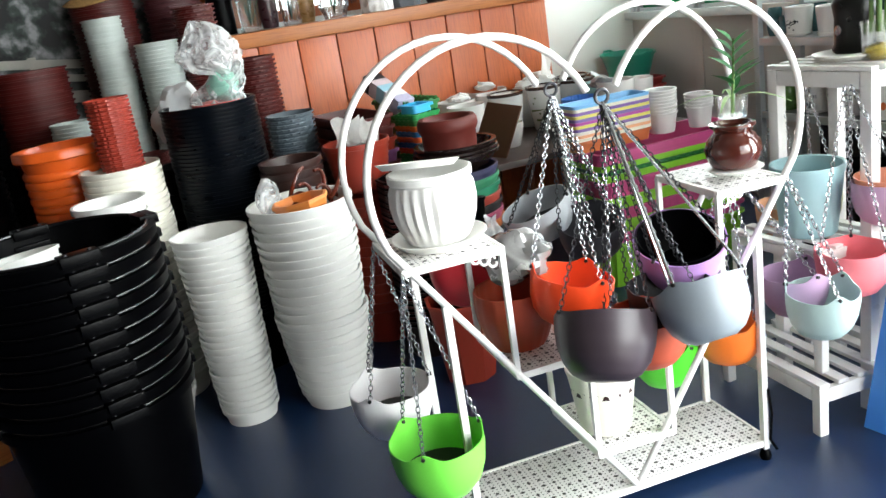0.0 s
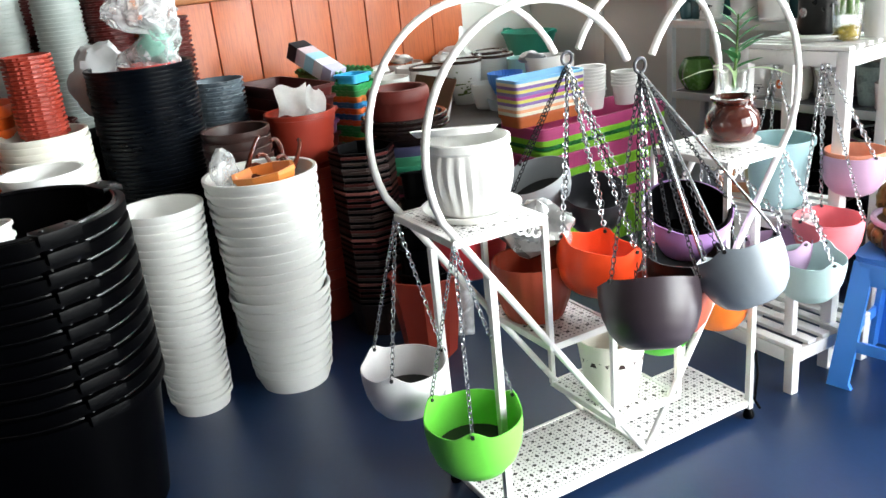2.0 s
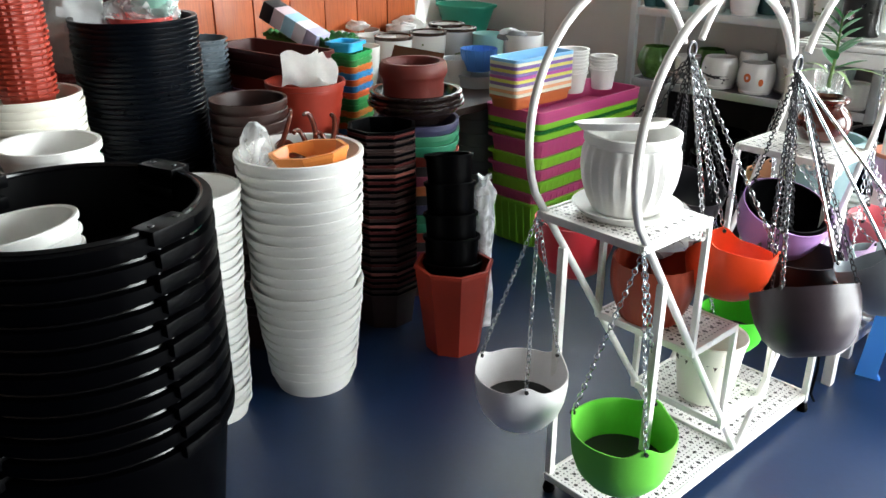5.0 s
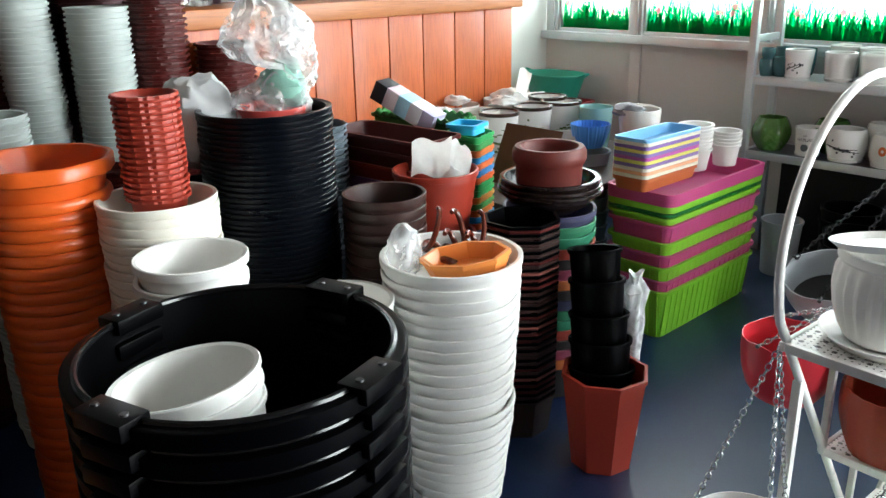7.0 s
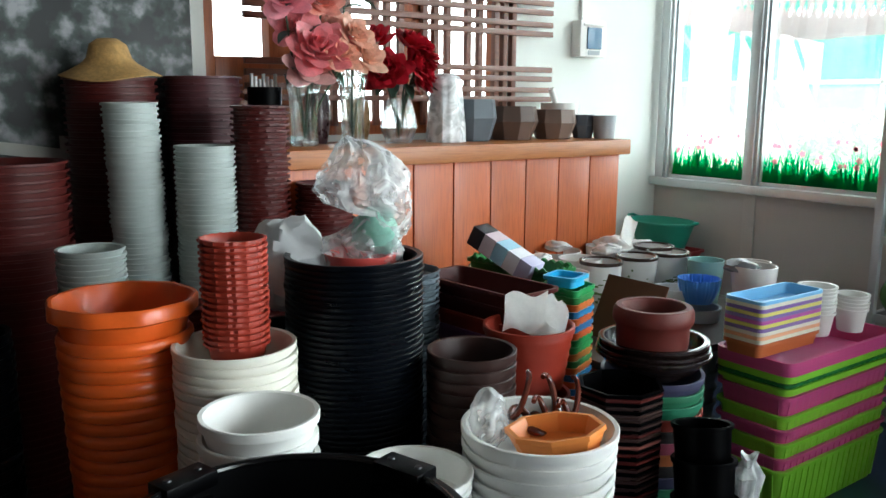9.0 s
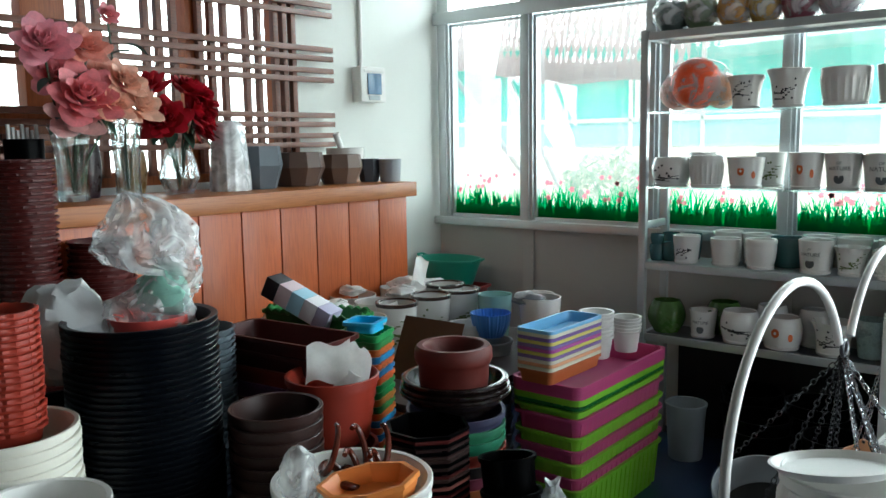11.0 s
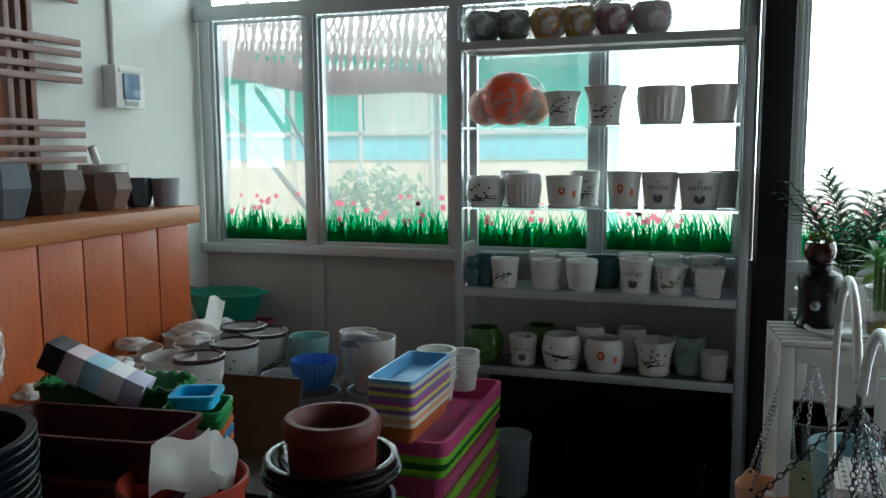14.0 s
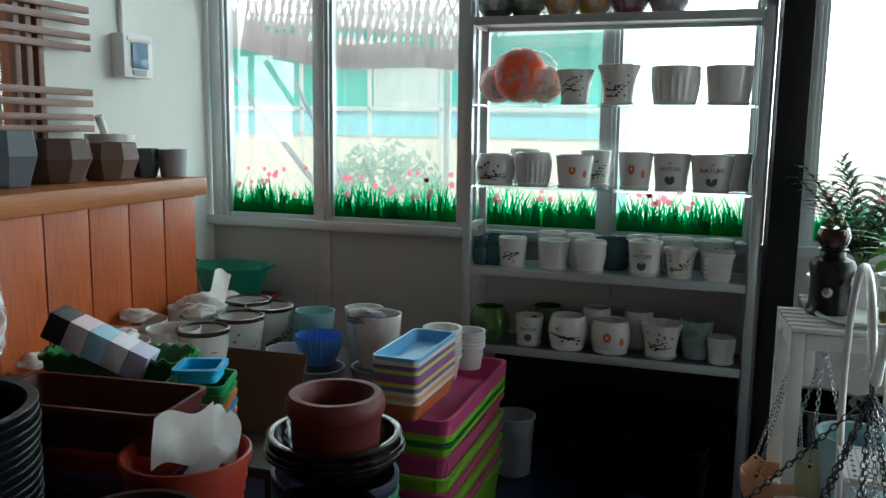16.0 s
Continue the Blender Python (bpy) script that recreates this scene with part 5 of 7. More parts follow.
def mid_pot(x, y, z, w, h, kind):
    r = w / 2
    ob = root("white_pot", {"plain": "white glazed ceramic pot", "dark": "white pot with a dark rim and sprigs", "mint": "pale mint green ceramic pot", "square": "white square ceramic pot"}[kind] + " on the low table", "plant pot", x, y, z, 15 * (x * 7 % 5), "white pots on the low table")
    if kind == "square":
        part("body", trough(w, w, h, 0.014, lip=0.004), M_GLAZE, ob)
        return ob
    m = mat("mint_glaze", "9cc8c4", 0.2, var=0.05, coat=0.3) if kind == "mint" else M_GLAZE
    prof = vessel(r * 0.72, r, h, 0.006, n=8, bulge=r * 0.05, depth=h * 0.6)
    part("body", lathe(prof, 40), m, ob)
    if kind == "dark":
        part("rim", lathe([(r - 0.012, h - 0.004), (r - 0.004, h + 0.003), (r + 0.003, h + 0.002), (r + 0.003, h - 0.012), (r - 0.001, h - 0.013)], 40), M_DKRIM, ob)
        part("painted_sprig", branch_print(lambda s: r * (0.72 + 0.28 * s) + r * 0.05 * math.sin(math.pi * s) + 0.001, h, int(x * 100) + 300, False), M_LEAFINK, ob)
    return ob


T0 = 0.585
for x, y, w, h, k in ((-1.30, 1.92, 0.19, 0.16, "plain"), (-1.17, 2.12, 0.2, 0.20, "plain"), (-1.28, 2.35, 0.21, 0.21, "plain"), (-1.24, 2.62, 0.19, 0.21, "plain"), (-1.09, 2.30, 0.185, 0.21, "plain"), (-0.95, 2.08, 0.185, 0.20, "plain"), (-0.98, 2.31, 0.175, 0.215, "dark"), (-0.97, 2.52, 0.175, 0.215, "dark"), (-0.95, 2.70, 0.185, 0.218, "dark"), (-1.08, 2.76, 0.18, 0.22, "dark"), (-0.78, 2.74, 0.155, 0.205, "mint"), (-0.62, 2.84, 0.15, 0.21, "plain"), (-1.13, 2.52, 0.17, 0.20, "plain"), (-0.73, 2.18, 0.16, 0.11, "plain"), (-0.76, 2.50, 0.16, 0.12, "plain")):
    mid_pot(x, y, T0, w, h, k)
wp = mid_pot(-0.47, 2.62, 0.64, 0.175, 0.19, "plain")
bs = root("blue_bowl", "light blue fluted plastic bowl beside the white pots", "bowl", -0.66, 2.54, 0.655)
part("body", lathe(vessel(0.055, 0.084, 0.10, 0.003, n=5, bulge=0.006, depth=0.09), 72, lambda a, r, z, i: (r * (1 + 0.025 * math.cos(30 * a)), z)), mat("sky_blue_plastic", "5a9cf0", 0.35, var=0.06), bs)
for x, y, h in ((-0.47, 2.62, 0.64), (-0.66, 2.54, 0.655)):
    stack("grey_pot", bucket(0.095, 0.12, liph=0.012, taper=0.8), M_GREYW, "pale grey plastic pot in a stack", "plant pot", x, y, [(0.12 + 0.065 * i, 1.0) for i in range(9)], "grey pots beside the planters")
solo("crumpled_wrap", crumple(0.06, 0.05, 0.05, 31, 0.5), mat("dark_foil", "8a8c90", 0.3, metal=0.5, var=0.3), "crumpled foil wrap in a white pot", "wrap", pose(-0.50, 2.58, 0.80))
for x, y, z, s in ((-1.27, 2.34, 0.79, 1), (-1.14, 2.52, 0.78, 2), (-1.17, 2.14, 0.77, 3), (-1.24, 2.62, 0.785, 4), (-1.31, 1.92, 0.735, 5)):
    c = root("packing_paper", "folded white packing paper stuffed in a pot", "paper", x, y, z, 37 * s, "packing paper in the pots")
    part("wad", crumple(0.06, 0.05, 0.045, s + 40, 0.5), M_PAPER, c)
    o = part("fold", box(-0.035, 0.03, -0.004, 0.004, 0, 0.05, 0.002), M_PAPER, c)
    o.matrix_basis = pose(0.0, 0.0, 0.015, 50, 20, 0)
up = root("paper_bag", "upright crumpled white paper bag among the pots", "paper bag", -1.19, 2.63, 0.765)
part("bag", crumple(0.085, 0.07, 0.07, 61, 0.7), M_PAPER, up)
o = part("neck", quad_sheet(8, 8, lambda u, v: (-0.03 + 0.06 * u + 0.012 * v, 0.010 * math.sin(4 * u + 3 * v), 0.125 * v + 0.012 * math.sin(5 * u))), M_THINPAPER, up)
o.matrix_basis = pose(0.05, 0, 0.05, 6, 8, 30)
bc = root("cardboard_flap", "brown cardboard sheet leaning behind the clay pot", "cardboard", -0.62, 2.02, 0.585)
o = part("sheet", box(-0.12, 0.13, -0.003, 0.003, 0, 0.245, 0.002), mat("cardboard", "5e3c28", 0.85, var=0.12, scale=20, bump=0.1), bc)
o.matrix_basis = pose(0, 0, 0, -28, 3, 12)

# ---- long trays, square pots and the little house box ----
PURP = mat("mauve_plastic", "7a4a78", 0.4, var=0.08)
for i in range(17):
    m = (M_DKRED, PURP, M_BRICKRED, M_DKRED)[i % 4] if i < 16 else M_DKRED
    solo("long_tray", trough(0.46, 0.215, 0.10 if i < 16 else 0.095, 0.02, lip=0.008), m, "long dark red rectangular plastic tray in a stack", "tray", pose(-0.655, 1.43, 0.0495 * i, 0, 0, 6), "stack of long trays")
SQC = ["e0602a", "2a7ab8", "e06a30", "2a86c0", "d8702c", "3a8a48", "c87a30", "2f9850", "2f9850"]
for i in range(34):
    c = SQC[i % 9] if i < 33 else "2f9850"
    solo("small_square_pot", trough(0.155, 0.155, 0.08, 0.012, lip=0.004, wave=0.004), mat("sq_" + c, c, 0.4, var=0.06), "small square plastic pot with a scalloped rim in a stack", "plant pot", pose(-0.555, 1.69, 0.0235 * i, 0, 0, 20 + (i % 3)), "stack of small square pots")
solo("blue_square_dish", trough(0.12, 0.12, 0.035, 0.01, lip=0.012), mat("cyan_plastic", "38b4e4", 0.4, var=0.05), "bright blue square dish on the square pots", "dish", pose(-0.555, 1.69, 0.856, 0, 0, 20))
solo("green_trough", trough(0.40, 0.155, 0.08, 0.015, lip=0.008, wave=0.012), mat("leaf_green_plastic", "2c7a38", 0.4, var=0.08), "green trough with a scalloped rim", "planter", pose(-0.84, 1.74, 0.80, 0, 0, 10))
stack("green_base_trough", lambda: (trough(0.38, 0.15, 0.2, 0.015, lip=0.008), 0.2), mat("leaf_green_plastic", "2c7a38", 0.4), "green rectangular trough in a stack", "planter", -0.84, 1.74, [(0.2 + 0.10 * i, 1.0) for i in range(7)], "stack of green troughs", turn=False)
hs = root("printed_carton", "printed carton in pastel stripes leaning on the troughs", "carton", -0.85, 1.66, 0.815)
for k, c in enumerate(("1a161c", "dcc6cc", "a4d0e2", "eceaee", "c6c2dc")):
    o = part("printed_band", box(-0.135 + 0.054 * k, -0.0815 + 0.054 * k, -0.045, 0.045, 0, 0.072, 0.002), mat("carton_" + c, c, 0.5, var=0.08), hs)
    o.matrix_basis = pose(0, 0, 0.075, 0, 26, 18)

# ---- bundle on the navy stack, bags beside it ----
bn = root("wrapped_bundle", "ornament wrapped in shiny clear plastic in the navy pot", "wrapped bundle", -0.515, 0.893, 0.97)


BUN = [(0, 0, .122), (.15, 0, .130), (.30, .003, .122), (.40, .042, .092), (.48, .072, .066), (.54, .020, .122), (.65, 0, .148), (.75, 0, .135), (.87, 0, .094), (.96, -.02, .046), (1.0, -.04, .012)]


def bundle(u, v, size=0.90):
    """A creased film bag that leans one way, then back over itself."""
    a = 2 * math.pi * u
    c, r = BUN[-1][1:]
    for (v0, c0, r0), (v1, c1, r1) in zip(BUN, BUN[1:]):
        if v0 <= v <= v1:
            f = (v - v0) / (v1 - v0)
            c, r = c0 + (c1 - c0) * f, r0 + (r1 - r0) * f
            break
    q = Vector((math.cos(a) * 1.6, math.sin(a) * 1.6, v * 5))
    k = 1 + 0.16 * noise.noise(q) - 0.22 * abs(noise.noise(q * 2.1 + Vector((3, 1, 4)))) + 0.10 * abs(noise.noise(q * 4.5))
    r *= k * size
    s, d = c + r * math.cos(a), 0.72 * r * math.sin(a)
    return (0.62 * s - 0.78 * d, 0.78 * s + 0.62 * d, 0.385 * v + 0.02 * noise.noise(q * 1.7))


part("film", quad_sheet(72, 64, bundle), film("shiny_film", 0.66, 0.06), bn)
part("red_base", lathe(vessel(0.09, 0.10, 0.085, 0.005, n=4, depth=0.05), 32), mat("coral_plastic", "d8554e", 0.4), bn, "coral red base")
o = part("pale_core", crumple(0.075, 0.06, 0.12, 71, 0.3), mat("sea_glass", "8ab8a8", 0.5, var=0.3), bn)
o.matrix_basis = pose(0.02, 0.03, 0.08)
o = part("inner_wrap", crumple(0.05, 0.04, 0.16, 73, 0.5), film("inner_film", 0.5, 0.1), bn)
o.matrix_basis = pose(0.03, 0.05, 0.17)
solo("white_carrier_bag", crumple(0.15, 0.11, 0.24, 77, 0.45, 28, 16), M_BAG, "crumpled white carrier bag behind the navy stack", "plastic bag", pose(-0.70, 0.76, 0.86))
stack("black_bin", bucket(0.14, 0.2, liph=0.012, taper=0.8), M_BLACK, "black plastic pot in a stack", "plant pot", -0.70, 0.76, [(0.2 + 0.052 * i, 1.0) for i in range(13)], "black pots behind the navy stack")


# ---- heart shaped flower stand ----
stand = root("heart_flower_stand", "white steel flower stand with two heart shaped frames", "plant stand", 1.182, 1.525, 0, 86.5)
SD = 0.258


def heart_pts():
    pts = []
    for k in range(0, 23):
        a = radians(152 - k * (152 + 24) / 22)
        pts.append((0.266 + 0.262 * math.cos(a), 0.930 + 0.288 * math.sin(a)))
    right = pts + [(0.0, 0.052)]
    return right


for y in (0.0, SD):
    nm = "front_heart" if y == 0 else "back_heart"
    for s in (1, -1):
        part("heart_bar", tube([((s if s > 0 else -1.05) * u, y, z) for u, z in heart_pts()], 0.0085, 10), M_STEEL, stand)
    part("cusp_ring", tube([(0.016 * math.cos(t), y, 1.047 + 0.016 * math.sin(t)) for t in (2 * math.pi * k / 14 for k in range(14))], 0.004, 8, None, True), mat("dark_ring", "55565a", 0.3, metal=0.8), stand)
    for s in (-1, 1):
        lu = 0.388 if s > 0 else -0.428
        part("leg", box(lu - 0.009, lu + 0.009, y - 0.009, y + 0.009, 0.03, 0.63 if s > 0 else 0.662, 0.003), M_STEEL, stand)
        bm = lathe([(0, 0), (0.014, 0.0), (0.016, 0.008), (0.013, 0.02), (0.007, 0.029), (0, 0.029)], 16)
        o = part("caster", bm, M_BLACK, stand)
        o.matrix_basis = pose(lu, y, 0)
    for s in (-1, 1):
        part("inner_leg", box(s * 0.282 - 0.007, s * 0.282 + 0.007, y - 0.007, y + 0.007, 0.445, 0.76, 0.002), M_STEEL, stand)
    part("inner_leg", box(-0.105, -0.091, y - 0.007, y + 0.007, 0.176, 0.45, 0.002), M_STEEL, stand)
    part("inner_leg", box(0.107, 0.121, y - 0.007, y + 0.007, 0.182, 0.37, 0.002), M_STEEL, stand)


def perforated(u0, u1, z, nm="punched_shelf"):
    part(nm, box(u0, u1, -0.004, SD + 0.004, z - 0.004, z, 0.001), M_PERF, stand, "white shelf with a punched floral pattern")
    for y in (-0.006, SD - 0.004):
        part("shelf_edge", box(u0 - 0.004, u1 + 0.004, y, y + 0.01, z - 0.016, z + 0.002, 0.002), M_STEEL, stand)
    for u in (u0 - 0.004, u1 - 0.006):
        part("shelf_edge", box(u, u + 0.01, 0.006, SD - 0.006, z - 0.016, z + 0.002, 0.002), M_STEEL, stand)


perforated(-0.44, 0.40, 0.055)
perforated(-0.510, -0.278, 0.766)
perforated(0.282, 0.475, 0.766)
perforated(-0.282, -0.095, 0.454)
perforated(-0.098, 0.115, 0.180)


def scroll(u, y, z, s, turn=0):
    pts = []
    for k in range(16):
        a = k * 0.42
        r = 0.022 * (1 - k / 19)
        pts.append((r * math.cos(a), 0, r * math.sin(a)))
    o = part("scroll", tube(pts, 0.0032, 6), M_STEEL, stand)
    o.matrix_basis = pose(u, y, z, 0, 0, turn)


for u in (-0.302, 0.302):
    for k in range(3):
        scroll(u - 0.02 * k * (1 if u > 0 else -1) * -1, -0.003, 0.735 + 0.008 * k, 1)
        scroll(u, 0.04 + 0.028 * k, 0.735 + 0.008 * k, 1, 90)
part("cross_bar", box(-0.004, 0.004, 0.009, SD - 0.009, 0.056, 0.064), M_STEEL, stand)
part("strap", tube([(0.395, -0.012, 0.21), (0.40, -0.016, 0.14), (0.396, -0.012, 0.06), (0.41, -0.02, 0.03)], 0.004, 6), M_BLACK, stand, "black plastic cable tie")


def on_stand(u, y, z):
    v = stand.matrix_basis @ Vector((u, y, z))
    return v.x, v.y, v.z


def hanging_pot(x, y, z, r, h, col, hook, label, tray=True, rot=0, weave=0, tilt=(0, 0), cm=None, rods=False, wav=0.02):
    """A hanging bowl with three rim peaks, three chains to a hook and a dark sieve in its foot; z is the rim."""
    ob = root("hanging_pot", label, "hanging pot", x, y, z - h, rot, "hanging pots")
    if len(tilt) == 3:
        ax = Vector((0, 0, 1)).cross(Vector((tilt[0], tilt[1], 0)))
        ob.matrix_basis = Matrix.Translation((x, y, z)) @ Matrix.Rotation(radians(tilt[2]), 4, ax) @ pose(0, 0, -h, 0, 0, rot)
    else:
        ob.matrix_basis = pose(x, y, z - h, tilt[0], tilt[1], rot)
    prof = [(0, 0.002), (r * 0.42, 0.0), (r * 0.66, h * 0.10), (r * 0.84, h * 0.28), (r * 0.95, h * 0.52), (r, h * 0.80), (r * 1.0, h), (r * 0.975, h), (r * 0.965, h * 0.8), (r * 0.91, h * 0.52), (r * 0.80, h * 0.28), (r * 0.62, h * 0.13), (r * 0.4, h * 0.07), (0, h * 0.06)]
    # finer outline for woven skins
    if weave:
        fine = []
        for (a, b), (c, d) in zip(prof, prof[1:7]):
            for q in range(3):
                fine.append((a + (c - a) * q / 3, b + (d - b) * q / 3))
        prof = fine + prof[6:]
    shape = lambda a, q, zz, i: (q + (weave * math.cos(46 * a + 3.14 * (i % 2)) if weave and q > r * 0.45 and i < len(prof) - 9 else 0), zz + (wav * (max(0, math.cos(1.5 * a)) ** 6 + max(0, -math.cos(1.5 * a)) ** 6) if zz > h * 0.78 else 0))
    shape3 = lambda a, q, zz, i: (shape(a, q, zz, i)[0], zz + (wav * max(0, math.cos(3 * a)) ** 3 if zz > h * 0.78 else 0))
    bowl = part("bowl", lathe(prof, 96 if weave else 60, shape3), mat("hang_" + col, col, 0.38, var=0.06, scale=6, bump=0.03), ob)
    if tray:
        part("sieve", lathe([(0, h * 0.36), (r * 0.70, h * 0.36), (r * 0.82, h * 0.41), (r * 0.78, h * 0.41), (r * 0.68, h * 0.38), (0, h * 0.385)], 32), mat("sieve_black", "1c1e1c", 0.5, var=0.3, scale=80), ob, "dark mesh sieve")
    inv = ob.matrix_basis.inverted()
    hk = inv @ Vector(hook)
    for k in range(3):
        a = 2 * math.pi * k / 3
        p = Vector((r * 0.985 * math.cos(a), r * 0.985 * math.sin(a), h + wav * 0.55))
        bm = bmesh.new()
        bmesh.ops.create_cone(bm, cap_ends=True, segments=10, radius1=0.0045, radius2=0.0045, depth=0.012, matrix=Matrix.Translation(p) @ Matrix.Rotation(a, 4, "Z") @ Matrix.Rotation(math.pi / 2, 4, "Y"))
        part("eyelet", bm, mat("eyelet_dark", "222222", 0.5), bowl)
        if rods:
            part("rod", tube([p, p.lerp(hk, 0.05) + Vector((0, 0, 0.01)), hk], 0.0035, 8), M_CHAIN, ob, "bent steel rod")
        else:
            part("chain", chain(p, hk), cm or M_CHAIN, ob)
    return ob


LB, LF = on_stand(-0.512, SD + 0.004, 0.759), on_stand(-0.512, -0.004, 0.759)
R1, R2 = on_stand(0, SD, 1.033), on_stand(0, 0, 1.033)
RB, RF = on_stand(0.478, SD, 0.765), on_stand(0.478, -0.004, 0.765)
hanging_pot(0.880, 1.008, 0.383, 0.106, 0.133, "f6f4f4", LB, "white plastic hanging pot on steel chains", rot=-45)
hanging_pot(1.143, 1.028, 0.352, 0.111, 0.140, "79dc4c", LF, "bright green plastic hanging pot on steel chains", rot=-35)
hanging_pot(1.145, 1.425, 0.646, 0.099, 0.121, "f0481c", R1, "orange red plastic hanging pot on steel chains", rot=10, tilt=(0.3, 1, 14))
hanging_pot(1.322, 1.395, 0.607, 0.109, 0.142, "40363c", R2, "dark brown woven hanging pot on a chain", rot=30, weave=0.0012, cm=M_CHAINB, wav=0.004, tilt=(-0.8, 0.6, 30))
hanging_pot(1.412, 1.568, 0.655, 0.098, 0.122, "8e979e", R2, "grey plastic hanging pot on bent steel rods", rot=60, tilt=(-0.95, 0.05, 30), rods=True, wav=0.012)
hanging_pot(0.930, 1.612, 0.693, 0.089, 0.116, "26262a", R1, "black plastic hanging pot on black chains", rot=20, tilt=(0.9, -0.5, 18), cm=M_CHAINB, tray=False, wav=0.004)
hanging_pot(1.133, 1.738, 0.657, 0.113, 0.137, "b48ac8", R2, "lilac hanging pot with a black liner on black chains", rot=50, tilt=(0.9, -0.5, 22), cm=M_CHAINB, tray=False, wav=0.004)
o = solo("black_liner", lathe([(0, 0.03), (0.07, 0.03), (0.1, 0.08), (0.104, 0.135), (0.100, 0.135), (0.094, 0.085), (0.06, 0.04), (0, 0.04)], 48), M_BLACK, "black plastic liner pot inside a lilac hanging pot", "plant pot", Matrix.Translation((1.133, 1.738, 0.657)) @ Matrix.Rotation(radians(22), 4, Vector((0, 0, 1)).cross(Vector((0.9, -0.5, 0)))) @ pose(0, 0, -0.13, 0, 0, 50))
hanging_pot(1.216, 1.640, 0.583, 0.100, 0.126, "1e1f22", R2, "black plastic hanging pot on black chains", rot=5, cm=M_CHAINB, tray=False, wav=0.004)
hanging_pot(1.255, 1.541, 0.547, 0.097, 0.126, "b05038", R2, "terracotta coloured woven hanging pot on chains", rot=35, weave=0.0012, tray=False, wav=0.006)
hanging_pot(1.041, 1.731, 0.334, 0.089, 0.116, "4ec82a", R1, "green plastic hanging pot hanging low", rot=15)
hanging_pot(1.112, 1.884, 0.381, 0.089, 0.116, "f07a28", RB, "orange plastic hanging pot hanging low", rot=15)
hanging_pot(1.289, 2.03, 0.480, 0.086, 0.121, "b4ccc8", RF, "pale mint hanging pot on steel chains", rot=-20, weave=0.001, tilt=(0, 4), tray=False)
hanging_pot(1.181, 2.050, 0.491, 0.086, 0.116, "a88aa8", RB, "dusty lilac hanging pot on steel chains", rot=-5)
hanging_pot(0.803, 1.288, 0.66, 0.098, 0.147, "d0303c", on_stand(-0.282, SD + 0.02, 0.76), "red plastic hanging pot behind the stand", rot=15, wav=0.006)
hanging_pot(0.775, 1.568, 0.731, 0.100, 0.105, "a4a8ac", R1, "grey translucent hanging bowl on steel chains", rot=40, tilt=(14, -14), wav=0.004, cm=M_CHAINB)

# pots standing on the stand
pw = root("fluted_white_pot", "white fluted plastic pot and saucer with a tray on top", "plant pot", 1.022, 1.155, 0.768)
part("saucer", lathe([(0, 0), (0.092, 0), (0.114, 0.02), (0.110, 0.021), (0.09, 0.007), (0, 0.006)], 48), M_WHITE, pw)
part("body", lathe([(0, 0.008), (0.068, 0.008), (0.074, 0.014), (0.082, 0.034), (0.094, 0.068), (0.099, 0.10), (0.097, 0.134), (0.093, 0.15), (0.098, 0.156), (0.098, 0.172), (0.093, 0.174), (0.087, 0.166), (0.087, 0.056), (0, 0.05)], 96, lambda a, r, z, i: (r + (0.003 * math.cos(24 * a) if 0.022 < z < 0.14 and i < 9 else 0), z)), M_WHITE, pw)
o = part("upper_tray", lathe([(0, 0), (0.082, 0), (0.097, 0.014), (0.093, 0.015), (0.08, 0.004), (0, 0.003)], 40), M_WHITE, pw)
o.matrix_basis = pose(-0.012, -0.02, 0.180, -6, -9, 0)
solo("terracotta_pot", lathe(vessel(0.07, 0.097, 0.15, 0.005, n=8, bulge=0.012, depth=0.12), 80, lambda a, r, z, i: (r + 0.001 * math.cos(60 * a), z)), M_TERRA, "terracotta coloured plastic pot on the middle shelf", "plant pot", pose(1.006, 1.328, 0.452))
solo("crushed_foil", crumple(0.10, 0.08, 0.11, 81, 0.6), mat("silver_wrap", "b8b8b8", 0.25, metal=0.6, var=0.3), "crushed silver wrapping on a terracotta pot", "wrap", pose(0.988, 1.366, 0.612))
cp = root("cutout_pot", "cream plastic orchid pot with cut out triangles", "plant pot", 1.086, 1.506, 0.190)
part("body", lathe(vessel(0.066, 0.088, 0.175, 0.003, 0.003, 0.01, n=8, depth=0.16), 48), M_CREAM, cp)
for k in range(14):
    a = 2 * math.pi * k / 14
    bm = bmesh.new()
    r = 0.0825
    t = [(-0.010, 0.112), (0.010, 0.112), (0.0, 0.134)] if k % 2 else [(-0.010, 0.136), (0.0, 0.112), (0.010, 0.136)]
    bm.faces.new([bm.verts.new((r * math.cos(a + u / r), r * math.sin(a + u / r), z)) for u, z in t])
    part("cutout", bm, M_BROWN, cp, smooth=False)
    bm = bmesh.new()
    bmesh.ops.create_circle(bm, cap_ends=True, segments=8, radius=0.004, matrix=Matrix.Translation((r * math.cos(a + 0.22), r * math.sin(a + 0.22), 0.128)) @ Matrix.Rotation(a + 0.22, 4, "Z") @ Matrix.Rotation(math.pi / 2, 4, "Y"))
    part("cutout", bm, M_BROWN, cp, smooth=False)


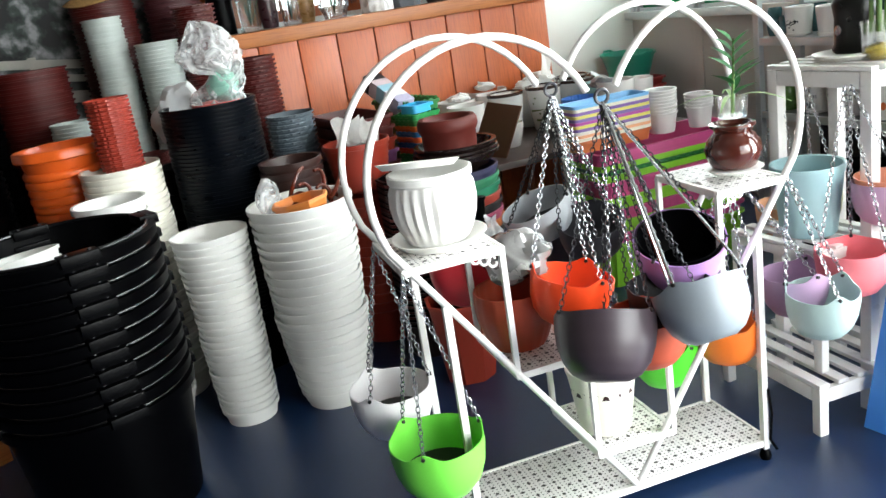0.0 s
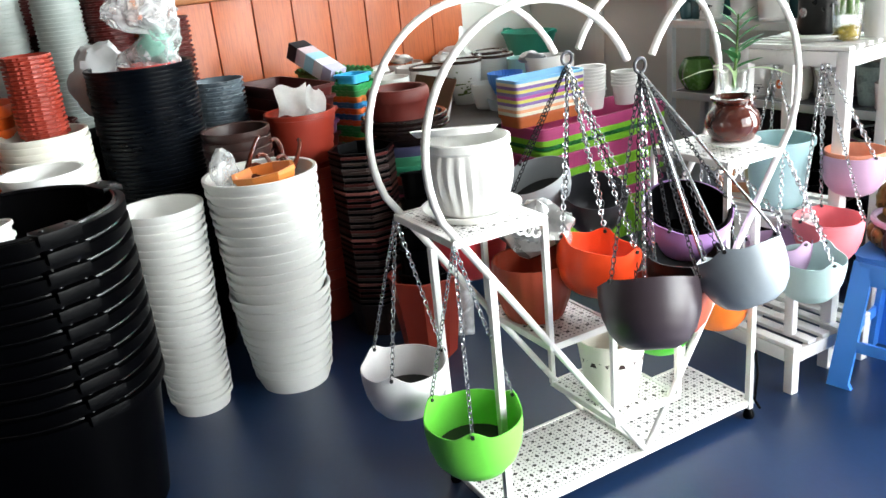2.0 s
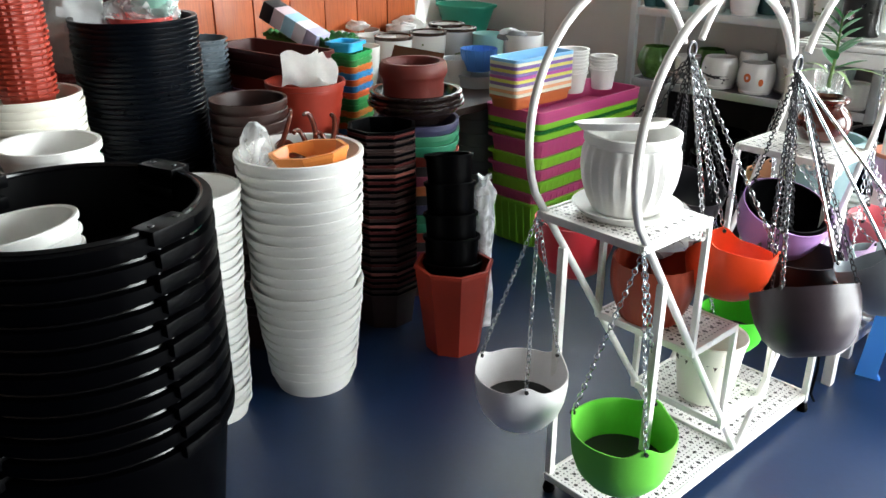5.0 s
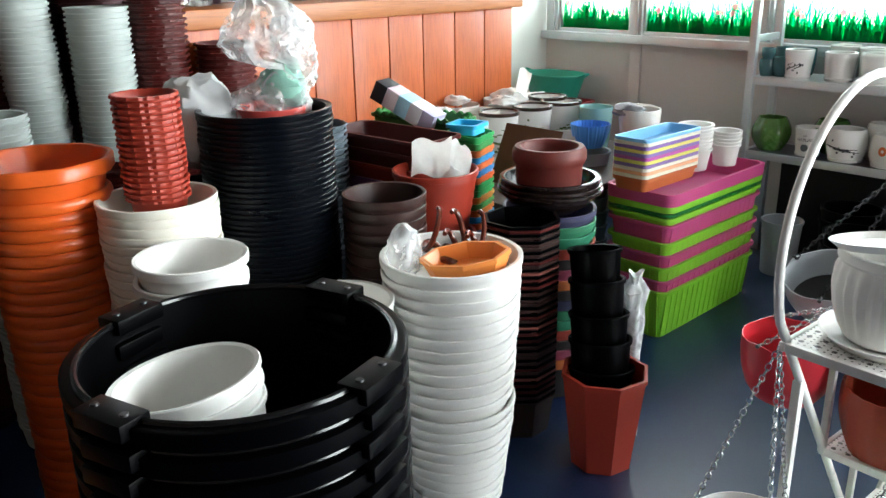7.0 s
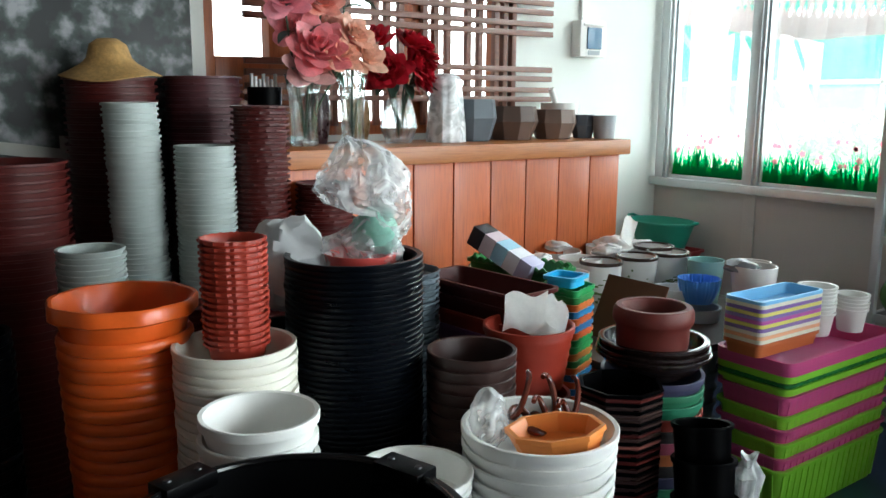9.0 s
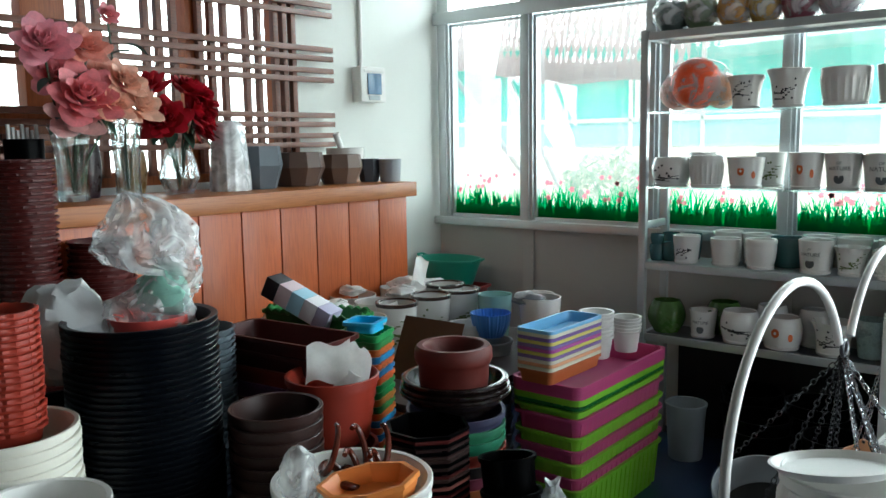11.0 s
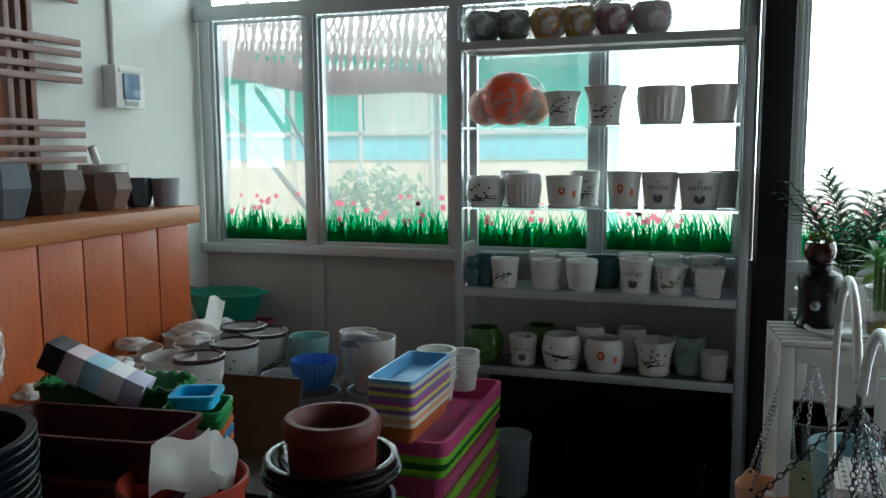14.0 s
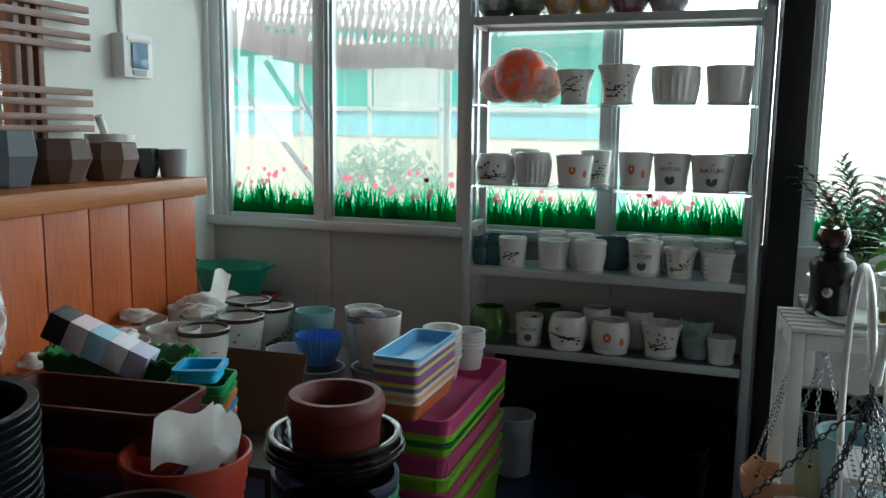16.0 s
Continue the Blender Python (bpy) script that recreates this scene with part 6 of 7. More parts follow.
def leaf(bm, p, d, up, length, width, curl=0.2, n=5):
    """A pointed leaf with a fold along its midrib."""
    d, side = Vector(d).normalized(), Vector(d).cross(Vector(up))
    side = side.normalized() if side.length > 1e-4 else Vector((1, 0, 0))
    up = side.cross(d)
    rows = []
    for i in range(n + 1):
        f = i / n
        c = Vector(p) + d * (length * f) - up * (curl * length * f * f)
        w = width * math.sin(math.pi * min(0.97, 0.08 + 0.9 * f)) * 0.5
        rows.append((bm.verts.new(c - side * w + up * w * 0.3), bm.verts.new(c), bm.verts.new(c + side * w + up * w * 0.3)))
    for a, b in zip(rows, rows[1:]):
        bm.faces.new((a[0], a[1], b[1], b[0]))
        bm.faces.new((a[1], a[2], b[2], b[1]))


M_ZZ = leafy("dark_leaf", "2a6a34", 0.15)
M_STEM = mat("plant_stem", "6a8a4a", 0.5)
# brown jar with a glass of water and a leafy shoot
jar = root("brown_jar", "dark brown glazed jar with a thick neck on a white saucer", "jar", 1.110, 1.934, 0.781)
part("saucer", lathe([(0, 0), (0.06, 0), (0.072, 0.008), (0.06, 0.009), (0, 0.006)], 32), M_WHITE, jar)
part("body", lathe([(0, 0.009), (0.048, 0.009), (0.055, 0.014), (0.066, 0.035), (0.07, 0.055), (0.064, 0.078), (0.05, 0.094), (0.044, 0.10), (0.047, 0.106), (0.056, 0.114), (0.056, 0.12), (0.046, 0.122), (0.038, 0.112), (0.04, 0.06), (0, 0.05)], 48), mat("brown_glaze", "4a2018", 0.12, var=0.35, scale=16, coat=0.6), jar)
zz = root("leafy_shoot", "dark green leafy shoot in a small glass of water", "plant", 1.104, 1.942, 0.914)
part("glass_cup", lathe([(0, 0), (0.034, 0), (0.038, 0.05), (0.036, 0.05), (0.032, 0.006), (0, 0.006)], 24), glass("clear_glass", (0.97, 1, 0.98), 0.02, clear=0.4), zz)
bm, rg = bmesh.new(), random.Random(4)
part("stem", tube([(0, 0, 0.01), (0.004, 0.004, 0.1), (0.0, 0.012, 0.19)], lambda f: 0.005 - 0.003 * f), M_STEM, zz)
for i in range(12):
    z = 0.055 + 0.0115 * i
    a = i * 2.4 if i < 4 else (math.pi * (i % 2) + 0.6)
    d = Vector((math.cos(a), math.sin(a), 0.55 + 0.06 * i))
    b2 = bmesh.new()
    leaf(b2, (0.002, 0.006, z), d, (0, 0, 1), 0.085 - 0.003 * i, 0.032, 0.12)
    part("leaf", b2, M_ZZ, zz)
for a in (0.4, 2.6, 4.2, 5.4):
    b2 = bmesh.new()
    leaf(b2, (0.01 * math.cos(a), 0.01 * math.sin(a), 0.045), (math.cos(a), math.sin(a), 0.7), (0, 0, 1), 0.11, 0.012, 0.8, 8)
    part("leaf", b2, leafy("pale_leaf", "a8c88a", 0.3), zz)

# ---- white wooden stands behind ----
def slat_table(name, label, x0, x1, y0, y1, z, slats, leg=0.03, rz=0, lower=None):
    cx, cy = (x0 + x1) / 2, (y0 + y1) / 2
    ob = root(name, label, "plant table", cx, cy, 0, rz)
    hx, hy = (x1 - x0) / 2, (y1 - y0) / 2
    for sx in (-1, 1):
        for sy in (-1, 1):
            part("leg", box(sx * hx - (leg if sx > 0 else 0), sx * hx + (leg if sx < 0 else 0), sy * hy - (leg if sy > 0 else 0), sy * hy + (leg if sy < 0 else 0), 0, z - 0.001, 0.003), M_STEEL, ob)
    for zz_ in ([z] if lower is None else [z, lower]):
        for sy in (-1, 1):
            part("rail", box(-hx + leg + 0.001, hx - leg - 0.001, sy * hy - (0.02 if sy > 0 else 0), sy * hy + (0.02 if sy < 0 else 0), zz_ - 0.045, zz_ - 0.003, 0.003), M_STEEL, ob)
        for sx in (-1, 1):
            part("rail", box(sx * hx - (0.02 if sx > 0 else 0), sx * hx + (0.02 if sx < 0 else 0), -hy + leg + 0.001, hy - leg - 0.001, zz_ - 0.045, zz_ - 0.003, 0.003), M_STEEL, ob)
        w = 2 * hy / (slats + (slats - 1) * 0.9)
        for k in range(slats):
            y = -hy + k * w * 1.9
            part("slat", box(-hx, hx, y, y + w, zz_, zz_ + 0.012, 0.002), M_STEEL, ob)
    return ob


slat_table("slatted_bench", "low white wooden slatted bench", 0.80, 1.225, 2.105, 2.46, 0.145, 6, 0.03, -3)
slat_table("tall_plant_table", "tall white wooden slatted plant table", 0.845, 1.185, 2.29, 2.57, 0.965, 6, 0.035, 4, None)
slat_table("white_stool", "small white wooden slatted stool", 0.72, 1.04, 2.0, 2.26, 0.50, 5, 0.028, 6).matrix_basis = pose(1.0, 2.27, 0.158, 0, 0, 4)
bpy.data.objects["white_stool"].scale = (1, 1, 0.70)
TF = (1.15, 2.33, 0.915)
hanging_pot(1.230, 2.197, 0.532, 0.092, 0.126, "f08088", (1.13, 2.28, 0.93), "pink woven hanging pot on steel chains", rot=15, weave=0.001, tray=False, wav=0.006)
hanging_pot(1.207, 2.344, 0.68, 0.089, 0.121, "c8a4c0", (1.14, 2.29, 0.93), "pale lilac woven hanging pot on steel chains", rot=-25, weave=0.001, tray=False, wav=0.006)
solo("peach_liner", lathe([(0, 0.03), (0.06, 0.03), (0.078, 0.11), (0.082, 0.128), (0.079, 0.128), (0.074, 0.11), (0.055, 0.04), (0, 0.04)], 40), mat("peach_plastic", "f0a080", 0.4), "peach liner pot inside a lilac hanging pot", "plant pot", pose(1.207, 2.344, 0.562))
hanging_pot(0.945, 2.345, 0.60, 0.085, 0.115, "b8b890", (0.945, 2.335, 0.925), "olive grey hanging pot on steel chains", rot=15)
hanging_pot(0.835, 2.34, 0.55, 0.08, 0.11, "f0b48a", (0.875, 2.30, 0.925), "peach hanging pot on steel chains", rot=0)
stack("aqua_pot", bucket(0.10, 0.2, liph=0.02, taper=0.75), mat("aqua_plastic", "a8ccd0", 0.4, var=0.06), "pale aqua plastic pot on a white stool", "plant pot", 1.03, 2.25, [(0.72, 1.0)], "aqua pots")
ob = solo("round_plate", lathe([(0, 0), (0.07, 0), (0.098, 0.014), (0.095, 0.018), (0.07, 0.006), (0, 0.005)], 40), M_WHITE, "round white plate on the tall table", "plate", pose(1.02, 2.415, 0.978))
gj = root("bamboo_glass", "glass of gilded roots with lucky bamboo shoots", "plant", 1.115, 2.41, 0.978)
part("glass_cup", lathe([(0, 0), (0.035, 0), (0.042, 0.10), (0.04, 0.10), (0.033, 0.006), (0, 0.006)], 24), glass("clear_glass", (0.97, 1, 0.98), 0.02, clear=0.4), gj)
part("root_mass", crumple(0.034, 0.034, 0.042, 91, 0.3), mat("gilded_root", "a8923c", 0.5, var=0.4, scale=60, bump=0.6), gj)
for k in range(4):
    part("stalk", tube([(0.012 * (k - 1.5), 0.01 * (k % 2), 0.07), (0.013 * (k - 1.5), 0.012 * (k % 2), 0.24 - 0.02 * k)], 0.006), M_STEM, gj)
    for q in range(4):
        b2 = bmesh.new()
        a = q * 1.6 + k
        leaf(b2, (0.013 * (k - 1.5), 0, 0.22 - 0.02 * k), (math.cos(a), math.sin(a), 0.8), (0, 0, 1), 0.12, 0.02, 0.5, 7)
        part("leaf", b2, leafy("mid_leaf", "5a9a4a", 0.3), gj)
for x, y, h in ((1.16, 2.52, 0.12), (0.98, 2.56, 0.10)):
    solo("white_table_pot", lathe(vessel(0.05, 0.07, h, 0.004, 0.003, n=5, depth=h * 0.7), 36), M_WHITE, "white plastic pot on the tall table", "plant pot", pose(x, y, 0.978), "white pots on the tall table")
bj = root("black_cactus_jar", "black glazed jar with a small potted cactus on top", "jar", 0.965, 2.50, 0.978)
part("body", lathe([(0, 0), (0.06, 0), (0.064, 0.01), (0.056, 0.03), (0.055, 0.10), (0.062, 0.14), (0.055, 0.155), (0.034, 0.165), (0.032, 0.18), (0.04, 0.186), (0, 0.187)], 32, lambda a, r, z, i: (r * (1 + 0.05 * math.cos(3 * a)), z)), mat("black_bronze", "0c0b0a", 0.3, var=0.5, scale=18, bump=0.4), bj)
part("medallion", lathe([(0, 0), (0.014, 0), (0.014, 0.004), (0, 0.006)], 20), M_CHAIN, bj).matrix_basis = pose(-0.012, -0.052, 0.07, 90, 0, -8)
part("brown_pot", lathe([(0, 0.188), (0.030, 0.188), (0.042, 0.205), (0.045, 0.225), (0.038, 0.245), (0.03, 0.246), (0, 0.24)], 32), mat("brown_glaze", "4a3426", 0.3, var=0.3, scale=30, bump=0.2), bj)
cb2 = bmesh.new()
rc = random.Random(12)
for k in range(26):
    a, e = rc.uniform(0, 6.28), rc.uniform(0.2, 1.5)
    bmesh.ops.create_icosphere(cb2, subdivisions=1, radius=rc.uniform(0.007, 0.011), matrix=Matrix.Translation((0.03 * math.cos(a) * math.cos(e), 0.03 * math.sin(a) * math.cos(e), 0.246 + 0.024 * math.sin(e))))
part("cactus", cb2, leafy("cactus_green", "6a7a30", 0.1), bj)["kind"] = "stuff"

# areca palm and leafy plants by the right window
palm = root("areca_palm", "young palm with fine arching fronds in a white pot", "plant", 1.16, 3.28, 0.86)
part("pot", lathe(vessel(0.07, 0.095, 0.14, 0.005, 0.004, n=5, depth=0.1), 36), M_WHITE, palm)
rg = random.Random(12)
for k in range(24):
    a, ln, lean = rg.uniform(0, 6.28), rg.uniform(0.28, 0.47), rg.uniform(0.2, 0.75)
    pts = [Vector((math.cos(a) * lean * ln * f ** 1.4, math.sin(a) * lean * ln * f ** 1.4, 0.10 + ln * f * (1.05 - 0.32 * lean * f))) for f in (i / 12 for i in range(13))]
    part("frond_stalk", tube(pts, lambda f: 0.0035 - 0.002 * f, 5), M_STEM, palm)
    b2 = bmesh.new()
    for i in range(3, 13):
        t = (pts[i] - pts[i - 1]).normalized()
        for s in (-1, 1):
            sd = t.cross(Vector((0, 0, 1))).normalized() * s
            leaf(b2, pts[i], t * 0.8 + sd + Vector((0, 0, -0.1)), (0, 0, 1), 0.115 - 0.04 * abs(i - 8) / 5, 0.019, 0.3, 3)
    part("frond", b2, leafy("palm_leaf", "1f4a24", 0.25), palm)
slat_table("window_bench", "white wooden bench for plants under the window", 0.98, 1.75, 3.12, 3.50, 0.835, 5, 0.035)
for x, y, s in ((1.34, 3.22, 1), (1.52, 3.3, 2)):
    pl = root("pothos", "trailing pothos with broad pale green leaves", "plant", x, y, 0.858, 0, "plants by the window")
    part("pot", lathe(vessel(0.055, 0.075, 0.12, 0.005, 0.004, n=5, depth=0.1), 32), M_WHITE, pl)
    rg = random.Random(s + 50)
    for k in range(16):
        a, el = rg.uniform(0, 6.28), rg.uniform(0.1, 0.9)
        p = Vector((math.cos(a) * 0.10 * (1 - el * 0.4), math.sin(a) * 0.10 * (1 - el * 0.4), 0.12 + 0.16 * el))
        part("stalk", tube([(0, 0, 0.09), p * 0.6 + Vector((0, 0, 0.05)), p], 0.0025, 5), M_STEM, pl)
        b2 = bmesh.new()
        leaf(b2, p, (math.cos(a), math.sin(a), -0.2 + 0.4 * el), (0, 0, 1), 0.10, 0.07, 0.25, 5)
        part("leaf", b2, leafy("pothos_leaf", "8ab85a", 0.35), pl)
for x, z in ((1.02, 0.0), (1.26, 0.0)):
    solo("black_glazed_planter", lathe(vessel(0.10, 0.155, 0.34, 0.01, 0.012, 0.03, n=8, bulge=0.02, depth=0.2), 48), mat("black_glaze", "0c0b0c", 0.12, var=0.3, coat=0.5), "large black glazed ceramic planter on the floor", "planter", pose(x, 2.90, z), "black planters")
    solo("black_glazed_planter", lathe(vessel(0.09, 0.145, 0.30, 0.01, 0.012, 0.03, n=8, bulge=0.02, depth=0.2), 48), mat("black_glaze", "0c0b0c", 0.12), "large black glazed ceramic planter stacked on another", "planter", pose(x, 2.90, 0.30), "black planters")

# ---- blue stool with the fountain ----
M_BLUE = mat("blue_plastic", "4a94ee", 0.36, var=0.05, scale=6, bump=0.02)
KS = 1.1
st = root("blue_stool", "light blue plastic stool with four splayed legs", "stool", 1.388, 2.428, 0, 9.3)
top = trough(0.265 * KS, 0.265 * KS, 0.03, -0.004, lip=0.004)
bmesh.ops.rotate(top, cent=(0, 0, 0), matrix=Matrix.Rotation(math.pi, 3, "X"), verts=top.verts)
o = part("seat", top, M_BLUE, st)
o.matrix_basis = pose(0, 0, 0.41)
for sx in (-1, 1):
    for sy in (-1, 1):
        bm = bmesh.new()
        rows = []
        for f in (0, 0.04, 0.1, 0.5, 1):
            z = 0.392 * f
            c = KS * (0.158 - 0.034 * f)
            w = 0.056 - 0.004 * f + (0.012 if f == 0 else 0)
            p = [(c + 0.004, c + 0.004), (c + 0.004, c - w), (c - 0.012, c - w), (c - 0.012, c - 0.012), (c - w, c - 0.012), (c - w, c + 0.004)]
            rows.append([bm.verts.new((sx * x, sy * y, z)) for x, y in p])
        for a, b in zip(rows, rows[1:]):
            for k in range(6):
                bm.faces.new((a[k], a[(k + 1) % 6], b[(k + 1) % 6], b[k]))
        bm.faces.new(rows[0])
        bm.faces.new(rows[-1])
        bmesh.ops.recalc_face_normals(bm, faces=bm.faces)
        part("leg", bm, M_BLUE, st)
for s in (-1, 1):
    part("stretcher", box(-0.11, 0.11, KS * s * 0.145 - 0.005, KS * s * 0.145 + 0.005, 0.12, 0.155, 0.003), M_BLUE, st)
    part("stretcher", box(KS * s * 0.145 - 0.005, KS * s * 0.145 + 0.005, -0.11, 0.11, 0.12, 0.155, 0.003), M_BLUE, st)
    part("apron", box(-0.095, 0.095, KS * s * 0.128 - 0.004, KS * s * 0.128 + 0.004, 0.325, 0.382, 0.003), M_BLUE, st)
    part("apron", box(KS * s * 0.128 - 0.004, KS * s * 0.128 + 0.004, -0.095, 0.095, 0.325, 0.382, 0.003), M_BLUE, st)

M_BRONZE = mat("gilt_bronze", "7c5e34", 0.3, metal=0.6, var=0.6, scale=30, bump=0.8)
M_DKBR = mat("dark_bronze", "38281c", 0.3, metal=0.3, var=0.4, scale=20, bump=0.4)
ft = root("table_fountain", "bronze coloured resin table fountain with a seated figure", "fountain", 1.385, 2.425, 0.412, 16)
part("basin", lathe([(0, 0), (0.09, 0), (0.125, 0.02), (0.14, 0.05), (0.138, 0.075), (0.128, 0.08), (0.12, 0.07), (0.10, 0.06), (0, 0.058)], 60, lambda a, r, z, i: (r * (1 + 0.55 * max(0, math.cos(a - 0.6)) ** 2), z), 0.9), M_DKBR, ft)
for k in range(18):
    a = 2 * math.pi * k / 18
    q = 1 + 0.55 * max(0, math.cos(a - 0.6)) ** 2
    bm = bmesh.new()
    bmesh.ops.create_icosphere(bm, subdivisions=2, radius=0.027)
    bmesh.ops.scale(bm, vec=(0.8, 1, 1.25), verts=bm.verts)
    o = part("pebble", bm, M_BRONZE if k % 3 else M_DKBR, ft)
    o.matrix_basis = pose(0.132 * q * math.cos(a), 0.119 * q * math.sin(a), 0.042, 0, 10 * (k % 3), math.degrees(a))
part("rim", tube([(0.138 * (1 + 0.55 * max(0, math.cos(a - 0.6)) ** 2) * math.cos(a), 0.124 * (1 + 0.55 * max(0, math.cos(a - 0.6)) ** 2) * math.sin(a), 0.084) for a in (2 * math.pi * k / 40 for k in range(40))], 0.009, 8, None, True), mat("mauve_rim", "a890a8", 0.35, var=0.2), ft)
for r in range(6):
    for k in range(5):
        part("brick", box(-0.125 + 0.03 * k + 0.014 * (r % 2), -0.098 + 0.03 * k + 0.014 * (r % 2), 0.03, 0.06, 0.07 + 0.026 * r, 0.093 + 0.026 * r, 0.003), M_BRONZE, ft)
fg = bmesh.new()
for c, rr, sc in (((0, 0.035, 0.29), 0.06, (1.15, 0.8, 1.0)), ((0, 0.02, 0.255), 0.07, (1.25, 0.7, 0.5)), ((0, 0.035, 0.375), 0.034, (1, 1, 1.1)), ((0.06, 0.03, 0.30), 0.03, (0.8, 0.8, 1.3)), ((-0.06, 0.03, 0.30), 0.03, (0.8, 0.8, 1.3)), ((0.078, 0.03, 0.275), 0.032, (0.8, 0.8, 1.2)), ((-0.06, 0.03, 0.235), 0.03, (1, 0.8, 0.9)), ((0.0, 0.045, 0.41), 0.016, (1, 1, 1)), ((0.085, 0.045, 0.13), 0.03, (0.8, 0.8, 1.5)), ((-0.08, 0.05, 0.12), 0.028, (0.8, 0.8, 1.6))):
    bmesh.ops.create_icosphere(fg, subdivisions=3, radius=rr, matrix=Matrix.Translation(c) @ Matrix.Diagonal((*sc, 1)))
for v in fg.verts:
    v.co += v.normal * (0.010 * noise.noise(v.co * 38) + 0.005 * noise.noise(v.co * 90))
part("carved_figure", fg, M_BRONZE, ft).matrix_basis = pose(-0.05, 0.01, 0.0)
part("halo", tube([(-0.05 + 0.05 * math.cos(t), 0.07, 0.375 + 0.05 * math.sin(t)) for t in (2 * math.pi * k / 24 for k in range(24))], 0.008, 8, None, True), M_BRONZE, ft)

# cardboard box of succulents
cbx = root("cardboard_box", "open brown cardboard box on the floor", "box", 1.718, 2.993, 0.000, -14)
M_CARD = mat("box_cardboard", "a8835c", 0.85, var=0.1, scale=14, bump=0.08)
for x0, x1, y0, y1 in ((-0.22, 0.22, -0.16, -0.155), (-0.22, 0.22, 0.155, 0.16), (-0.22, -0.215, -0.1545, 0.1545), (0.215, 0.22, -0.1545, 0.1545)):
    part("side", box(x0, x1, y0, y1, 0, 0.29), M_CARD, cbx, smooth=False)
part("bottom", box(-0.2145, 0.2145, -0.1545, 0.1545, 0.002, 0.008), M_CARD, cbx, smooth=False)
rk = root("wire_tray", "white wire tray resting on the cardboard box", "tray", 1.704, 3.012, 0.292, -14)
for k in range(9):
    part("wire", tube([(-0.24 + 0.06 * k, -0.18, 0.006), (-0.24 + 0.06 * k, 0.18, 0.006)], 0.003, 6), M_STEEL, rk)
for y in (-0.18, 0.18):
    for z in (0.006, 0.05):
        part("wire", tube([(-0.25, y, z), (0.25, y, z)], 0.004, 6), M_STEEL, rk)
    for k in range(9):
        part("wire", tube([(-0.24 + 0.06 * k, y, 0.006), (-0.24 + 0.06 * k, y, 0.05)], 0.003, 6), M_STEEL, rk)
rg = random.Random(33)
SUC = [("b0606a", "rosy"), ("6a8a50", "green"), ("c08a6a", "peach"), ("a8546a", "pink"), ("8a9a60", "sage")]
for k in range(15):
    c, w = SUC[rg.randrange(5)]
    s = root("succulent", w + " rosette succulent in a small pot", "plant", *(bpy.data.objects["wire_tray"].matrix_basis @ Vector((-0.19 + 0.095 * (k % 5), -0.11 + 0.11 * (k // 5), 0.011))), 0, "succulents on the wire tray")
    part("pot", lathe(vessel(0.03, 0.038, 0.05, 0.003, n=3, depth=0.03), 20), M_BROWN, s)
    b2 = bmesh.new()
    for q in range(22):
        a, e = q * 2.4, 0.2 + q * 0.06
        leaf(b2, (0, 0, 0.048 + 0.001 * q), (math.cos(a), math.sin(a), e), (0, 0, 1), 0.052 - 0.0014 * q, 0.026, -0.25, 3)
    part("rosette", b2, leafy("succulent_" + c, c, 0.2), s)

# white metal plant stand with a ridged pot
ps = root("metal_plant_stand", "white wrought metal plant stand with small shelves", "plant stand", 1.507, 2.778, 0.000)
for x, y in ((-0.11, -0.10), (0.11, -0.10), (-0.11, 0.10), (0.11, 0.10)):
    part("upright", tube([(x, y, 0), (x * 0.9, y * 0.9, 0.7), (x * 0.75, y * 0.75, 1.5)], 0.007, 8), M_STEEL, ps)
for z in (0.745, 1.065, 1.40):
    part("shelf", box(-0.12, 0.12, -0.11, 0.11, z - 0.006, z, 0.002), M_STEEL, ps)
    for s in (-1, 1):
        part("curl", tube([(s * 0.12 + s * 0.03 * math.sin(t), -0.11, z - 0.03 + 0.03 * math.cos(t)) for t in (k * 0.4 for k in range(13))], 0.004, 6), M_STEEL, ps)
for z, c in ((0.747, 0.02), (1.067, -0.01)):
    rp = root("ridged_white_pot", "white ridged pot on a dark red saucer", "plant pot", 1.42 + c, 2.66, z, 0, "pots on the metal stand")
    part("saucer", lathe([(0, 0), (0.07, 0), (0.08, 0.02), (0.076, 0.02), (0.066, 0.005), (0, 0.005)], 32), M_DKRED, rp)
    part("body", lathe([(0, 0.006), (0.06, 0.006)] + [(0.06 + 0.022 * k / 10 + (0.003 if k % 2 else 0), 0.01 + 0.105 * k / 10) for k in range(11)] + [(0.076, 0.117), (0.07, 0.09), (0, 0.085)], 36), M_WHITE, rp)
    b2 = bmesh.new()
    for q in range(9):
        a = q * 0.7
        leaf(b2, (0, 0, 0.09), (math.cos(a), math.sin(a), 1.4), (0, 0, 1), 0.16, 0.016, 0.7, 6)
    part("foliage", b2, M_ZZ, rp)

# ---- things on the counter ----
CZ = 1.277
M_VASE = glass("vase_glass", (0.93, 0.98, 0.97), 0.0, clear=0.35)


def vase(x, y, r, h, flare=1.15, waist=0.8):
    ob = root("glass_vase", "clear fluted glass vase on the counter", "vase", x, y, CZ, 0, "vases on the counter")
    o1 = [(0, 0), (r * 0.8, 0), (r * 0.82, 0.01), (r * waist, h * 0.35), (r * 0.95, h * 0.75), (r * flare, h), (r * flare - 0.003, h), (r * 0.95 - 0.004, h * 0.75), (r * waist - 0.004, h * 0.35), (r * 0.7, 0.02), (0, 0.02)]
    part("body", lathe(o1, 40, lambda a, q, z, i: (q * (1 + 0.04 * math.cos(10 * a)), z)), M_VASE, ob)
    return ob


vase(-1.53, 1.24, 0.062, 0.27)
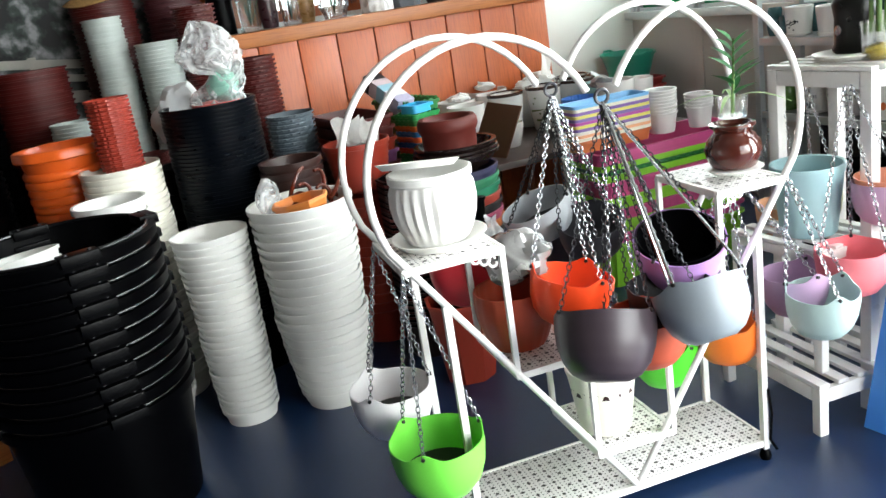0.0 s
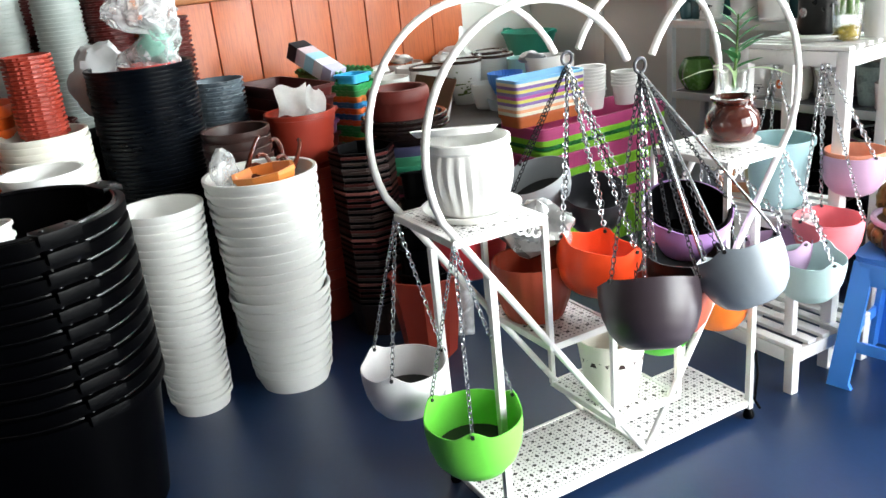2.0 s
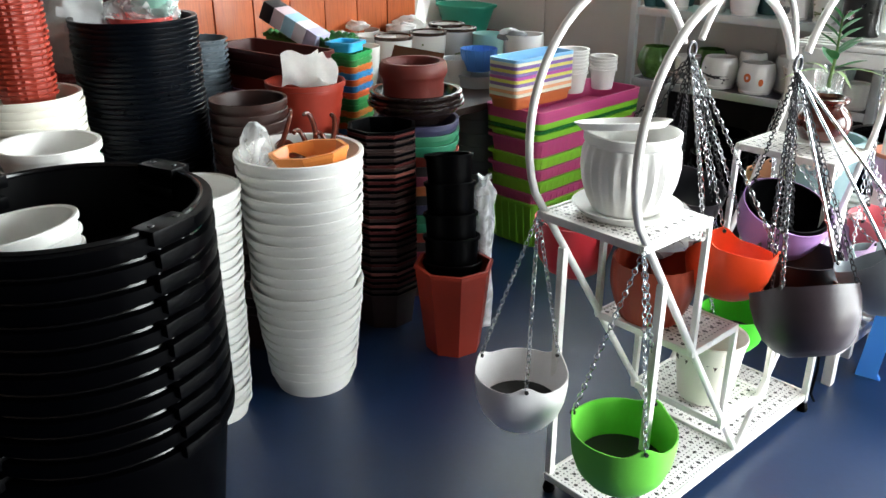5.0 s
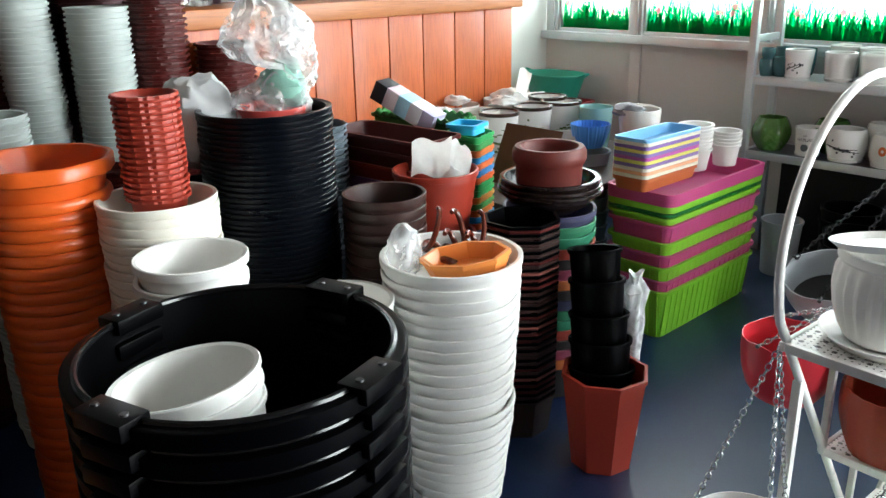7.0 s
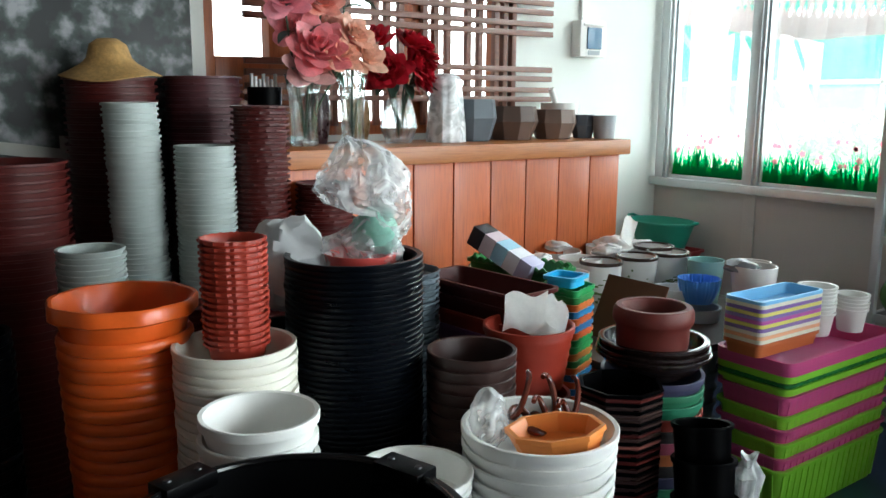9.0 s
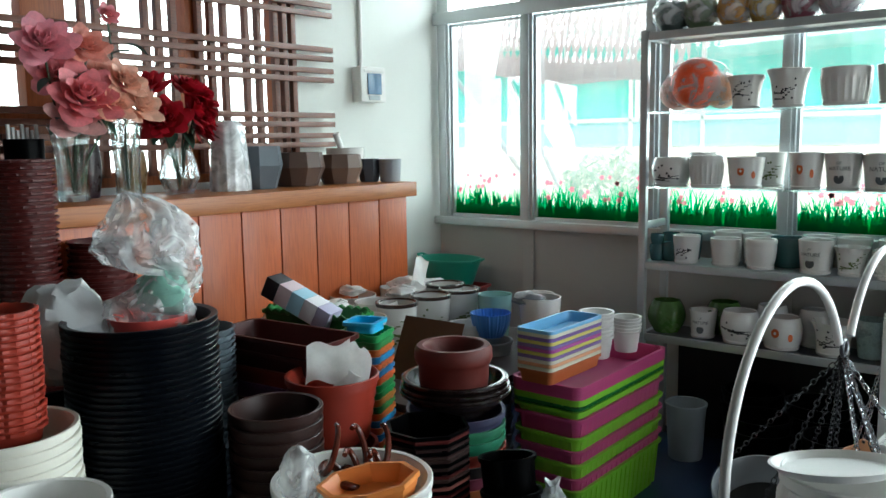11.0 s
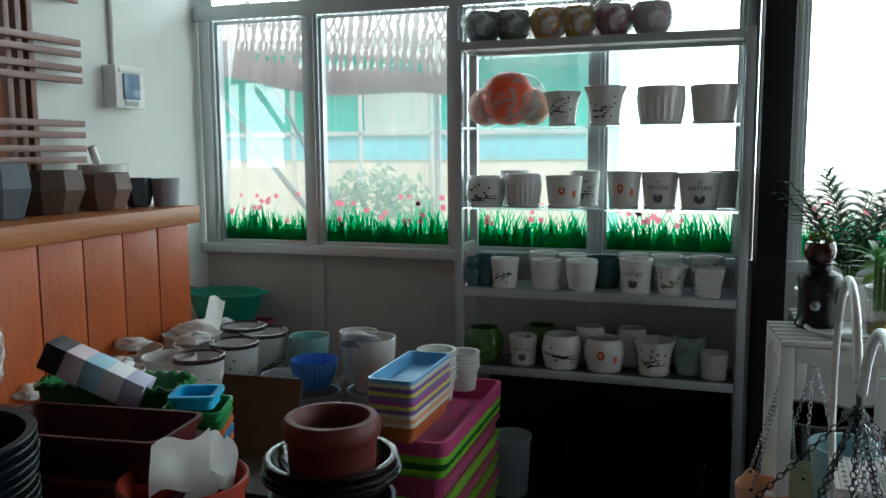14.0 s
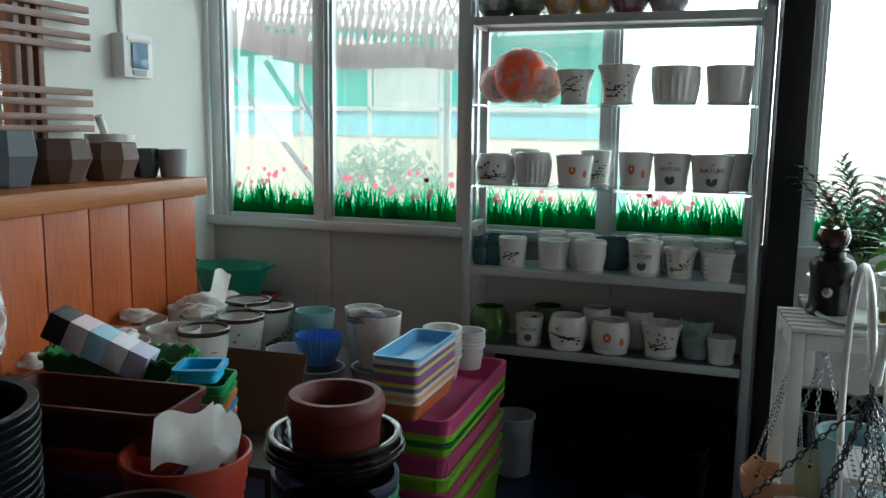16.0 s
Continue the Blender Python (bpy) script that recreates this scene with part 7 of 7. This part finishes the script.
vase(-1.53, 1.45, 0.055, 0.29)
v3 = vase(-1.55, 1.68, 0.068, 0.18, 0.7, 1.15)


def rose(parent, p, r, col, d, seed):
    rg = random.Random(seed)
    bm = bmesh.new()
    d = Vector(d).normalized()
    rot = d.to_track_quat("Z", "Y").to_matrix().to_4x4()
    n = 22
    for q in range(n):
        f = q / n
        a = q * 2.399 + rg.uniform(-0.2, 0.2)
        tilt = 0.15 + 1.15 * f
        rad = r * (0.12 + 0.62 * f)
        ln, w = r * (0.55 + 0.5 * f), r * (0.5 + 0.55 * f)
        c = Vector((math.cos(a) * rad * 0.45, math.sin(a) * rad * 0.45, -0.25 * r * f))
        o, u = Vector((math.cos(a), math.sin(a), 0)), Vector((-math.sin(a), math.cos(a), 0))
        g = []
        for i in range(4):
            row = []
            for j in range(4):
                s, t = i / 3, (j / 3 - 0.5) * 2
                wid = w * 0.5 * math.sin(math.pi * (0.2 + 0.62 * s))
                out = math.sin(tilt) * ln * s + 0.25 * r * max(0, s - 0.7) * f
                upz = math.cos(tilt) * ln * s + 0.10 * r * (1 - t * t)
                v = c + o * (out - 0.16 * r * t * t) + u * (wid * t) + Vector((0, 0, upz * 0.9 + rg.uniform(-0.04, 0.04) * r))
                row.append(bm.verts.new(Vector(p) + rot.to_3x3() @ v))
            g.append(row)
        for i in range(3):
            for j in range(3):
                bm.faces.new((g[i][j], g[i + 1][j], g[i + 1][j + 1], g[i][j + 1]))
    return part("rose", bm, leafy("petal_" + col, col, 0.3), parent)


M_FSTEM = mat("flower_stem", "3a4a34", 0.6)
bq = root("pink_rose_bouquet", "bouquet of pink and peach artificial roses", "flowers", -1.53, 1.34, CZ)
for k, (y, z, x, r, c) in enumerate(((-0.18, 0.54, 0.02, 0.075, "f0a0ac"), (-0.07, 0.36, 0.06, 0.095, "ea8a90"), (-0.02, 0.54, 0.0, 0.06, "eaa090"), (0.09, 0.42, 0.05, 0.06, "eab49c"), (0.02, 0.34, 0.08, 0.062, "f0b8a0"), (0.14, 0.34, 0.05, 0.07, "efc0a8"), (-0.09, 0.30, 0.03, 0.08, "eab8b4"), (0.07, 0.66, 0.0, 0.034, "e8949c"), (-0.12, 0.44, -0.05, 0.07, "e898a0"), (0.05, 0.45, -0.06, 0.06, "e8b0a0"))):
    rose(bq, (x, y, z), r * 1.25, c, (0.8, y * 1.5, 0.5), k + 5)
    base = (0, -0.1 if y < 0.05 else 0.11, 0.03)
    part("stem", tube([base, (x * 0.3, (y + base[1]) / 2, z * 0.5), (x, y, z - 0.03)], 0.004, 6), M_FSTEM, bq)
rg = random.Random(21)
for k in range(15):
    b2 = bmesh.new()
    y, z = rg.uniform(-0.24, 0.2), rg.uniform(0.27, 0.6)
    leaf(b2, (0.0, y * 0.8, z), (rg.uniform(-0.2, 0.6), (y + 0.02) * 5, rg.uniform(-0.5, 0.5)), (0, 0, 1), 0.09, 0.045, 0.3)
    part("leaf", b2, leafy("rose_leaf", "3a5444", 0.15), bq)
rb_ = root("red_bouquet", "bouquet of dark red artificial flowers", "flowers", -1.55, 1.68, CZ)
rg = random.Random(22)
for k in range(13):
    a, e = rg.uniform(-1.6, 1.6), rg.uniform(-0.6, 1.1)
    p = Vector((0.06 * math.cos(a) * math.cos(e), 0.115 * math.sin(a), 0.32 + 0.10 * math.sin(e)))
    rose(rb_, p, 0.075, ("b01828", "c01c30", "98141f")[k % 3], p - Vector((-0.05, 0, 0.25)), k + 60)
    part("stem", tube([(0, 0, 0.02), (p.x * 0.3, p.y * 0.3, 0.17), tuple(p)], 0.0035, 6), M_FSTEM, rb_)
for k in range(5):
    b2 = bmesh.new()
    leaf(b2, (0.02, -0.08 + 0.05 * k, 0.24), (0.3, -0.5 + 0.25 * k, -0.2), (0, 0, 1), 0.08, 0.045, 0.3)
    part("leaf", b2, leafy("rose_leaf", "3a5444", 0.15), rb_)
wv = root("wrapped_vase", "white vase wrapped in cloudy plastic on the counter", "vase", -1.52, 1.90, CZ)
part("body", lathe(vessel(0.06, 0.042, 0.26, 0.004, n=6, bulge=0.008, depth=0.2), 32), M_WHITE, wv)
part("wrap", lathe([(0.082, 0), (0.08, 0.08), (0.07, 0.2), (0.058, 0.27), (0.035, 0.285), (0, 0.287)], 40, lambda a, r, z, i: (r * (1 + 0.05 * math.sin(7 * a + 9 * z) + 0.03 * math.sin(13 * a)), z)), M_FILM2, wv)
GRYC = mat("grey_stone_glaze", "5c646c", 0.5, var=0.15)
BRNC = mat("brown_stone_glaze", "5a463c", 0.55, var=0.15)
for x, y, w, h, m, seg, lb in ((-1.54, 2.06, 0.225, 0.18, GRYC, 7, "blue grey faceted pot"), (-1.56, 2.295, 0.26, 0.15, BRNC, 10, "dark brown faceted pot"), (-1.52, 2.525, 0.225, 0.135, mat("taupe_glaze", "7a665a", 0.5, var=0.12), 9, "taupe faceted pot"), (-1.50, 2.705, 0.125, 0.11, GRYC, 8, "small grey faceted pot")):
    bm = lathe([(0, 0), (w * 0.36, 0), (w * 0.5, h * 0.55), (w * 0.45, h), (w * 0.41, h), (w * 0.43, h * 0.5), (0, h * 0.4)], seg)
    solo("faceted_pot", bm, m, lb + " on the counter", "plant pot", pose(x, y, CZ, 0, 0, 17), "pots on the counter", smooth=False)
solo("small_grey_cup", lathe(vessel(0.048, 0.055, 0.108, 0.005, n=4, depth=0.09), 32), mat("pale_stone_glaze", "a4aab0", 0.5, var=0.08), "small pale grey pot at the counter end", "plant pot", pose(-1.40, 2.745, CZ), "pots on the counter")
mt = root("mortar", "white mortar with a pestle on the counter", "mortar", -1.66, 2.70, CZ)
part("bowl", lathe(vessel(0.07, 0.095, 0.165, 0.008, n=5, bulge=0.006, depth=0.12), 32), M_GLAZE, mt)
part("pestle", tube([(0, 0, 0.10), (0, -0.06, 0.235)], lambda f: 0.013 + 0.006 * abs(f - 0.5), 10), M_GLAZE, mt)
bkp = root("brush_pot", "dark pot of white brushes on the counter", "brush pot", -1.62, 1.12, CZ)
part("pot", lathe(vessel(0.06, 0.065, 0.22, 0.005, n=4, depth=0.15), 32), M_BLACK, bkp)
for k in range(7):
    part("handle", box(-0.006, 0.006, -0.05 + 0.016 * k - 0.005, -0.05 + 0.016 * k + 0.005, 0.18, 0.27 - 0.01 * (k % 3), 0.002), M_WHITE, bkp)
for x, y, c, h in ((-1.66, 1.36, "3a2226", 0.2), (-1.68, 1.56, "8a6a40", 0.17)):
    solo("dark_vase", lathe(vessel(0.04, 0.045, h, 0.004, n=6, bulge=0.01, depth=0.1), 28), mat("vase_" + c, c, 0.3, var=0.4, scale=30, bump=0.3), "small dark vase between the glass vases", "vase", pose(x, y, CZ), "dark vases on the counter")
